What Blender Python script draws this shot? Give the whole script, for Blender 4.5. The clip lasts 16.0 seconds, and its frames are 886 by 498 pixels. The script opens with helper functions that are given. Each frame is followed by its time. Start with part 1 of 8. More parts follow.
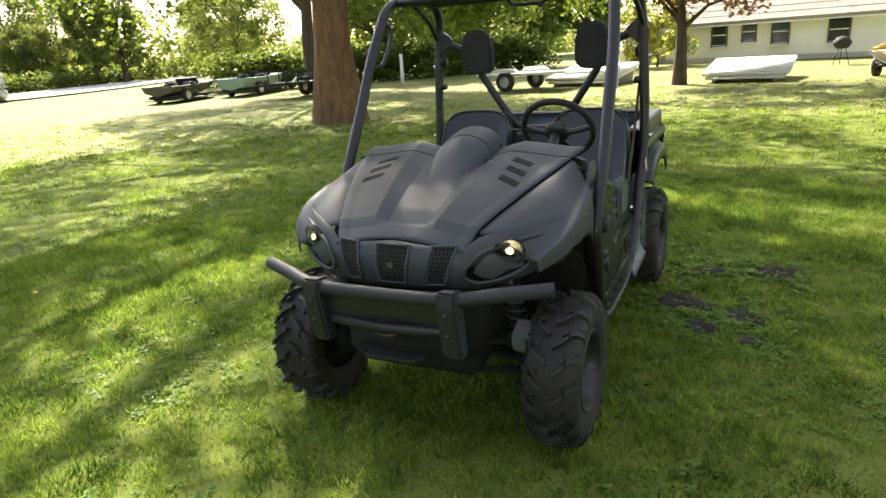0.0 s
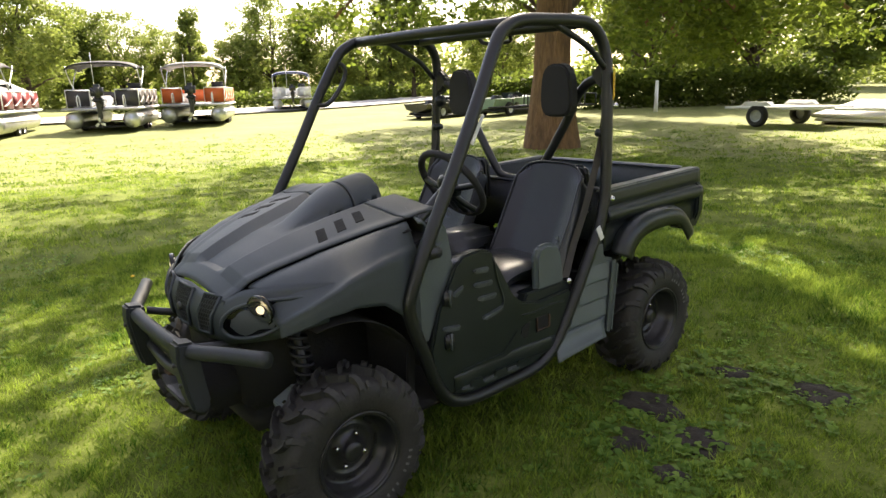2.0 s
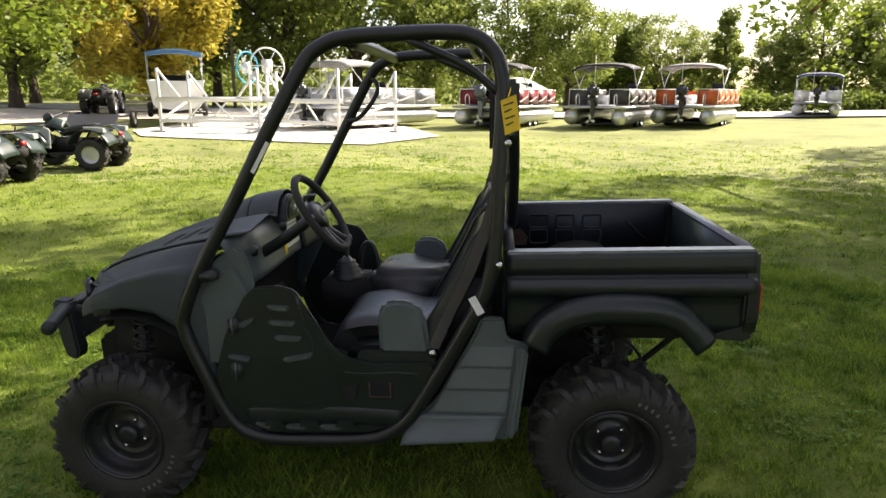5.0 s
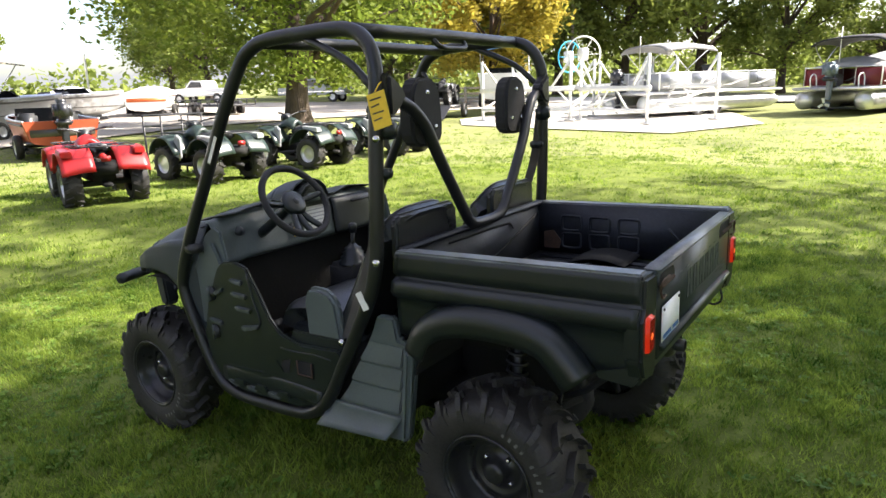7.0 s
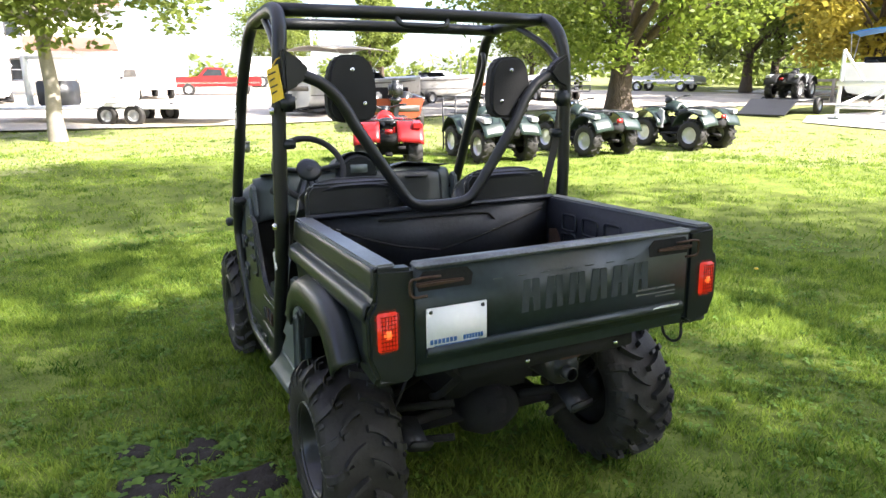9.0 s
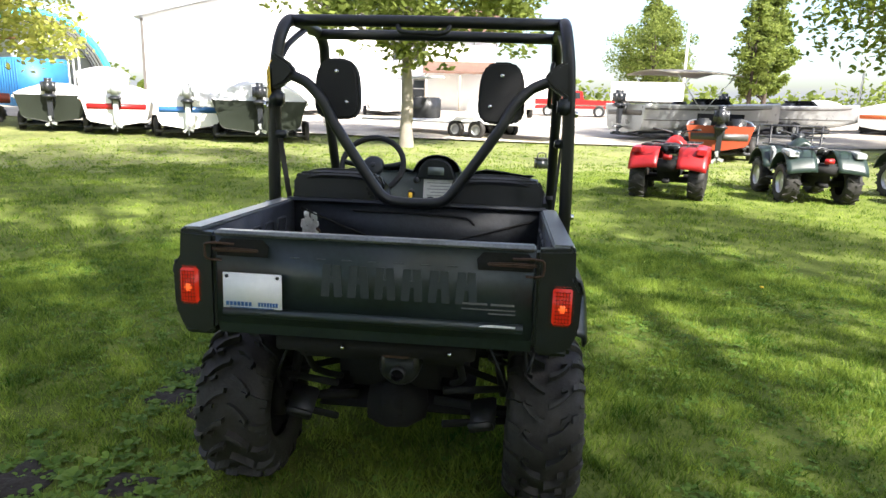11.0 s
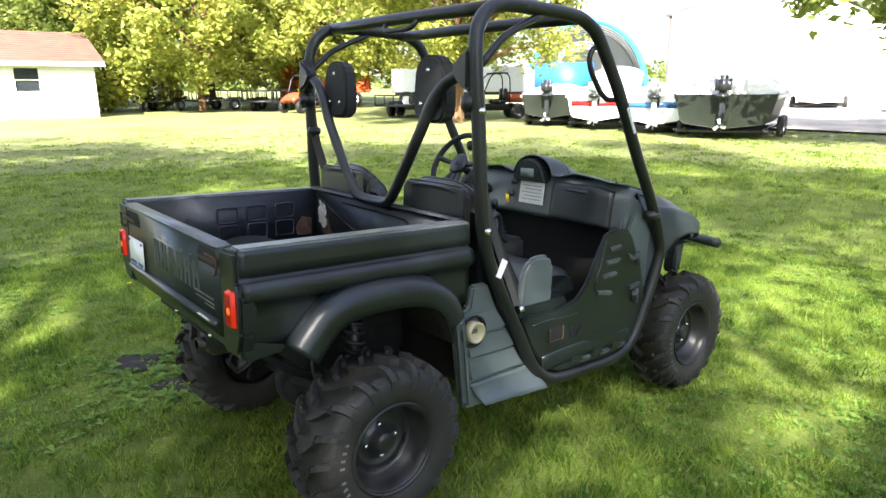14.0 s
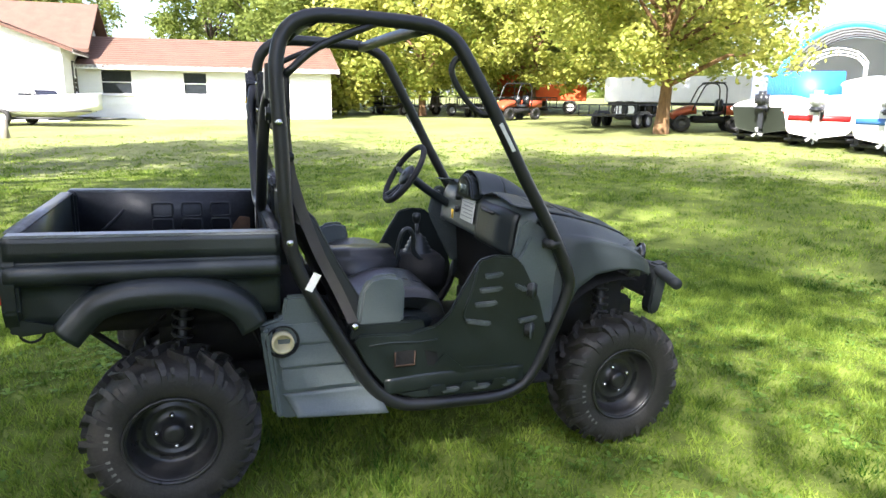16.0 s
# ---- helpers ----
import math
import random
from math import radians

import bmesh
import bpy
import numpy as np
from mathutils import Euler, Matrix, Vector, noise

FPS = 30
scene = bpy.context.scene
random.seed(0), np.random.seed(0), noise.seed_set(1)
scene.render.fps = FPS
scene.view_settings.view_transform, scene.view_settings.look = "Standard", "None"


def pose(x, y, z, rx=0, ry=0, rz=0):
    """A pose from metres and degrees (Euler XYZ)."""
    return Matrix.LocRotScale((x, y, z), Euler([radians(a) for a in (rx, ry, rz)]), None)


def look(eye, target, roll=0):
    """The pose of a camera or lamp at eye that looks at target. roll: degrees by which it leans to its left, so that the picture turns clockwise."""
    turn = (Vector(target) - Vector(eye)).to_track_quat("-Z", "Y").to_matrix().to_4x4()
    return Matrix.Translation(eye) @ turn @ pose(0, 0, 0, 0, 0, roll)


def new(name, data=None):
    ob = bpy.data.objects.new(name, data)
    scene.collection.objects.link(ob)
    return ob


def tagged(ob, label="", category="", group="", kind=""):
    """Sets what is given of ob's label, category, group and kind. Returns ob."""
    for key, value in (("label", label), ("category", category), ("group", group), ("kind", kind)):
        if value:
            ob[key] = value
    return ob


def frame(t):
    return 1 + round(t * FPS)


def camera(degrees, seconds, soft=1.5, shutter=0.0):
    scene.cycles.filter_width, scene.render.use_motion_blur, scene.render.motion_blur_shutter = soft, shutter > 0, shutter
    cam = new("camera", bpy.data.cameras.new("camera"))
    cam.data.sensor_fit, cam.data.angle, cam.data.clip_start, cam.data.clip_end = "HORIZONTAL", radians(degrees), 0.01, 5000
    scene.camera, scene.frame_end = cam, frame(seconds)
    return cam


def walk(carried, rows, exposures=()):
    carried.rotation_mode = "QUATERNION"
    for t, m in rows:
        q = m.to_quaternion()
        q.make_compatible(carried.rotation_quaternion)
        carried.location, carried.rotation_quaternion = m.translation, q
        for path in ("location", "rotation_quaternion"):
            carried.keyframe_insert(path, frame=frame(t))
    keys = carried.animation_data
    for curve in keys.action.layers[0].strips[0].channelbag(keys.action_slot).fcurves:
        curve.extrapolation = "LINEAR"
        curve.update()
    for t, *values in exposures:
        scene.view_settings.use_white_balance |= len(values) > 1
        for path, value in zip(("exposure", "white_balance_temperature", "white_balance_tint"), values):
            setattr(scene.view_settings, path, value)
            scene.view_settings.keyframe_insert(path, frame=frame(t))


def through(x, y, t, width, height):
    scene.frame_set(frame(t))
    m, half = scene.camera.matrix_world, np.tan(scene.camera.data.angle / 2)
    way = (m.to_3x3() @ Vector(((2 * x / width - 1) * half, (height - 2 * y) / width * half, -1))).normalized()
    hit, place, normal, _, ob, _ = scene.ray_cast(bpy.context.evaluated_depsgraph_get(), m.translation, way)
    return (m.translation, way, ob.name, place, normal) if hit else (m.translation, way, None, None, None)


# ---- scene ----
cam = camera(67.8, 16.0)
PATH = [
    (0, (3.348, 1.23, 1.511), (1.625, 0.381, 0.952), -3.3),
    (0.5, (3.117, 1.639, 1.524), (1.466, 0.633, 1.012), -3.2),
    (1, (2.826, 1.983, 1.546), (1.298, 0.81, 1.01), -3.2),
    (1.5, (2.455, 2.231, 1.565), (1.04, 0.9, 1.089), -3.3),
    (2, (2.089, 2.491, 1.543), (0.834, 1.005, 1.074), -1.3),
    (2.5, (1.669, 2.66, 1.513), (0.662, 0.983, 1.096), 0.2),
    (3, (1.244, 2.832, 1.507), (0.4, 1.068, 1.085), 1.0),
    (3.2, (1.043, 2.928, 1.489), (0.331, 1.109, 1.057), 0.9),
    (5.3, (-0.718, 2.936, 1.626), (-0.453, 1.006, 1.174), 0.4),
    (5.5, (-0.883, 2.901, 1.622), (-0.523, 0.98, 1.195), 0.4),
    (6, (-1.274, 2.787, 1.648), (-0.569, 0.978, 1.171), -0.9),
    (6.5, (-1.638, 2.586, 1.634), (-0.758, 0.855, 1.153), -0.2),
    (7, (-1.96, 2.364, 1.623), (-0.86, 0.764, 1.142), -1.8),
    (7.5, (-2.242, 2.139, 1.644), (-0.978, 0.686, 1.105), 0.1),
    (8, (-2.48, 1.804, 1.615), (-0.993, 0.575, 1.088), 0.5),
    (8.5, (-2.751, 1.472, 1.584), (-1.118, 0.44, 1.066), -0.5),
    (11, (-3.316, -0.404, 1.484), (-1.373, -0.212, 1.051), 1.6),
    (11.5, (-3.3, -0.826, 1.52), (-1.406, -0.365, 1.073), 0.0),
    (12, (-3.163, -1.189, 1.533), (-1.339, -0.507, 1.078), 2.7),
    (12.5, (-2.985, -1.561, 1.525), (-1.237, -0.725, 1.03), 1.8),
    (13, (-2.74, -1.847, 1.533), (-1.184, -0.717, 0.982), 0.2),
    (13.5, (-2.419, -2.096, 1.542), (-1.023, -0.764, 1.016), -0.7),
    (14, (-2.114, -2.375, 1.519), (-0.88, -0.871, 1.054), -0.4),
    (14.5, (-1.824, -2.571, 1.536), (-0.77, -0.933, 1.081), -0.8),
    (15, (-1.464, -2.732, 1.556), (-0.536, -1.019, 1.105), -0.6),
    (15.5, (-1.099, -2.925, 1.545), (-0.311, -1.145, 1.09), 0.2),
    (16, (-0.76, -3.043, 1.536), (-0.108, -1.204, 1.092), 0.6),
]
walk(cam, [(t, look(eye, target, roll)) for t, eye, target, roll in PATH],
     [(0, 2.08, 7000, 10), (1.5, 2.00, 7150, 11), (3, 1.70, 7550, 14), (5.5, 1.50, 6900, 13), (6.5, 1.85, 6600, 13), (7.5, 2.05, 6400, 14), (8.5, 2.42, 6250, 14),
      (11, 1.78, 6250, 11), (12.5, 1.80, 6100, 7), (14, 2.38, 6150, 11), (16, 2.22, 6050, 14)])

# ---- daylight ----
SUN_AZ = math.atan2(-0.66, -0.75)          # the sun stands over the big maples
SUN_EL = radians(43)
world = bpy.data.worlds.new("sky")
scene.world = world
world.use_nodes = True
wn = world.node_tree.nodes
sky = wn.new("ShaderNodeTexSky")
sky.sky_type = 'NISHITA'
sky.sun_disc = False
sky.sun_elevation = SUN_EL
sky.sun_rotation = math.pi / 2 - SUN_AZ
sky.air_density, sky.dust_density, sky.ozone_density = 1.0, 2.5, 1.0
wn["Background"].inputs["Strength"].default_value = 0.118
# bright summer haze: the sky is nowhere darker than a pale veil
haze = wn.new("ShaderNodeMix")
haze.data_type, haze.blend_type = 'RGBA', 'LIGHTEN'
haze.inputs["Factor"].default_value = 1.0
haze.inputs["B"].default_value = (1.8, 1.85, 1.9, 1)
world.node_tree.links.new(sky.outputs["Color"], haze.inputs["A"])
world.node_tree.links.new(haze.outputs["Result"], wn["Background"].inputs["Color"])
sun = new("sun", bpy.data.lights.new("sun", 'SUN'))
sun.data.energy, sun.data.angle, sun.data.color = 5.0, radians(0.6), (1.0, 0.93, 0.82)
sun.matrix_world = look((math.cos(SUN_AZ) * 40, math.sin(SUN_AZ) * 40, 40 * math.tan(SUN_EL)), (0, 0, 0))
scene.view_settings.exposure = 1.6

# ---- materials ----


def mat(name, base, rough=0.6, metal=0.0, var=0.25, coarse=3.0, fine=60.0, bump=0.08, tint=None, rand=0.0, spec=0.5, stretch=1.0):
    """Principled paint with two scales of noise in its colour, roughness and relief."""
    m = bpy.data.materials.new(name)
    m.use_nodes = True
    n, l = m.node_tree.nodes, m.node_tree.links
    p = n["Principled BSDF"]
    co = n.new("ShaderNodeTexCoord")
    mp = n.new("ShaderNodeMapping")
    mp.inputs["Scale"].default_value = (1, 1, stretch)
    l.new(co.outputs["Object"], mp.inputs["Vector"])
    a, b = n.new("ShaderNodeTexNoise"), n.new("ShaderNodeTexNoise")
    for q, s in ((a, coarse), (b, fine)):
        q.inputs["Scale"].default_value = s
        q.inputs["Detail"].default_value = 4
        l.new(mp.outputs[0], q.inputs["Vector"])
    mix = n.new("ShaderNodeMix")
    mix.data_type = 'RGBA'
    dark = [c * (1 - var) for c in base]
    light = tint or [min(1, c * (1 + var)) for c in base]
    mix.inputs["A"].default_value = (*dark, 1)
    mix.inputs["B"].default_value = (*light, 1)
    add = n.new("ShaderNodeMath")
    add.operation = 'MULTIPLY_ADD'
    add.inputs[1].default_value = 0.45
    l.new(b.outputs["Fac"], add.inputs[0])
    half = n.new("ShaderNodeMath")
    half.operation = 'MULTIPLY'
    half.inputs[1].default_value = 0.6
    l.new(a.outputs["Fac"], half.inputs[0])
    l.new(half.outputs[0], add.inputs[2])
    fac = add.outputs[0]
    if rand:
        oi = n.new("ShaderNodeObjectInfo")
        ra = n.new("ShaderNodeMath")
        ra.operation = 'MULTIPLY_ADD'
        ra.inputs[1].default_value = rand
        l.new(oi.outputs["Random"], ra.inputs[0])
        l.new(fac, ra.inputs[2])
        fac = ra.outputs[0]
    ramp = n.new("ShaderNodeMapRange")
    ramp.inputs["From Min"].default_value, ramp.inputs["From Max"].default_value = 0.3, 0.75
    l.new(fac, ramp.inputs["Value"])
    l.new(ramp.outputs[0], mix.inputs["Factor"])
    l.new(mix.outputs["Result"], p.inputs["Base Color"])
    rr = n.new("ShaderNodeMapRange")
    rr.inputs["To Min"].default_value, rr.inputs["To Max"].default_value = max(0.02, rough - 0.1), min(1, rough + 0.12)
    l.new(a.outputs["Fac"], rr.inputs["Value"])
    l.new(rr.outputs[0], p.inputs["Roughness"])
    p.inputs["Metallic"].default_value = metal
    p.inputs["Specular IOR Level"].default_value = spec
    if bump:
        bp = n.new("ShaderNodeBump")
        bp.inputs["Strength"].default_value = bump
        bp.inputs["Distance"].default_value = 0.01 if stretch == 1.0 else 0.06
        l.new(b.outputs["Fac"], bp.inputs["Height"])
        l.new(bp.outputs[0], p.inputs["Normal"])
    return m


def leaf_mat(name, dark, light, through=0.4, patch=0.5, depth=1.0):
    """Thin leaves: each one its own shade, light passing through."""
    m = bpy.data.materials.new(name)
    m.use_nodes = True
    n, l = m.node_tree.nodes, m.node_tree.links
    p, out = n["Principled BSDF"], n["Material Output"]
    g = n.new("ShaderNodeNewGeometry")
    co = n.new("ShaderNodeTexCoord")
    no = n.new("ShaderNodeTexNoise")
    no.inputs["Scale"].default_value = patch
    no.inputs["Detail"].default_value = 2 if patch < 1 else 7
    no.inputs["Roughness"].default_value = 0.5 if patch < 1 else 0.72
    l.new(co.outputs["Object"], no.inputs["Vector"])
    ad = n.new("ShaderNodeMath")
    ad.operation = 'MULTIPLY_ADD'
    ad.inputs[1].default_value = 0.55
    l.new(g.outputs["Random Per Island"], ad.inputs[0])
    sb = n.new("ShaderNodeMath")
    sb.operation = 'MULTIPLY_ADD'
    sb.inputs[1].default_value = depth
    sb.inputs[2].default_value = 0.22 - 0.5 * depth
    l.new(no.outputs["Fac"], sb.inputs[0])
    l.new(sb.outputs[0], ad.inputs[2])
    mix = n.new("ShaderNodeMix")
    mix.data_type = 'RGBA'
    mix.inputs["A"].default_value = (*dark, 1)
    mix.inputs["B"].default_value = (*light, 1)
    l.new(ad.outputs[0], mix.inputs["Factor"])
    l.new(mix.outputs["Result"], p.inputs["Base Color"])
    p.inputs["Roughness"].default_value = 0.5
    p.inputs["Specular IOR Level"].default_value = 0.2
    tr = n.new("ShaderNodeBsdfTranslucent")
    l.new(mix.outputs["Result"], tr.inputs["Color"])
    ms = n.new("ShaderNodeMixShader")
    ms.inputs[0].default_value = through
    l.new(p.outputs[0], ms.inputs[1])
    l.new(tr.outputs[0], ms.inputs[2])
    l.new(ms.outputs[0], out.inputs["Surface"])
    return m


def glass_mat(name, tint=(0.9, 0.95, 0.95), rough=0.02):
    m = bpy.data.materials.new(name)
    m.use_nodes = True
    p = m.node_tree.nodes["Principled BSDF"]
    p.inputs["Base Color"].default_value = (*tint, 1)
    p.inputs["Roughness"].default_value = rough
    p.inputs["Transmission Weight"].default_value = 1.0
    p.inputs["IOR"].default_value = 1.45
    return m


def glow_mat(name, base, colour, strength):
    m = mat(name, base, 0.3, var=0.1, bump=0)
    p = m.node_tree.nodes["Principled BSDF"]
    p.inputs["Emission Color"].default_value = (*colour, 1)
    p.inputs["Emission Strength"].default_value = strength
    return m


M = {
    "plastic": mat("moulded_black_plastic", (0.0085, 0.0120, 0.0135), 0.36, var=0.3, coarse=2.5, fine=220, bump=0.10),
    "hood": mat("weathered_hood_plastic", (0.032, 0.041, 0.046), 0.55, var=0.3, coarse=3, fine=260, bump=0.05),
    "worn": mat("pale_highlight_plastic", (0.060, 0.070, 0.072), 0.5, var=0.5, coarse=20, fine=120, bump=0.1),
    "grey": mat("faded_grey_plastic", (0.083, 0.100, 0.103), 0.42, var=0.25, coarse=5, fine=160, bump=0.08),
    "door": mat("dark_green_black_plastic", (0.0095, 0.0140, 0.0145), 0.37, var=0.35, coarse=6, fine=200, bump=0.10),
    "tube": mat("black_powder_coat", (0.0095, 0.0105, 0.0115), 0.38, var=0.2, coarse=8, fine=300, bump=0.08),
    "steel": mat("painted_black_steel", (0.028, 0.029, 0.031), 0.42, 0.2, var=0.3, coarse=9, fine=120, bump=0.06),
    "bumper": mat("grey_bumper_steel", (0.016, 0.020, 0.023), 0.58, 0.0, var=0.25, coarse=10, fine=150, bump=0.05),
    "rubber": mat("worn_tyre_rubber", (0.009, 0.0088, 0.0085), 0.66, var=0.4, coarse=9, fine=90, bump=0.2, tint=(0.032, 0.029, 0.026)),
    "rail": mat("worn_bed_rail", (0.17, 0.18, 0.19), 0.35, 0.3, var=0.5, coarse=14, fine=120, bump=0.05),
    # lugs paler with dust; the darker casing puts groove shade into the colour
    "tread": mat("dusty_tread_rubber", (0.022, 0.021, 0.0195), 0.64, var=0.5, coarse=12, fine=110, bump=0.2),
    "rim": mat("black_steel_rim", (0.028, 0.028, 0.029), 0.3, 0.3, var=0.3, coarse=12, fine=90, bump=0.03),
    "vinyl": mat("black_seat_vinyl", (0.015, 0.017, 0.019), 0.30, var=0.25, coarse=7, fine=350, bump=0.15),
    "pad": mat("black_foam_pad", (0.012, 0.012, 0.013), 0.75, var=0.2, coarse=10, fine=200, bump=0.2),
    # near-black; on slots and recesses it puts their shade into the colour
    "inner": mat("near_black_underside_and_slots", (0.007, 0.007, 0.007), 0.9, var=0.4, coarse=9, fine=70, bump=0.2),
    "bed": mat("scuffed_bed_steel", (0.012, 0.015, 0.022), 0.5, 0.1, var=0.5, coarse=5, fine=60, bump=0.1, tint=(0.030, 0.034, 0.043)),
    "gate": mat("worn_tailgate_steel", (0.020, 0.030, 0.030), 0.36, 0.1, var=0.4, coarse=4, fine=50, bump=0.05),
    "chrome": mat("bright_metal", (0.62, 0.62, 0.60), 0.22, 1.0, var=0.15, coarse=20, fine=80, bump=0.02),
    "alu": mat("weathered_aluminium", (0.55, 0.56, 0.57), 0.38, 0.85, var=0.25, coarse=3, fine=40, bump=0.04),
    "rust": mat("rusty_latch", (0.065, 0.036, 0.022), 0.75, 0.2, var=0.5, coarse=30, fine=120, bump=0.2),
    "webbing": mat("grey_seat_belt", (0.13, 0.12, 0.11), 0.8, var=0.2, coarse=10, fine=400, bump=0.2),
    "sticker": mat("white_sticker", (0.72, 0.72, 0.70), 0.5, var=0.1, coarse=20, fine=90, bump=0),
    "scuff": mat("near_white_metal", (0.86, 0.84, 0.78), 0.4, 0.0, var=0.3, coarse=60, fine=200, bump=0.1),
    "plate": mat("white_plate", (0.88, 0.88, 0.88), 0.4, var=0.06, coarse=6, fine=60, bump=0),
    "ink_blue": mat("blue_print", (0.05, 0.13, 0.35), 0.5, var=0.1, bump=0),
    "ink_grey": mat("grey_print", (0.30, 0.31, 0.31), 0.5, var=0.2, bump=0),
    "mark": mat("faded_sidewall_mark", (0.12, 0.12, 0.115), 0.6, var=0.4, bump=0),
    "ink_black": mat("black_print", (0.02, 0.02, 0.02), 0.5, var=0.1, bump=0),
    "yellow": mat("yellow_tag_card", (0.80, 0.52, 0.03), 0.5, var=0.1, coarse=10, fine=60, bump=0),
    "cream": mat("cream_filler_cap", (0.42, 0.38, 0.24), 0.6, var=0.2, coarse=30, fine=90, bump=0.05),
    "lamp_glass": glass_mat("lamp_glass"),
    "reflector": mat("lamp_reflector", (0.62, 0.62, 0.58), 0.28, 1.0, var=0.08, bump=0),
    "gloss": mat("black_gloss_plastic", (0.006, 0.007, 0.008), 0.16, var=0.2, bump=0.0),
    "lamp_lit": glow_mat("lit_headlamp_bulb", (0.9, 0.85, 0.7), (1.0, 0.80, 0.5), 0.35),
    "tail": glow_mat("lit_red_lens", (0.24, 0.009, 0.005), (1.0, 0.045, 0.010), 0.10),
    "tail_rib": mat("dark_red_lens_rib", (0.10, 0.004, 0.003), 0.3, var=0.3, bump=0),
    "tail_glow": glow_mat("lit_tail_bulb", (0.6, 0.1, 0.02), (1.0, 0.12, 0.02), 0.35),
    "screen": mat("lcd_glass", (0.16, 0.19, 0.17), 0.12, var=0.1, bump=0),
    "label": mat("pale_warning_label", (0.66, 0.66, 0.63), 0.45, var=0.15, coarse=40, fine=150, bump=0),
    "white": mat("white_gelcoat", (0.78, 0.78, 0.76), 0.3, var=0.06, coarse=2, fine=30, bump=0.01),
    "offwhite": mat("white_dock_panel", (0.70, 0.70, 0.68), 0.6, var=0.12, coarse=2, fine=30, bump=0.05),
    "siding": mat("white_siding", (0.82, 0.82, 0.82), 0.6, var=0.06, coarse=1.5, fine=25, bump=0.02),
    "shingle": mat("brown_shingles", (0.135, 0.075, 0.052), 0.85, var=0.3, coarse=2, fine=30, bump=0.3),
    "shingle_grey": mat("grey_shingles", (0.36, 0.33, 0.29), 0.85, var=0.3, coarse=2, fine=30, bump=0.3),
    "pane": mat("dark_window_pane", (0.03, 0.035, 0.04), 0.08, var=0.3, coarse=2, fine=8, bump=0),
    "frame": mat("window_frame", (0.10, 0.09, 0.08), 0.5, var=0.2, bump=0.02),
    "canvas_black": mat("black_canvas", (0.018, 0.018, 0.020), 0.8, var=0.2, coarse=4, fine=120, bump=0.1),
    "canvas_grey": mat("grey_canvas", (0.24, 0.24, 0.24), 0.8, var=0.2, coarse=3, fine=120, bump=0.1),
    "canvas_white": mat("white_boat_cover", (0.72, 0.72, 0.74), 0.7, var=0.12, coarse=2, fine=40, bump=0.1),
    "canvas_blue": mat("blue_canvas", (0.03, 0.19, 0.50), 0.7, var=0.2, coarse=2, fine=60, bump=0.1),
    "navy": mat("navy_canvas", (0.018, 0.035, 0.10), 0.8, var=0.2, coarse=3, fine=80, bump=0.1),
    "canvas_tan": mat("tan_canvas", (0.42, 0.37, 0.30), 0.8, var=0.15, coarse=2, fine=60, bump=0.1),
    "turquoise": mat("turquoise_fabric", (0.04, 0.42, 0.60), 0.6, var=0.15, coarse=1, fine=20, bump=0.05),
    "maroon": mat("maroon_panel", (0.16, 0.018, 0.022), 0.35, var=0.15, bump=0.02),
    "charcoal": mat("charcoal_panel", (0.06, 0.055, 0.05), 0.4, var=0.2, bump=0.02),
    "orange": mat("orange_panel", (0.62, 0.13, 0.03), 0.4, var=0.15, bump=0.02),
    "red": mat("red_plastic", (0.38, 0.015, 0.015), 0.35, var=0.3, coarse=4, fine=60, bump=0.02),
    "hull_red": mat("red_hull_paint", (0.36, 0.07, 0.03), 0.35, var=0.15, coarse=2, fine=40, bump=0.02),
    "hull_green": mat("dark_green_hull", (0.010, 0.014, 0.008), 0.4, var=0.3, coarse=1.5, fine=20, bump=0.03),
    "hull_camo": mat("camouflage_hull", (0.055, 0.055, 0.035), 0.6, var=0.6, coarse=3, fine=9, bump=0.03),
    "hull_mint": mat("pale_green_hull", (0.20, 0.30, 0.24), 0.45, var=0.2, coarse=2, fine=30, bump=0.03),
    "hull_blue": mat("blue_stripe", (0.05, 0.16, 0.42), 0.35, var=0.1, bump=0.01),
    "hull_grey": mat("silver_blue_hull", (0.34, 0.35, 0.36), 0.3, 0.5, var=0.2, coarse=2, fine=30, bump=0.02),
    "atv_green": mat("dark_green_plastic", (0.020, 0.035, 0.030), 0.35, var=0.25, coarse=5, fine=90, bump=0.03),
    "atv_silver": mat("silver_plastic", (0.36, 0.38, 0.39), 0.35, 0.1, var=0.15, coarse=5, fine=60, bump=0.02),
    "outboard": mat("blue_grey_cowl", (0.10, 0.13, 0.16), 0.3, var=0.15, bump=0.01),
    "outboard_black": mat("black_cowl", (0.025, 0.027, 0.032), 0.28, var=0.2, bump=0.01),
    "concrete": mat("pale_concrete_pad", (0.48, 0.46, 0.42), 0.9, var=0.2, coarse=1, fine=12, bump=0.2),
    "gravel": mat("pale_gravel", (0.40, 0.36, 0.30), 0.95, var=0.35, coarse=0.6, fine=14, bump=0.4),
    "road": mat("sunlit_road", (0.44, 0.43, 0.41), 0.9, var=0.15, coarse=0.5, fine=10, bump=0.2),
    "bark": mat("rugged_brown_bark", (0.185, 0.105, 0.050), 0.95, var=0.6, coarse=7, fine=22, bump=1.0, stretch=0.22),
    "bark_dark": mat("dark_bark", (0.075, 0.055, 0.04), 0.95, var=0.5, coarse=7, fine=22, bump=1.0, stretch=0.22),
    "wood": mat("weathered_wood", (0.26, 0.23, 0.19), 0.9, var=0.3, coarse=3, fine=40, bump=0.2),
    "soil": mat("dark_damp_soil", (0.024, 0.019, 0.014), 0.95, var=0.5, coarse=10, fine=50, bump=0.8),
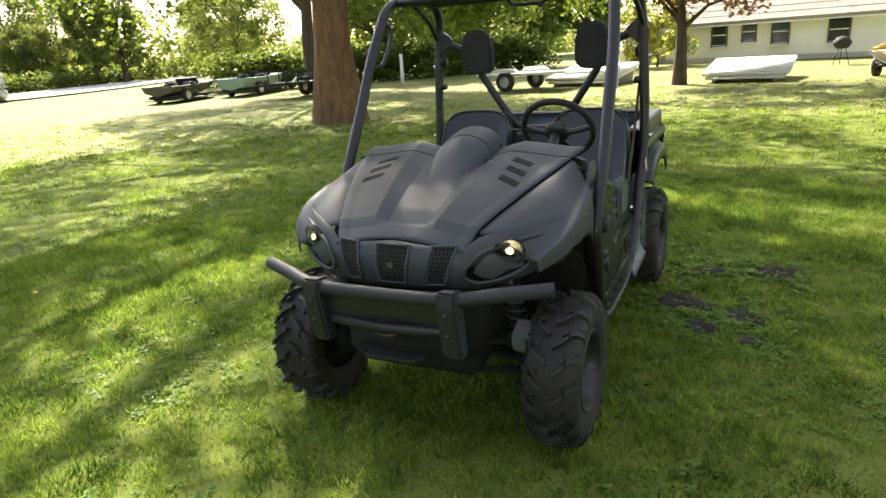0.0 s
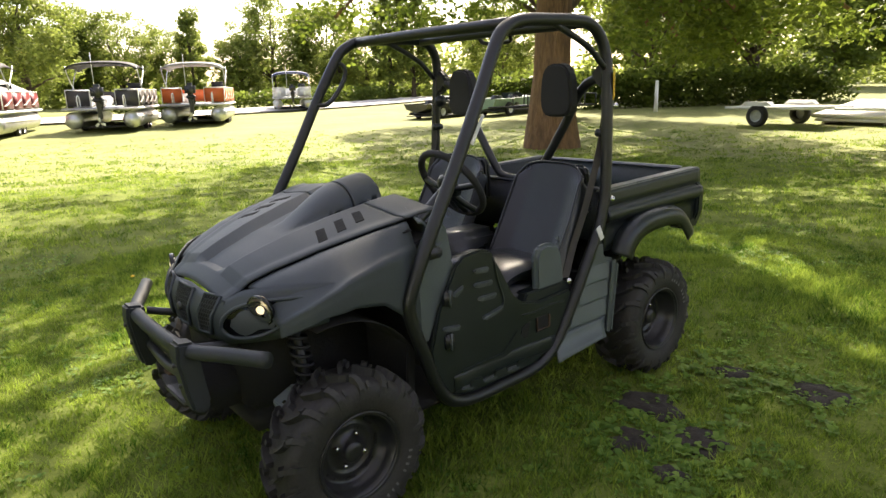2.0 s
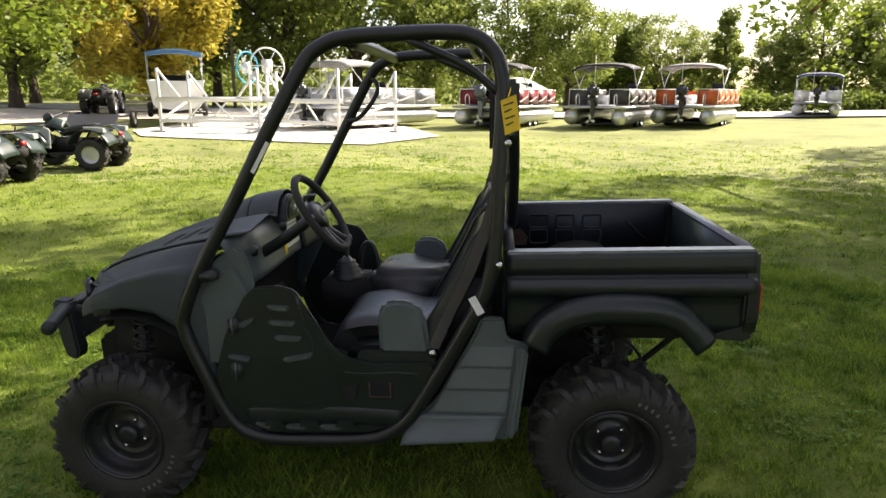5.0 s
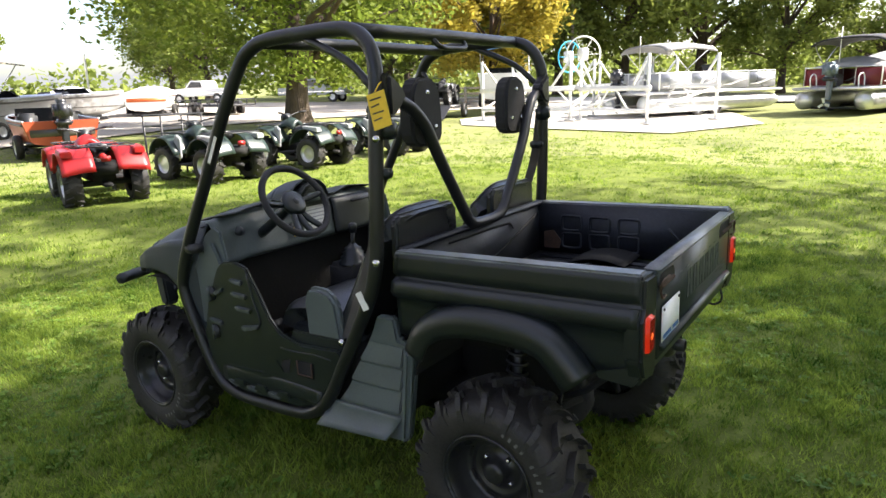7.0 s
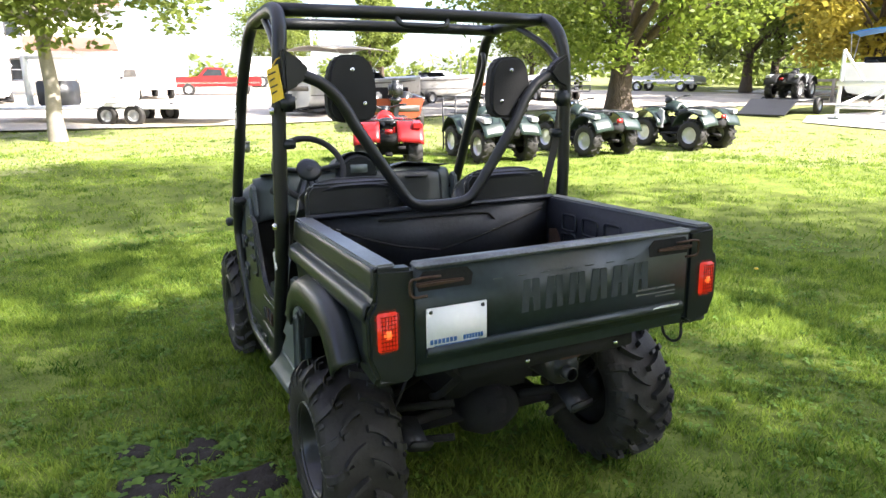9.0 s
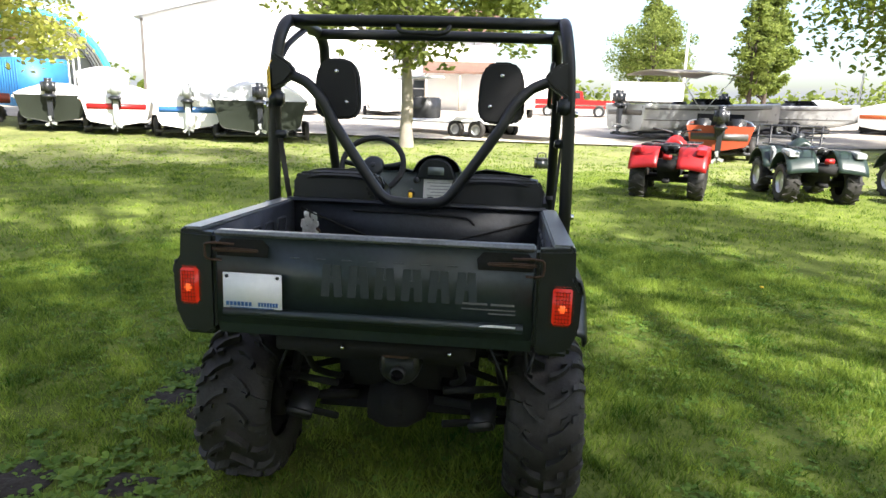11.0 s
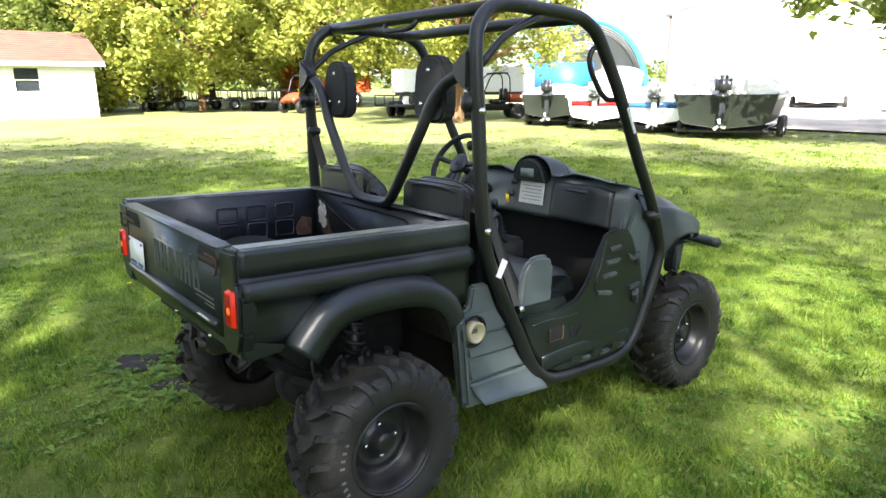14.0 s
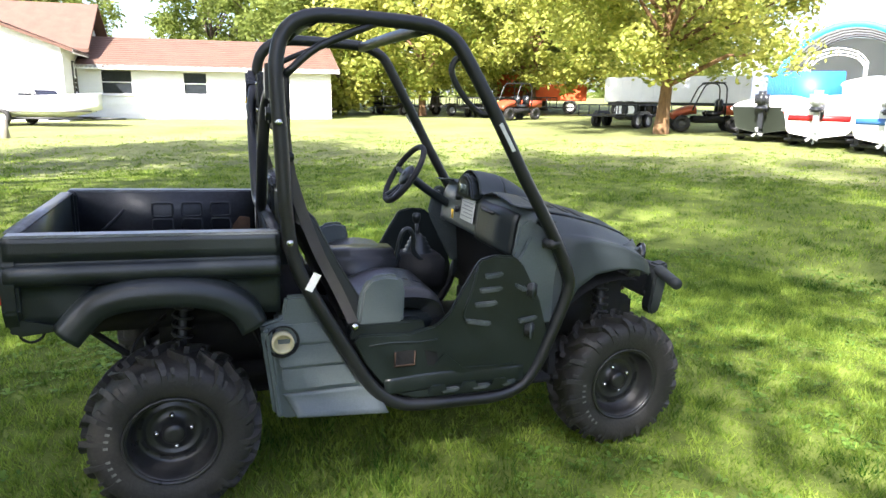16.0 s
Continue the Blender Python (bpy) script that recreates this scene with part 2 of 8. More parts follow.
    "blue_steel": mat("blue_container", (0.03, 0.16, 0.40), 0.5, var=0.2, bump=0.05),
    "tarp": mat("orange_tarp", (0.62, 0.10, 0.02), 0.6, var=0.2, coarse=2, fine=20, bump=0.2),
    "leaf": leaf_mat("maple_leaf", (0.065, 0.110, 0.015), (0.26, 0.32, 0.05), 0.58),
    "leaf_dark": leaf_mat("dark_leaf", (0.050, 0.085, 0.014), (0.18, 0.23, 0.04), 0.55),
    "leaf_gold": leaf_mat("turning_leaf", (0.13, 0.20, 0.025), (0.62, 0.59, 0.15), 0.5),
    "leaf_amber": leaf_mat("amber_leaf", (0.22, 0.19, 0.025), (0.52, 0.43, 0.07), 0.5),
    "leaf_red": leaf_mat("russet_leaf", (0.13, 0.055, 0.02), (0.28, 0.17, 0.06), 0.45),
    "leaf_far": leaf_mat("distant_leaf", (0.09, 0.13, 0.026), (0.31, 0.36, 0.085), 0.58),
    "blade": leaf_mat("grass_blade", (0.024, 0.088, 0.006), (0.38, 0.485, 0.080), 0.55, 2.2, 2.4),
    "weed": leaf_mat("broad_weed_leaf", (0.050, 0.13, 0.016), (0.25, 0.38, 0.07), 0.45),
    "shelter_skin": leaf_mat("translucent_white_fabric", (0.62, 0.62, 0.63), (0.70, 0.70, 0.70), 0.5),
}

# ---- shaping tools ----


def mesh_from(verts, faces, smooth=False):
    me = bpy.data.meshes.new("m")
    me.from_pydata([tuple(v) for v in verts], [], [tuple(f) for f in faces])
    me.update()
    if smooth:
        me.polygons.foreach_set("use_smooth", [True] * len(me.polygons))
    return me


def solid(name, data, material, parent=None, label="", at=None):
    """Links a mesh or bmesh as one object under a thing."""
    if isinstance(data, bmesh.types.BMesh):
        me = bpy.data.meshes.new(name)
        data.to_mesh(me)
        data.free()
    else:
        me = data
        me.name = name
    if not me.materials:
        me.materials.append(M[material])
    ob = new(name, me)
    if parent:
        ob.parent = parent
    if at is not None:
        ob.matrix_basis = at
    if label:
        ob["label"] = label
    return ob


def thing(name, m, label, category, group="", kind=""):
    ob = new(name)
    ob.empty_display_size = 0.2
    ob.matrix_basis = m
    return tagged(ob, label, category, group, kind)


def join_bm(a, b):
    """Adds bmesh b to bmesh a."""
    me = bpy.data.meshes.new("t")
    b.to_mesh(me)
    b.free()
    a.from_mesh(me)
    bpy.data.meshes.remove(me)
    return a


def box(x0, x1, y0, y1, z0, z1, bevel=0.0, seg=2):
    bm = bmesh.new()
    bmesh.ops.create_cube(bm, size=1.0, matrix=Matrix.LocRotScale(((x0 + x1) / 2, (y0 + y1) / 2, (z0 + z1) / 2), None, (abs(x1 - x0), abs(y1 - y0), abs(z1 - z0))))
    if bevel:
        bmesh.ops.bevel(bm, geom=bm.edges[:] + bm.verts[:], offset=bevel, segments=seg, affect='EDGES', clamp_overlap=True)
        for f in bm.faces:
            f.smooth = True
    return bm


def slab(points, lo, hi, axis="y", bevel=0.0, seg=2):
    """A plate: an outline in two axes, thick from lo to hi along the third."""
    bm = bmesh.new()

    def put(a, b, c):
        return {"x": (c, a, b), "y": (a, c, b), "z": (a, b, c)}[axis]

    f = bm.faces.new([bm.verts.new(put(a, b, lo)) for a, b in points])
    got = bmesh.ops.extrude_face_region(bm, geom=[f])
    bmesh.ops.translate(bm, verts=[v for v in got["geom"] if isinstance(v, bmesh.types.BMVert)], vec=put(0, 0, hi - lo))
    bmesh.ops.recalc_face_normals(bm, faces=bm.faces[:])
    if bevel:
        bmesh.ops.bevel(bm, geom=bm.edges[:], offset=bevel, segments=seg, affect='EDGES', clamp_overlap=True)
    return bm


def smooth_line(points, steps=6, closed=False):
    p = [Vector(q) for q in points]
    out, n = [], len(p)
    for i in range(n if closed else n - 1):
        a = p[(i - 1) % n] if closed or i else p[0] * 2 - p[1]
        b, c = p[i], p[(i + 1) % n]
        d = p[(i + 2) % n] if closed or i + 2 < n else c * 2 - b
        # centripetal-like: short tangents keep straights straight
        lb = (c - b).length
        mb = (c - a).normalized() * lb * 0.9 if (c - a).length else Vector()
        mc = (d - b).normalized() * lb * 0.9 if (d - b).length else Vector()
        for k in range(steps):
            t = k / steps
            out.append(b * (2 * t**3 - 3 * t**2 + 1) + mb * (t**3 - 2 * t**2 + t) + c * (3 * t**2 - 2 * t**3) + mc * (t**3 - t**2))
    if not closed:
        out.append(p[-1])
    return out


def tube(points, r, sides=12, steps=5, closed=False, r2=None, smooth=True):
    """A swept round bar along a smoothed line."""
    line = smooth_line(points, steps, closed) if steps > 1 else [Vector(q) for q in points]
    n = len(line)
    verts, faces = [], []
    up = None
    for i, q in enumerate(line):
        if closed:
            d = (line[(i + 1) % n] - line[i - 1]).normalized()
        else:
            d = (line[min(i + 1, n - 1)] - line[max(i - 1, 0)]).normalized()
        if up is None:
            up = d.cross(Vector((0.31, 0.2, 0.93))).normalized()
        up = (up - d * up.dot(d)).normalized()
        side = d.cross(up)
        rr = r if r2 is None else r + (r2 - r) * i / max(1, n - 1)
        for k in range(sides):
            a = 2 * math.pi * k / sides
            verts.append(q + (up * math.cos(a) + side * math.sin(a)) * rr)
    for i in range(n if closed else n - 1):
        for k in range(sides):
            j = (i + 1) % n
            faces.append((i * sides + k, i * sides + (k + 1) % sides, j * sides + (k + 1) % sides, j * sides + k))
    if not closed:
        faces.append(tuple(range(sides - 1, -1, -1)))
        faces.append(tuple((n - 1) * sides + k for k in range(sides)))
    return mesh_from(verts, faces, smooth)


def lathe(profile, sides=40, axis="y", smooth=True):
    """Turns an open profile of (radius, along) about an axis."""
    verts, faces = [], []
    for k in range(sides):
        a = 2 * math.pi * k / sides
        c, s = math.cos(a), math.sin(a)
        for r, h in profile:
            verts.append({"y": (r * c, h, r * s), "z": (r * c, r * s, h), "x": (h, r * c, r * s)}[axis])
    n = len(profile)
    for k in range(sides):
        for i in range(n - 1):
            j = (k + 1) % sides
            faces.append((k * n + i, j * n + i, j * n + i + 1, k * n + i + 1))
    return mesh_from(verts, faces, smooth)


def sheet(fn, us, vs, thick=0.0, smooth=True, close_u=False):
    """A surface from fn(u, v), given thickness along its normals."""
    pts = [[Vector(fn(u, v)) for v in vs] for u in us]
    nu, nv = len(us), len(vs)
    verts = [p for row in pts for p in row]
    faces = []
    lim = nu if close_u else nu - 1
    for i in range(lim):
        for j in range(nv - 1):
            k = (i + 1) % nu
            faces.append((i * nv + j, k * nv + j, k * nv + j + 1, i * nv + j + 1))
    if not thick:
        return mesh_from(verts, faces, smooth)
    me = mesh_from(verts, faces, smooth)
    bm = bmesh.new()
    bm.from_mesh(me)
    bpy.data.meshes.remove(me)
    bm.normal_update()
    bmesh.ops.solidify(bm, geom=bm.faces[:], thickness=thick)
    for f in bm.faces:
        f.smooth = smooth
    return bm


def ramp(x, pairs):
    """Straight-line interpolation through (x, value) pairs."""
    if x <= pairs[0][0]:
        return pairs[0][1]
    for (a, p), (b, q) in zip(pairs, pairs[1:]):
        if x <= b:
            return p + (q - p) * (x - a) / (b - a)
    return pairs[-1][1]


def ease(t):
    t = min(1.0, max(0.0, t))
    return t * t * (3 - 2 * t)


def span(a, b, n):
    return [a + (b - a) * i / n for i in range(n + 1)]


def height(x, y):
    """The lie of the lawn: level by the vehicle, rising gently all round."""
    r = math.hypot(x, y)
    near = (-0.025 * x + 0.0035 * y) * min(1.0, max(0.0, (8 - r) / 5))
    if r < 7:
        return near
    c, v = (x / r) ** 2, (y / r) ** 2
    rise = 0.024 * c + (0.019 if y > 0 else 0.013) * v
    return near + (rise * (r - 7) if r < 60 else rise * 53 + rise * 0.5 * (r - 60))


def stand(x, y, turn=0.0, lift=0.0):
    return pose(x, y, height(x, y) + lift, 0, 0, turn)

# ---- the ground ----


def lawn_mat():
    m = mat("mown_lawn", (0.122, 0.152, 0.042), 0.9, var=0.45, coarse=0.35, fine=9, bump=0.6, tint=(0.295, 0.315, 0.120))
    n, l = m.node_tree.nodes, m.node_tree.links
    p = n["Principled BSDF"]
    src = p.inputs["Base Color"].links[0].from_socket
    co = n.new("ShaderNodeTexCoord")
    fine = n.new("ShaderNodeTexNoise")
    fine.inputs["Scale"].default_value, fine.inputs["Detail"].default_value = 120, 3
    l.new(co.outputs["Object"], fine.inputs["Vector"])
    mid = n.new("ShaderNodeTexNoise")
    mid.inputs["Scale"].default_value, mid.inputs["Detail"].default_value = 2.2, 5
    l.new(co.outputs["Object"], mid.inputs["Vector"])
    mr = n.new("ShaderNodeMapRange")
    mr.inputs["From Min"].default_value, mr.inputs["From Max"].default_value = 0.25, 0.75
    mr.inputs["To Min"].default_value, mr.inputs["To Max"].default_value = 0.45, 1.5
    l.new(fine.outputs["Fac"], mr.inputs["Value"])
    mul = n.new("ShaderNodeVectorMath")
    mul.operation = 'SCALE'
    l.new(src, mul.inputs[0])
    l.new(mr.outputs[0], mul.inputs["Scale"])
    dry = n.new("ShaderNodeMix")
    dry.data_type = 'RGBA'
    dry.inputs["B"].default_value = (0.20, 0.18, 0.06, 1)
    dr = n.new("ShaderNodeMapRange")
    dr.inputs["From Min"].default_value, dr.inputs["From Max"].default_value = 0.58, 0.80
    dr.inputs["To Max"].default_value = 0.55
    l.new(mid.outputs["Fac"], dr.inputs["Value"])
    l.new(dr.outputs[0], dry.inputs["Factor"])
    l.new(mul.outputs[0], dry.inputs["A"])
    l.new(dry.outputs["Result"], p.inputs["Base Color"])
    p.inputs["Specular IOR Level"].default_value = 0.15
    return m


M["lawn"] = lawn_mat()
radii = [0.0] + [0.2 * 1.055**i for i in range(165)]
radii = [r for r in radii if r < 1500] + [1500.0]
turns = 144
verts = [(0, 0, height(0, 0))]
for r in radii[1:]:
    for k in range(turns):
        a = 2 * math.pi * k / turns
        x, y = r * math.cos(a), r * math.sin(a)
        bump = 0.012 * noise.noise(Vector((x * 1.3, y * 1.3, 0))) * min(1, r) if r < 40 else 0
        verts.append((x, y, height(x, y) + bump))
faces = [(0, 1 + k, 1 + (k + 1) % turns) for k in range(turns)]
for i in range(len(radii) - 2):
    a, b = 1 + i * turns, 1 + (i + 1) * turns
    for k in range(turns):
        j = (k + 1) % turns
        faces.append((a + k, b + k, b + j, a + j))
# darker lawn copy under the near blades, their shade put into the colour
M["lawn_shade"] = mat("shaded_lawn_under_grass", (0.105, 0.155, 0.026), 0.95, var=0.5, coarse=3, fine=60, bump=0.6, tint=(0.19, 0.23, 0.05), spec=0.1)
ground = tagged(solid("ground", mesh_from(verts, faces, True), "lawn"), "mown green lawn with dry patches, dappled by tree shade", "lawn", kind="structure")
ground.data.materials.append(M["lawn_shade"])
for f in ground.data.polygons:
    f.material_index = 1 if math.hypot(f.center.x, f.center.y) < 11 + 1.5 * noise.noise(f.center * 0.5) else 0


def drape(name, outline, material, label, lift=0.03, step=1.0, thick=0.06):
    """A sheet laid over the lawn inside an outline."""
    bm = bmesh.new()
    bm.faces.new([bm.verts.new((x, y, 0)) for x, y in outline])
    bmesh.ops.triangulate(bm, faces=bm.faces[:])
    for _ in range(6):
        long = [e for e in bm.edges if e.calc_length() > step * 2]
        if not long or len(bm.verts) > 9000:
            break
        bmesh.ops.subdivide_edges(bm, edges=long, cuts=1)
        bmesh.ops.triangulate(bm, faces=bm.faces[:])
    for v in bm.verts:
        v.co.z = height(v.co.x, v.co.y) + lift + 0.01 * noise.noise(v.co)
    bmesh.ops.recalc_face_normals(bm, faces=bm.faces[:])
    if bm.faces[0].normal.z < 0:
        bmesh.ops.reverse_faces(bm, faces=bm.faces[:])
    return tagged(solid(name, bm, material), label, name.replace("_", " "), kind="structure")


yard_line = [(19.5, 13), (18.6, 5), (18.2, -2), (18.6, -8), (20, -13), (19.4, -18), (16.5, -26), (9, -33), (9, -39), (24, -36), (44, -27), (80, -30), (80, 34), (30, 30), (22, 22)]
drape("gravel_yard", yard_line, "gravel", "pale sunlit gravel yard beyond the lawn", 0.05, 3.0)
drape("boat_pad", [(3.2, -16.4), (6.4, -16.9), (10.8, -17.6), (12.4, -20.0), (12.6, -26.5), (3.6, -26.0), (1.4, -20.0)], "concrete", "pale concrete pad under the boat lifts", 0.04, 1.5)


def ribbon(name, line, width, material, label, lift=0.05):
    pts = smooth_line([(x, y, 0) for x, y in line], 8)
    left, right = [], []
    for i, q in enumerate(pts):
        d = (pts[min(i + 1, len(pts) - 1)] - pts[max(i - 1, 0)]).normalized()
        s = Vector((-d.y, d.x, 0)) * width / 2
        left.append(q + s), right.append(q - s)
    rows = [[a.lerp(b, k / 4) for k in range(5)] for a, b in zip(left, right)]
    vv = [(p.x, p.y, height(p.x, p.y) + lift) for row in rows for p in row]
    ff = [(i * 5 + k, i * 5 + k + 1, i * 5 + k + 6, i * 5 + k + 5) for i in range(len(rows) - 1) for k in range(4)]
    return tagged(solid(name, mesh_from(vv, ff, True), material), label, "road", kind="structure")


ribbon("road", [(30, -38), (10, -36), (-8, -37), (-24, -39), (-44, -49), (-80, -75), (-140, -120)], 7, "road", "pale sunlit lane beyond the lawn", 0.10)

# ---- the side-by-side utility vehicle ----
# Its own axes: x ahead, y to its left, z up; it stands a little nose-down on the lawn.
utv = thing("utility_vehicle", pose(0, 0, 0, 0.2, 1.44, 0), "black two-seat utility vehicle with roll cage and cargo bed", "utility vehicle")


def both(fn):
    for s in (1, -1):
        fn(s)


# chassis and belly
bm = box(-0.80, 1.15, -0.26, 0.26, 0.30, 0.38, 0.01)
join_bm(bm, box(-1.30, -0.55, -0.30, 0.30, 0.60, 0.70, 0.02))
join_bm(bm, box(0.62, 1.18, -0.30, 0.30, 0.40, 0.72, 0.03))
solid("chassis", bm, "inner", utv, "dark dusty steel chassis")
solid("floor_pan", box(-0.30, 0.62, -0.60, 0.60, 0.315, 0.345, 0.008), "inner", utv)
solid("firewall", slab([(0.62, 0.33), (0.66, 0.34), (0.62, 0.98), (0.50, 1.02), (0.48, 0.96), (0.57, 0.90)], -0.57, 0.57, "y", 0.006), "inner", utv)
solid("seat_base", box(-0.50, 0.02, -0.56, 0.56, 0.34, 0.63, 0.02), "inner", utv, "black plastic seat box")

# wheels


CROWN = [(0.0, 1.0), (0.55, 0.990), (0.80, 0.962), (0.95, 0.915), (1.05, 0.850), (1.10, 0.800)]


def lug_strip(bm, r, half, side, spin, path, lift):
    """One raised rubber bar along a path of (across, turn, half width) over the crown."""
    rows = []
    for across, turn, wide in path:
        rr = r * ramp(across, CROWN)
        ring = []
        for da, up in ((-wide, -0.022), (-wide * 0.82, lift), (wide * 0.82, lift), (wide, -0.022)):
            a = spin + turn + da
            ring.append(bm.verts.new(((rr + up) * math.cos(a), side * across * half, (rr + up) * math.sin(a))))
        rows.append(ring)
    for p, q in zip(rows, rows[1:]):
        for k in range(3):
            bm.faces.new((p[k], p[k + 1], q[k + 1], q[k]))
    bm.faces.new(rows[0])
    bm.faces.new(list(reversed(rows[-1])))


def knob_rows(width, r, count, rake):
    """Tread: curved bars from the middle, small knobs between, blocks over the shoulder."""
    bm = bmesh.new()
    g = random.Random(int(width * 1000))
    for k in range(count):
        for s in (1, -1):
            a0 = 2 * math.pi * (k + (0.5 if s < 0 else 0)) / count
            j = g.uniform(-0.012, 0.012)
            lug_strip(bm, r, width / 2, s, a0 + j, [(0.06, 0.0, 0.036), (0.26, rake * 0.22, 0.030), (0.46, rake * 0.62, 0.026), (0.62, rake * 1.15, 0.030)], 0.017)
            lug_strip(bm, r, width / 2, s, a0 + j + rake * 1.45, [(0.70, 0.0, 0.040), (0.86, 0.035, 0.044), (1.00, 0.055, 0.046), (1.08, 0.060, 0.040)], 0.018)
            lug_strip(bm, r, width / 2, s, a0 - 0.155, [(0.40, 0.0, 0.026), (0.56, 0.030, 0.030)], 0.009)
            lug_strip(bm, r, width / 2, s, a0 + rake * 1.45 + 0.155, [(0.93, 0.0, 0.026), (1.04, 0.012, 0.022)], 0.008)
    bmesh.ops.recalc_face_normals(bm, faces=bm.faces[:])
    return bm


def wheel_set(width, rake):
    r = 0.300
    h = width / 2
    side = [(0.158, 0.80), (0.172, 0.94), (0.190, 1.00), (0.214, 1.05), (0.240, 1.06), (0.258, 1.02), (0.272, 0.93), (0.281, 0.80), (r - 0.015, 0.55)]
    tyre = lathe([(q, -w * h) for q, w in side] + [(r - 0.012, 0)] + [(q, w * h) for q, w in reversed(side)], 56)
    rim = lathe([(0.162, h * 0.86), (0.159, h * 0.92), (0.153, h * 0.88), (0.150, h * 0.66), (0.146, h * 0.60), (0.145, h * 0.42), (0.137, h * 0.37), (0.135, h * 0.22), (0.126, h * 0.16), (0.108, h * 0.13), (0.100, h * 0.20), (0.090, h * 0.21), (0.084, h * 0.12), (0.072, h * 0.16), (0.044, h * 0.20), (0.041, h * 0.46), (0.034, h * 0.55), (0.016, h * 0.57), (0.0, h * 0.57)], 44)
    knobs = knob_rows(width, r, 18, rake)
    me = bpy.data.meshes.new("tread")
    knobs.to_mesh(me)
    knobs.free()
    ring = lathe([(0.163, h * 0.84), (0.171, h * 0.92), (0.168, h * 0.99), (0.161, h * 0.96), (0.157, h * 0.86)], 48)
    nut = lathe([(0.0, 0.018), (0.009, 0.016), (0.010, 0.0)], 8)
    back = lathe([(0.150, -h * 0.7), (0.140, -h * 0.2), (0.10, -h * 0.1), (0.0, -h * 0.1)], 32)
    return tyre, rim, me, ring, nut, back, h


def put_wheel(kit, x, y, side, spin):
    tyre, rim, tread, ring, nut, back, h = kit
    w = new("wheel")
    w.parent = utv
    w.matrix_basis = pose(x, y, 0.30, 0, 0, 0 if side > 0 else 180) @ pose(0, 0, 0, 0, spin, 0)
    solid("tyre", tyre, "rubber", w, "worn knobbly black tyre")
    solid("tread", tread, "tread", w, "chunky raised tread lugs")
    solid("rim", rim, "rim", w, "black steel rim")
    solid("rim_flange", ring, "rim", w)
    solid("wheel_back", back, "inner", w)
    for k in range(4):
        a = radians(45 + 90 * k)
        solid("wheel_nut", nut, "chrome", w, "", Matrix.Translation((0.062 * math.cos(a), h * 0.17, 0.062 * math.sin(a))))
    for k in range(8):
        a = radians(22.5 + 45 * k)
        solid("rim_slot", slab([(-0.020, -0.0055), (0.020, -0.0055), (0.023, 0.0), (0.020, 0.0055), (-0.020, 0.0055), (-0.023, 0.0)], h * 0.155, h * 0.185, "y"), "inner", w, "", pose(0.117 * math.cos(a), 0, 0.117 * math.sin(a)) @ Matrix.Rotation(-a + math.pi / 2, 4, 'Y'))
    return w


front_kit, rear_kit = wheel_set(0.205, 0.13), wheel_set(0.255, 0.16)
fl = put_wheel(front_kit, 0.955, 0.585, 1, 20)
fr = put_wheel(front_kit, 0.955, -0.585, -1, 65)
rl = put_wheel(rear_kit, -0.955, 0.565, 1, 5)
rr_ = put_wheel(rear_kit, -0.955, -0.565, -1, 50)
# pale raised marks on the sidewalls
for w, kit, start, flip in ((rl, rear_kit, 117, 1), (rr_, rear_kit, 18, 1), (fl, front_kit, 215, 1), (fr, front_kit, 15, 1)):
    h = kit[6]
    for i in range(9):
        if i == 4:
            continue
        a = radians(start + i * 7.0)
        m = Matrix.Translation((0.218 * math.cos(a), h * 1.056, 0.218 * math.sin(a))) @ Matrix.Rotation(-a + math.pi / 2, 4, 'Y') @ pose(0, 0, 0, 90, 0, 180)
        solid("sidewall_mark", box(-0.0045, 0.0045, -0.008, 0.008, -0.0005, 0.0006), "mark", w, "", m)

# axles, arms and springs


def suspension(s):
    for x in (0.955, -0.955):
        for z in (0.27, 0.40):
            for dx in (-0.14, 0.14):
                solid("control_arm", tube([(x + dx, s * 0.20, z + 0.03), (x, s * 0.47, z)], 0.014, 8, 1), "inner", utv)
        solid("drive_shaft", tube([(x, s * 0.15, 0.33), (x, s * 0.50, 0.30)], 0.018, 10, 1), "inner", utv)
        top, foot = Vector((x + 0.05, s * 0.33, 0.82)), Vector((x + 0.02, s * 0.42, 0.36))
        solid("shock_absorber", tube([top, foot], 0.018, 10, 1), "steel", utv)
        d, turns_, pts = foot - top, 8, []
        for k in range(turns_ * 10 + 1):
            a = 2 * math.pi * k / 10
            pts.append(top + d * (0.12 + 0.62 * k / (turns_ * 10)) + Vector((math.cos(a) * 0.036, math.sin(a) * 0.036, 0)))
        solid("coil_spring", tube(pts, 0.0065, 6, 1), "steel", utv, "black coil spring")
        solid("brake_drum", lathe([(0.0, -0.03), (0.075, -0.03), (0.08, 0.02), (0.0, 0.03)], 20), "inner", utv, "", pose(x, s * 0.47, 0.30))


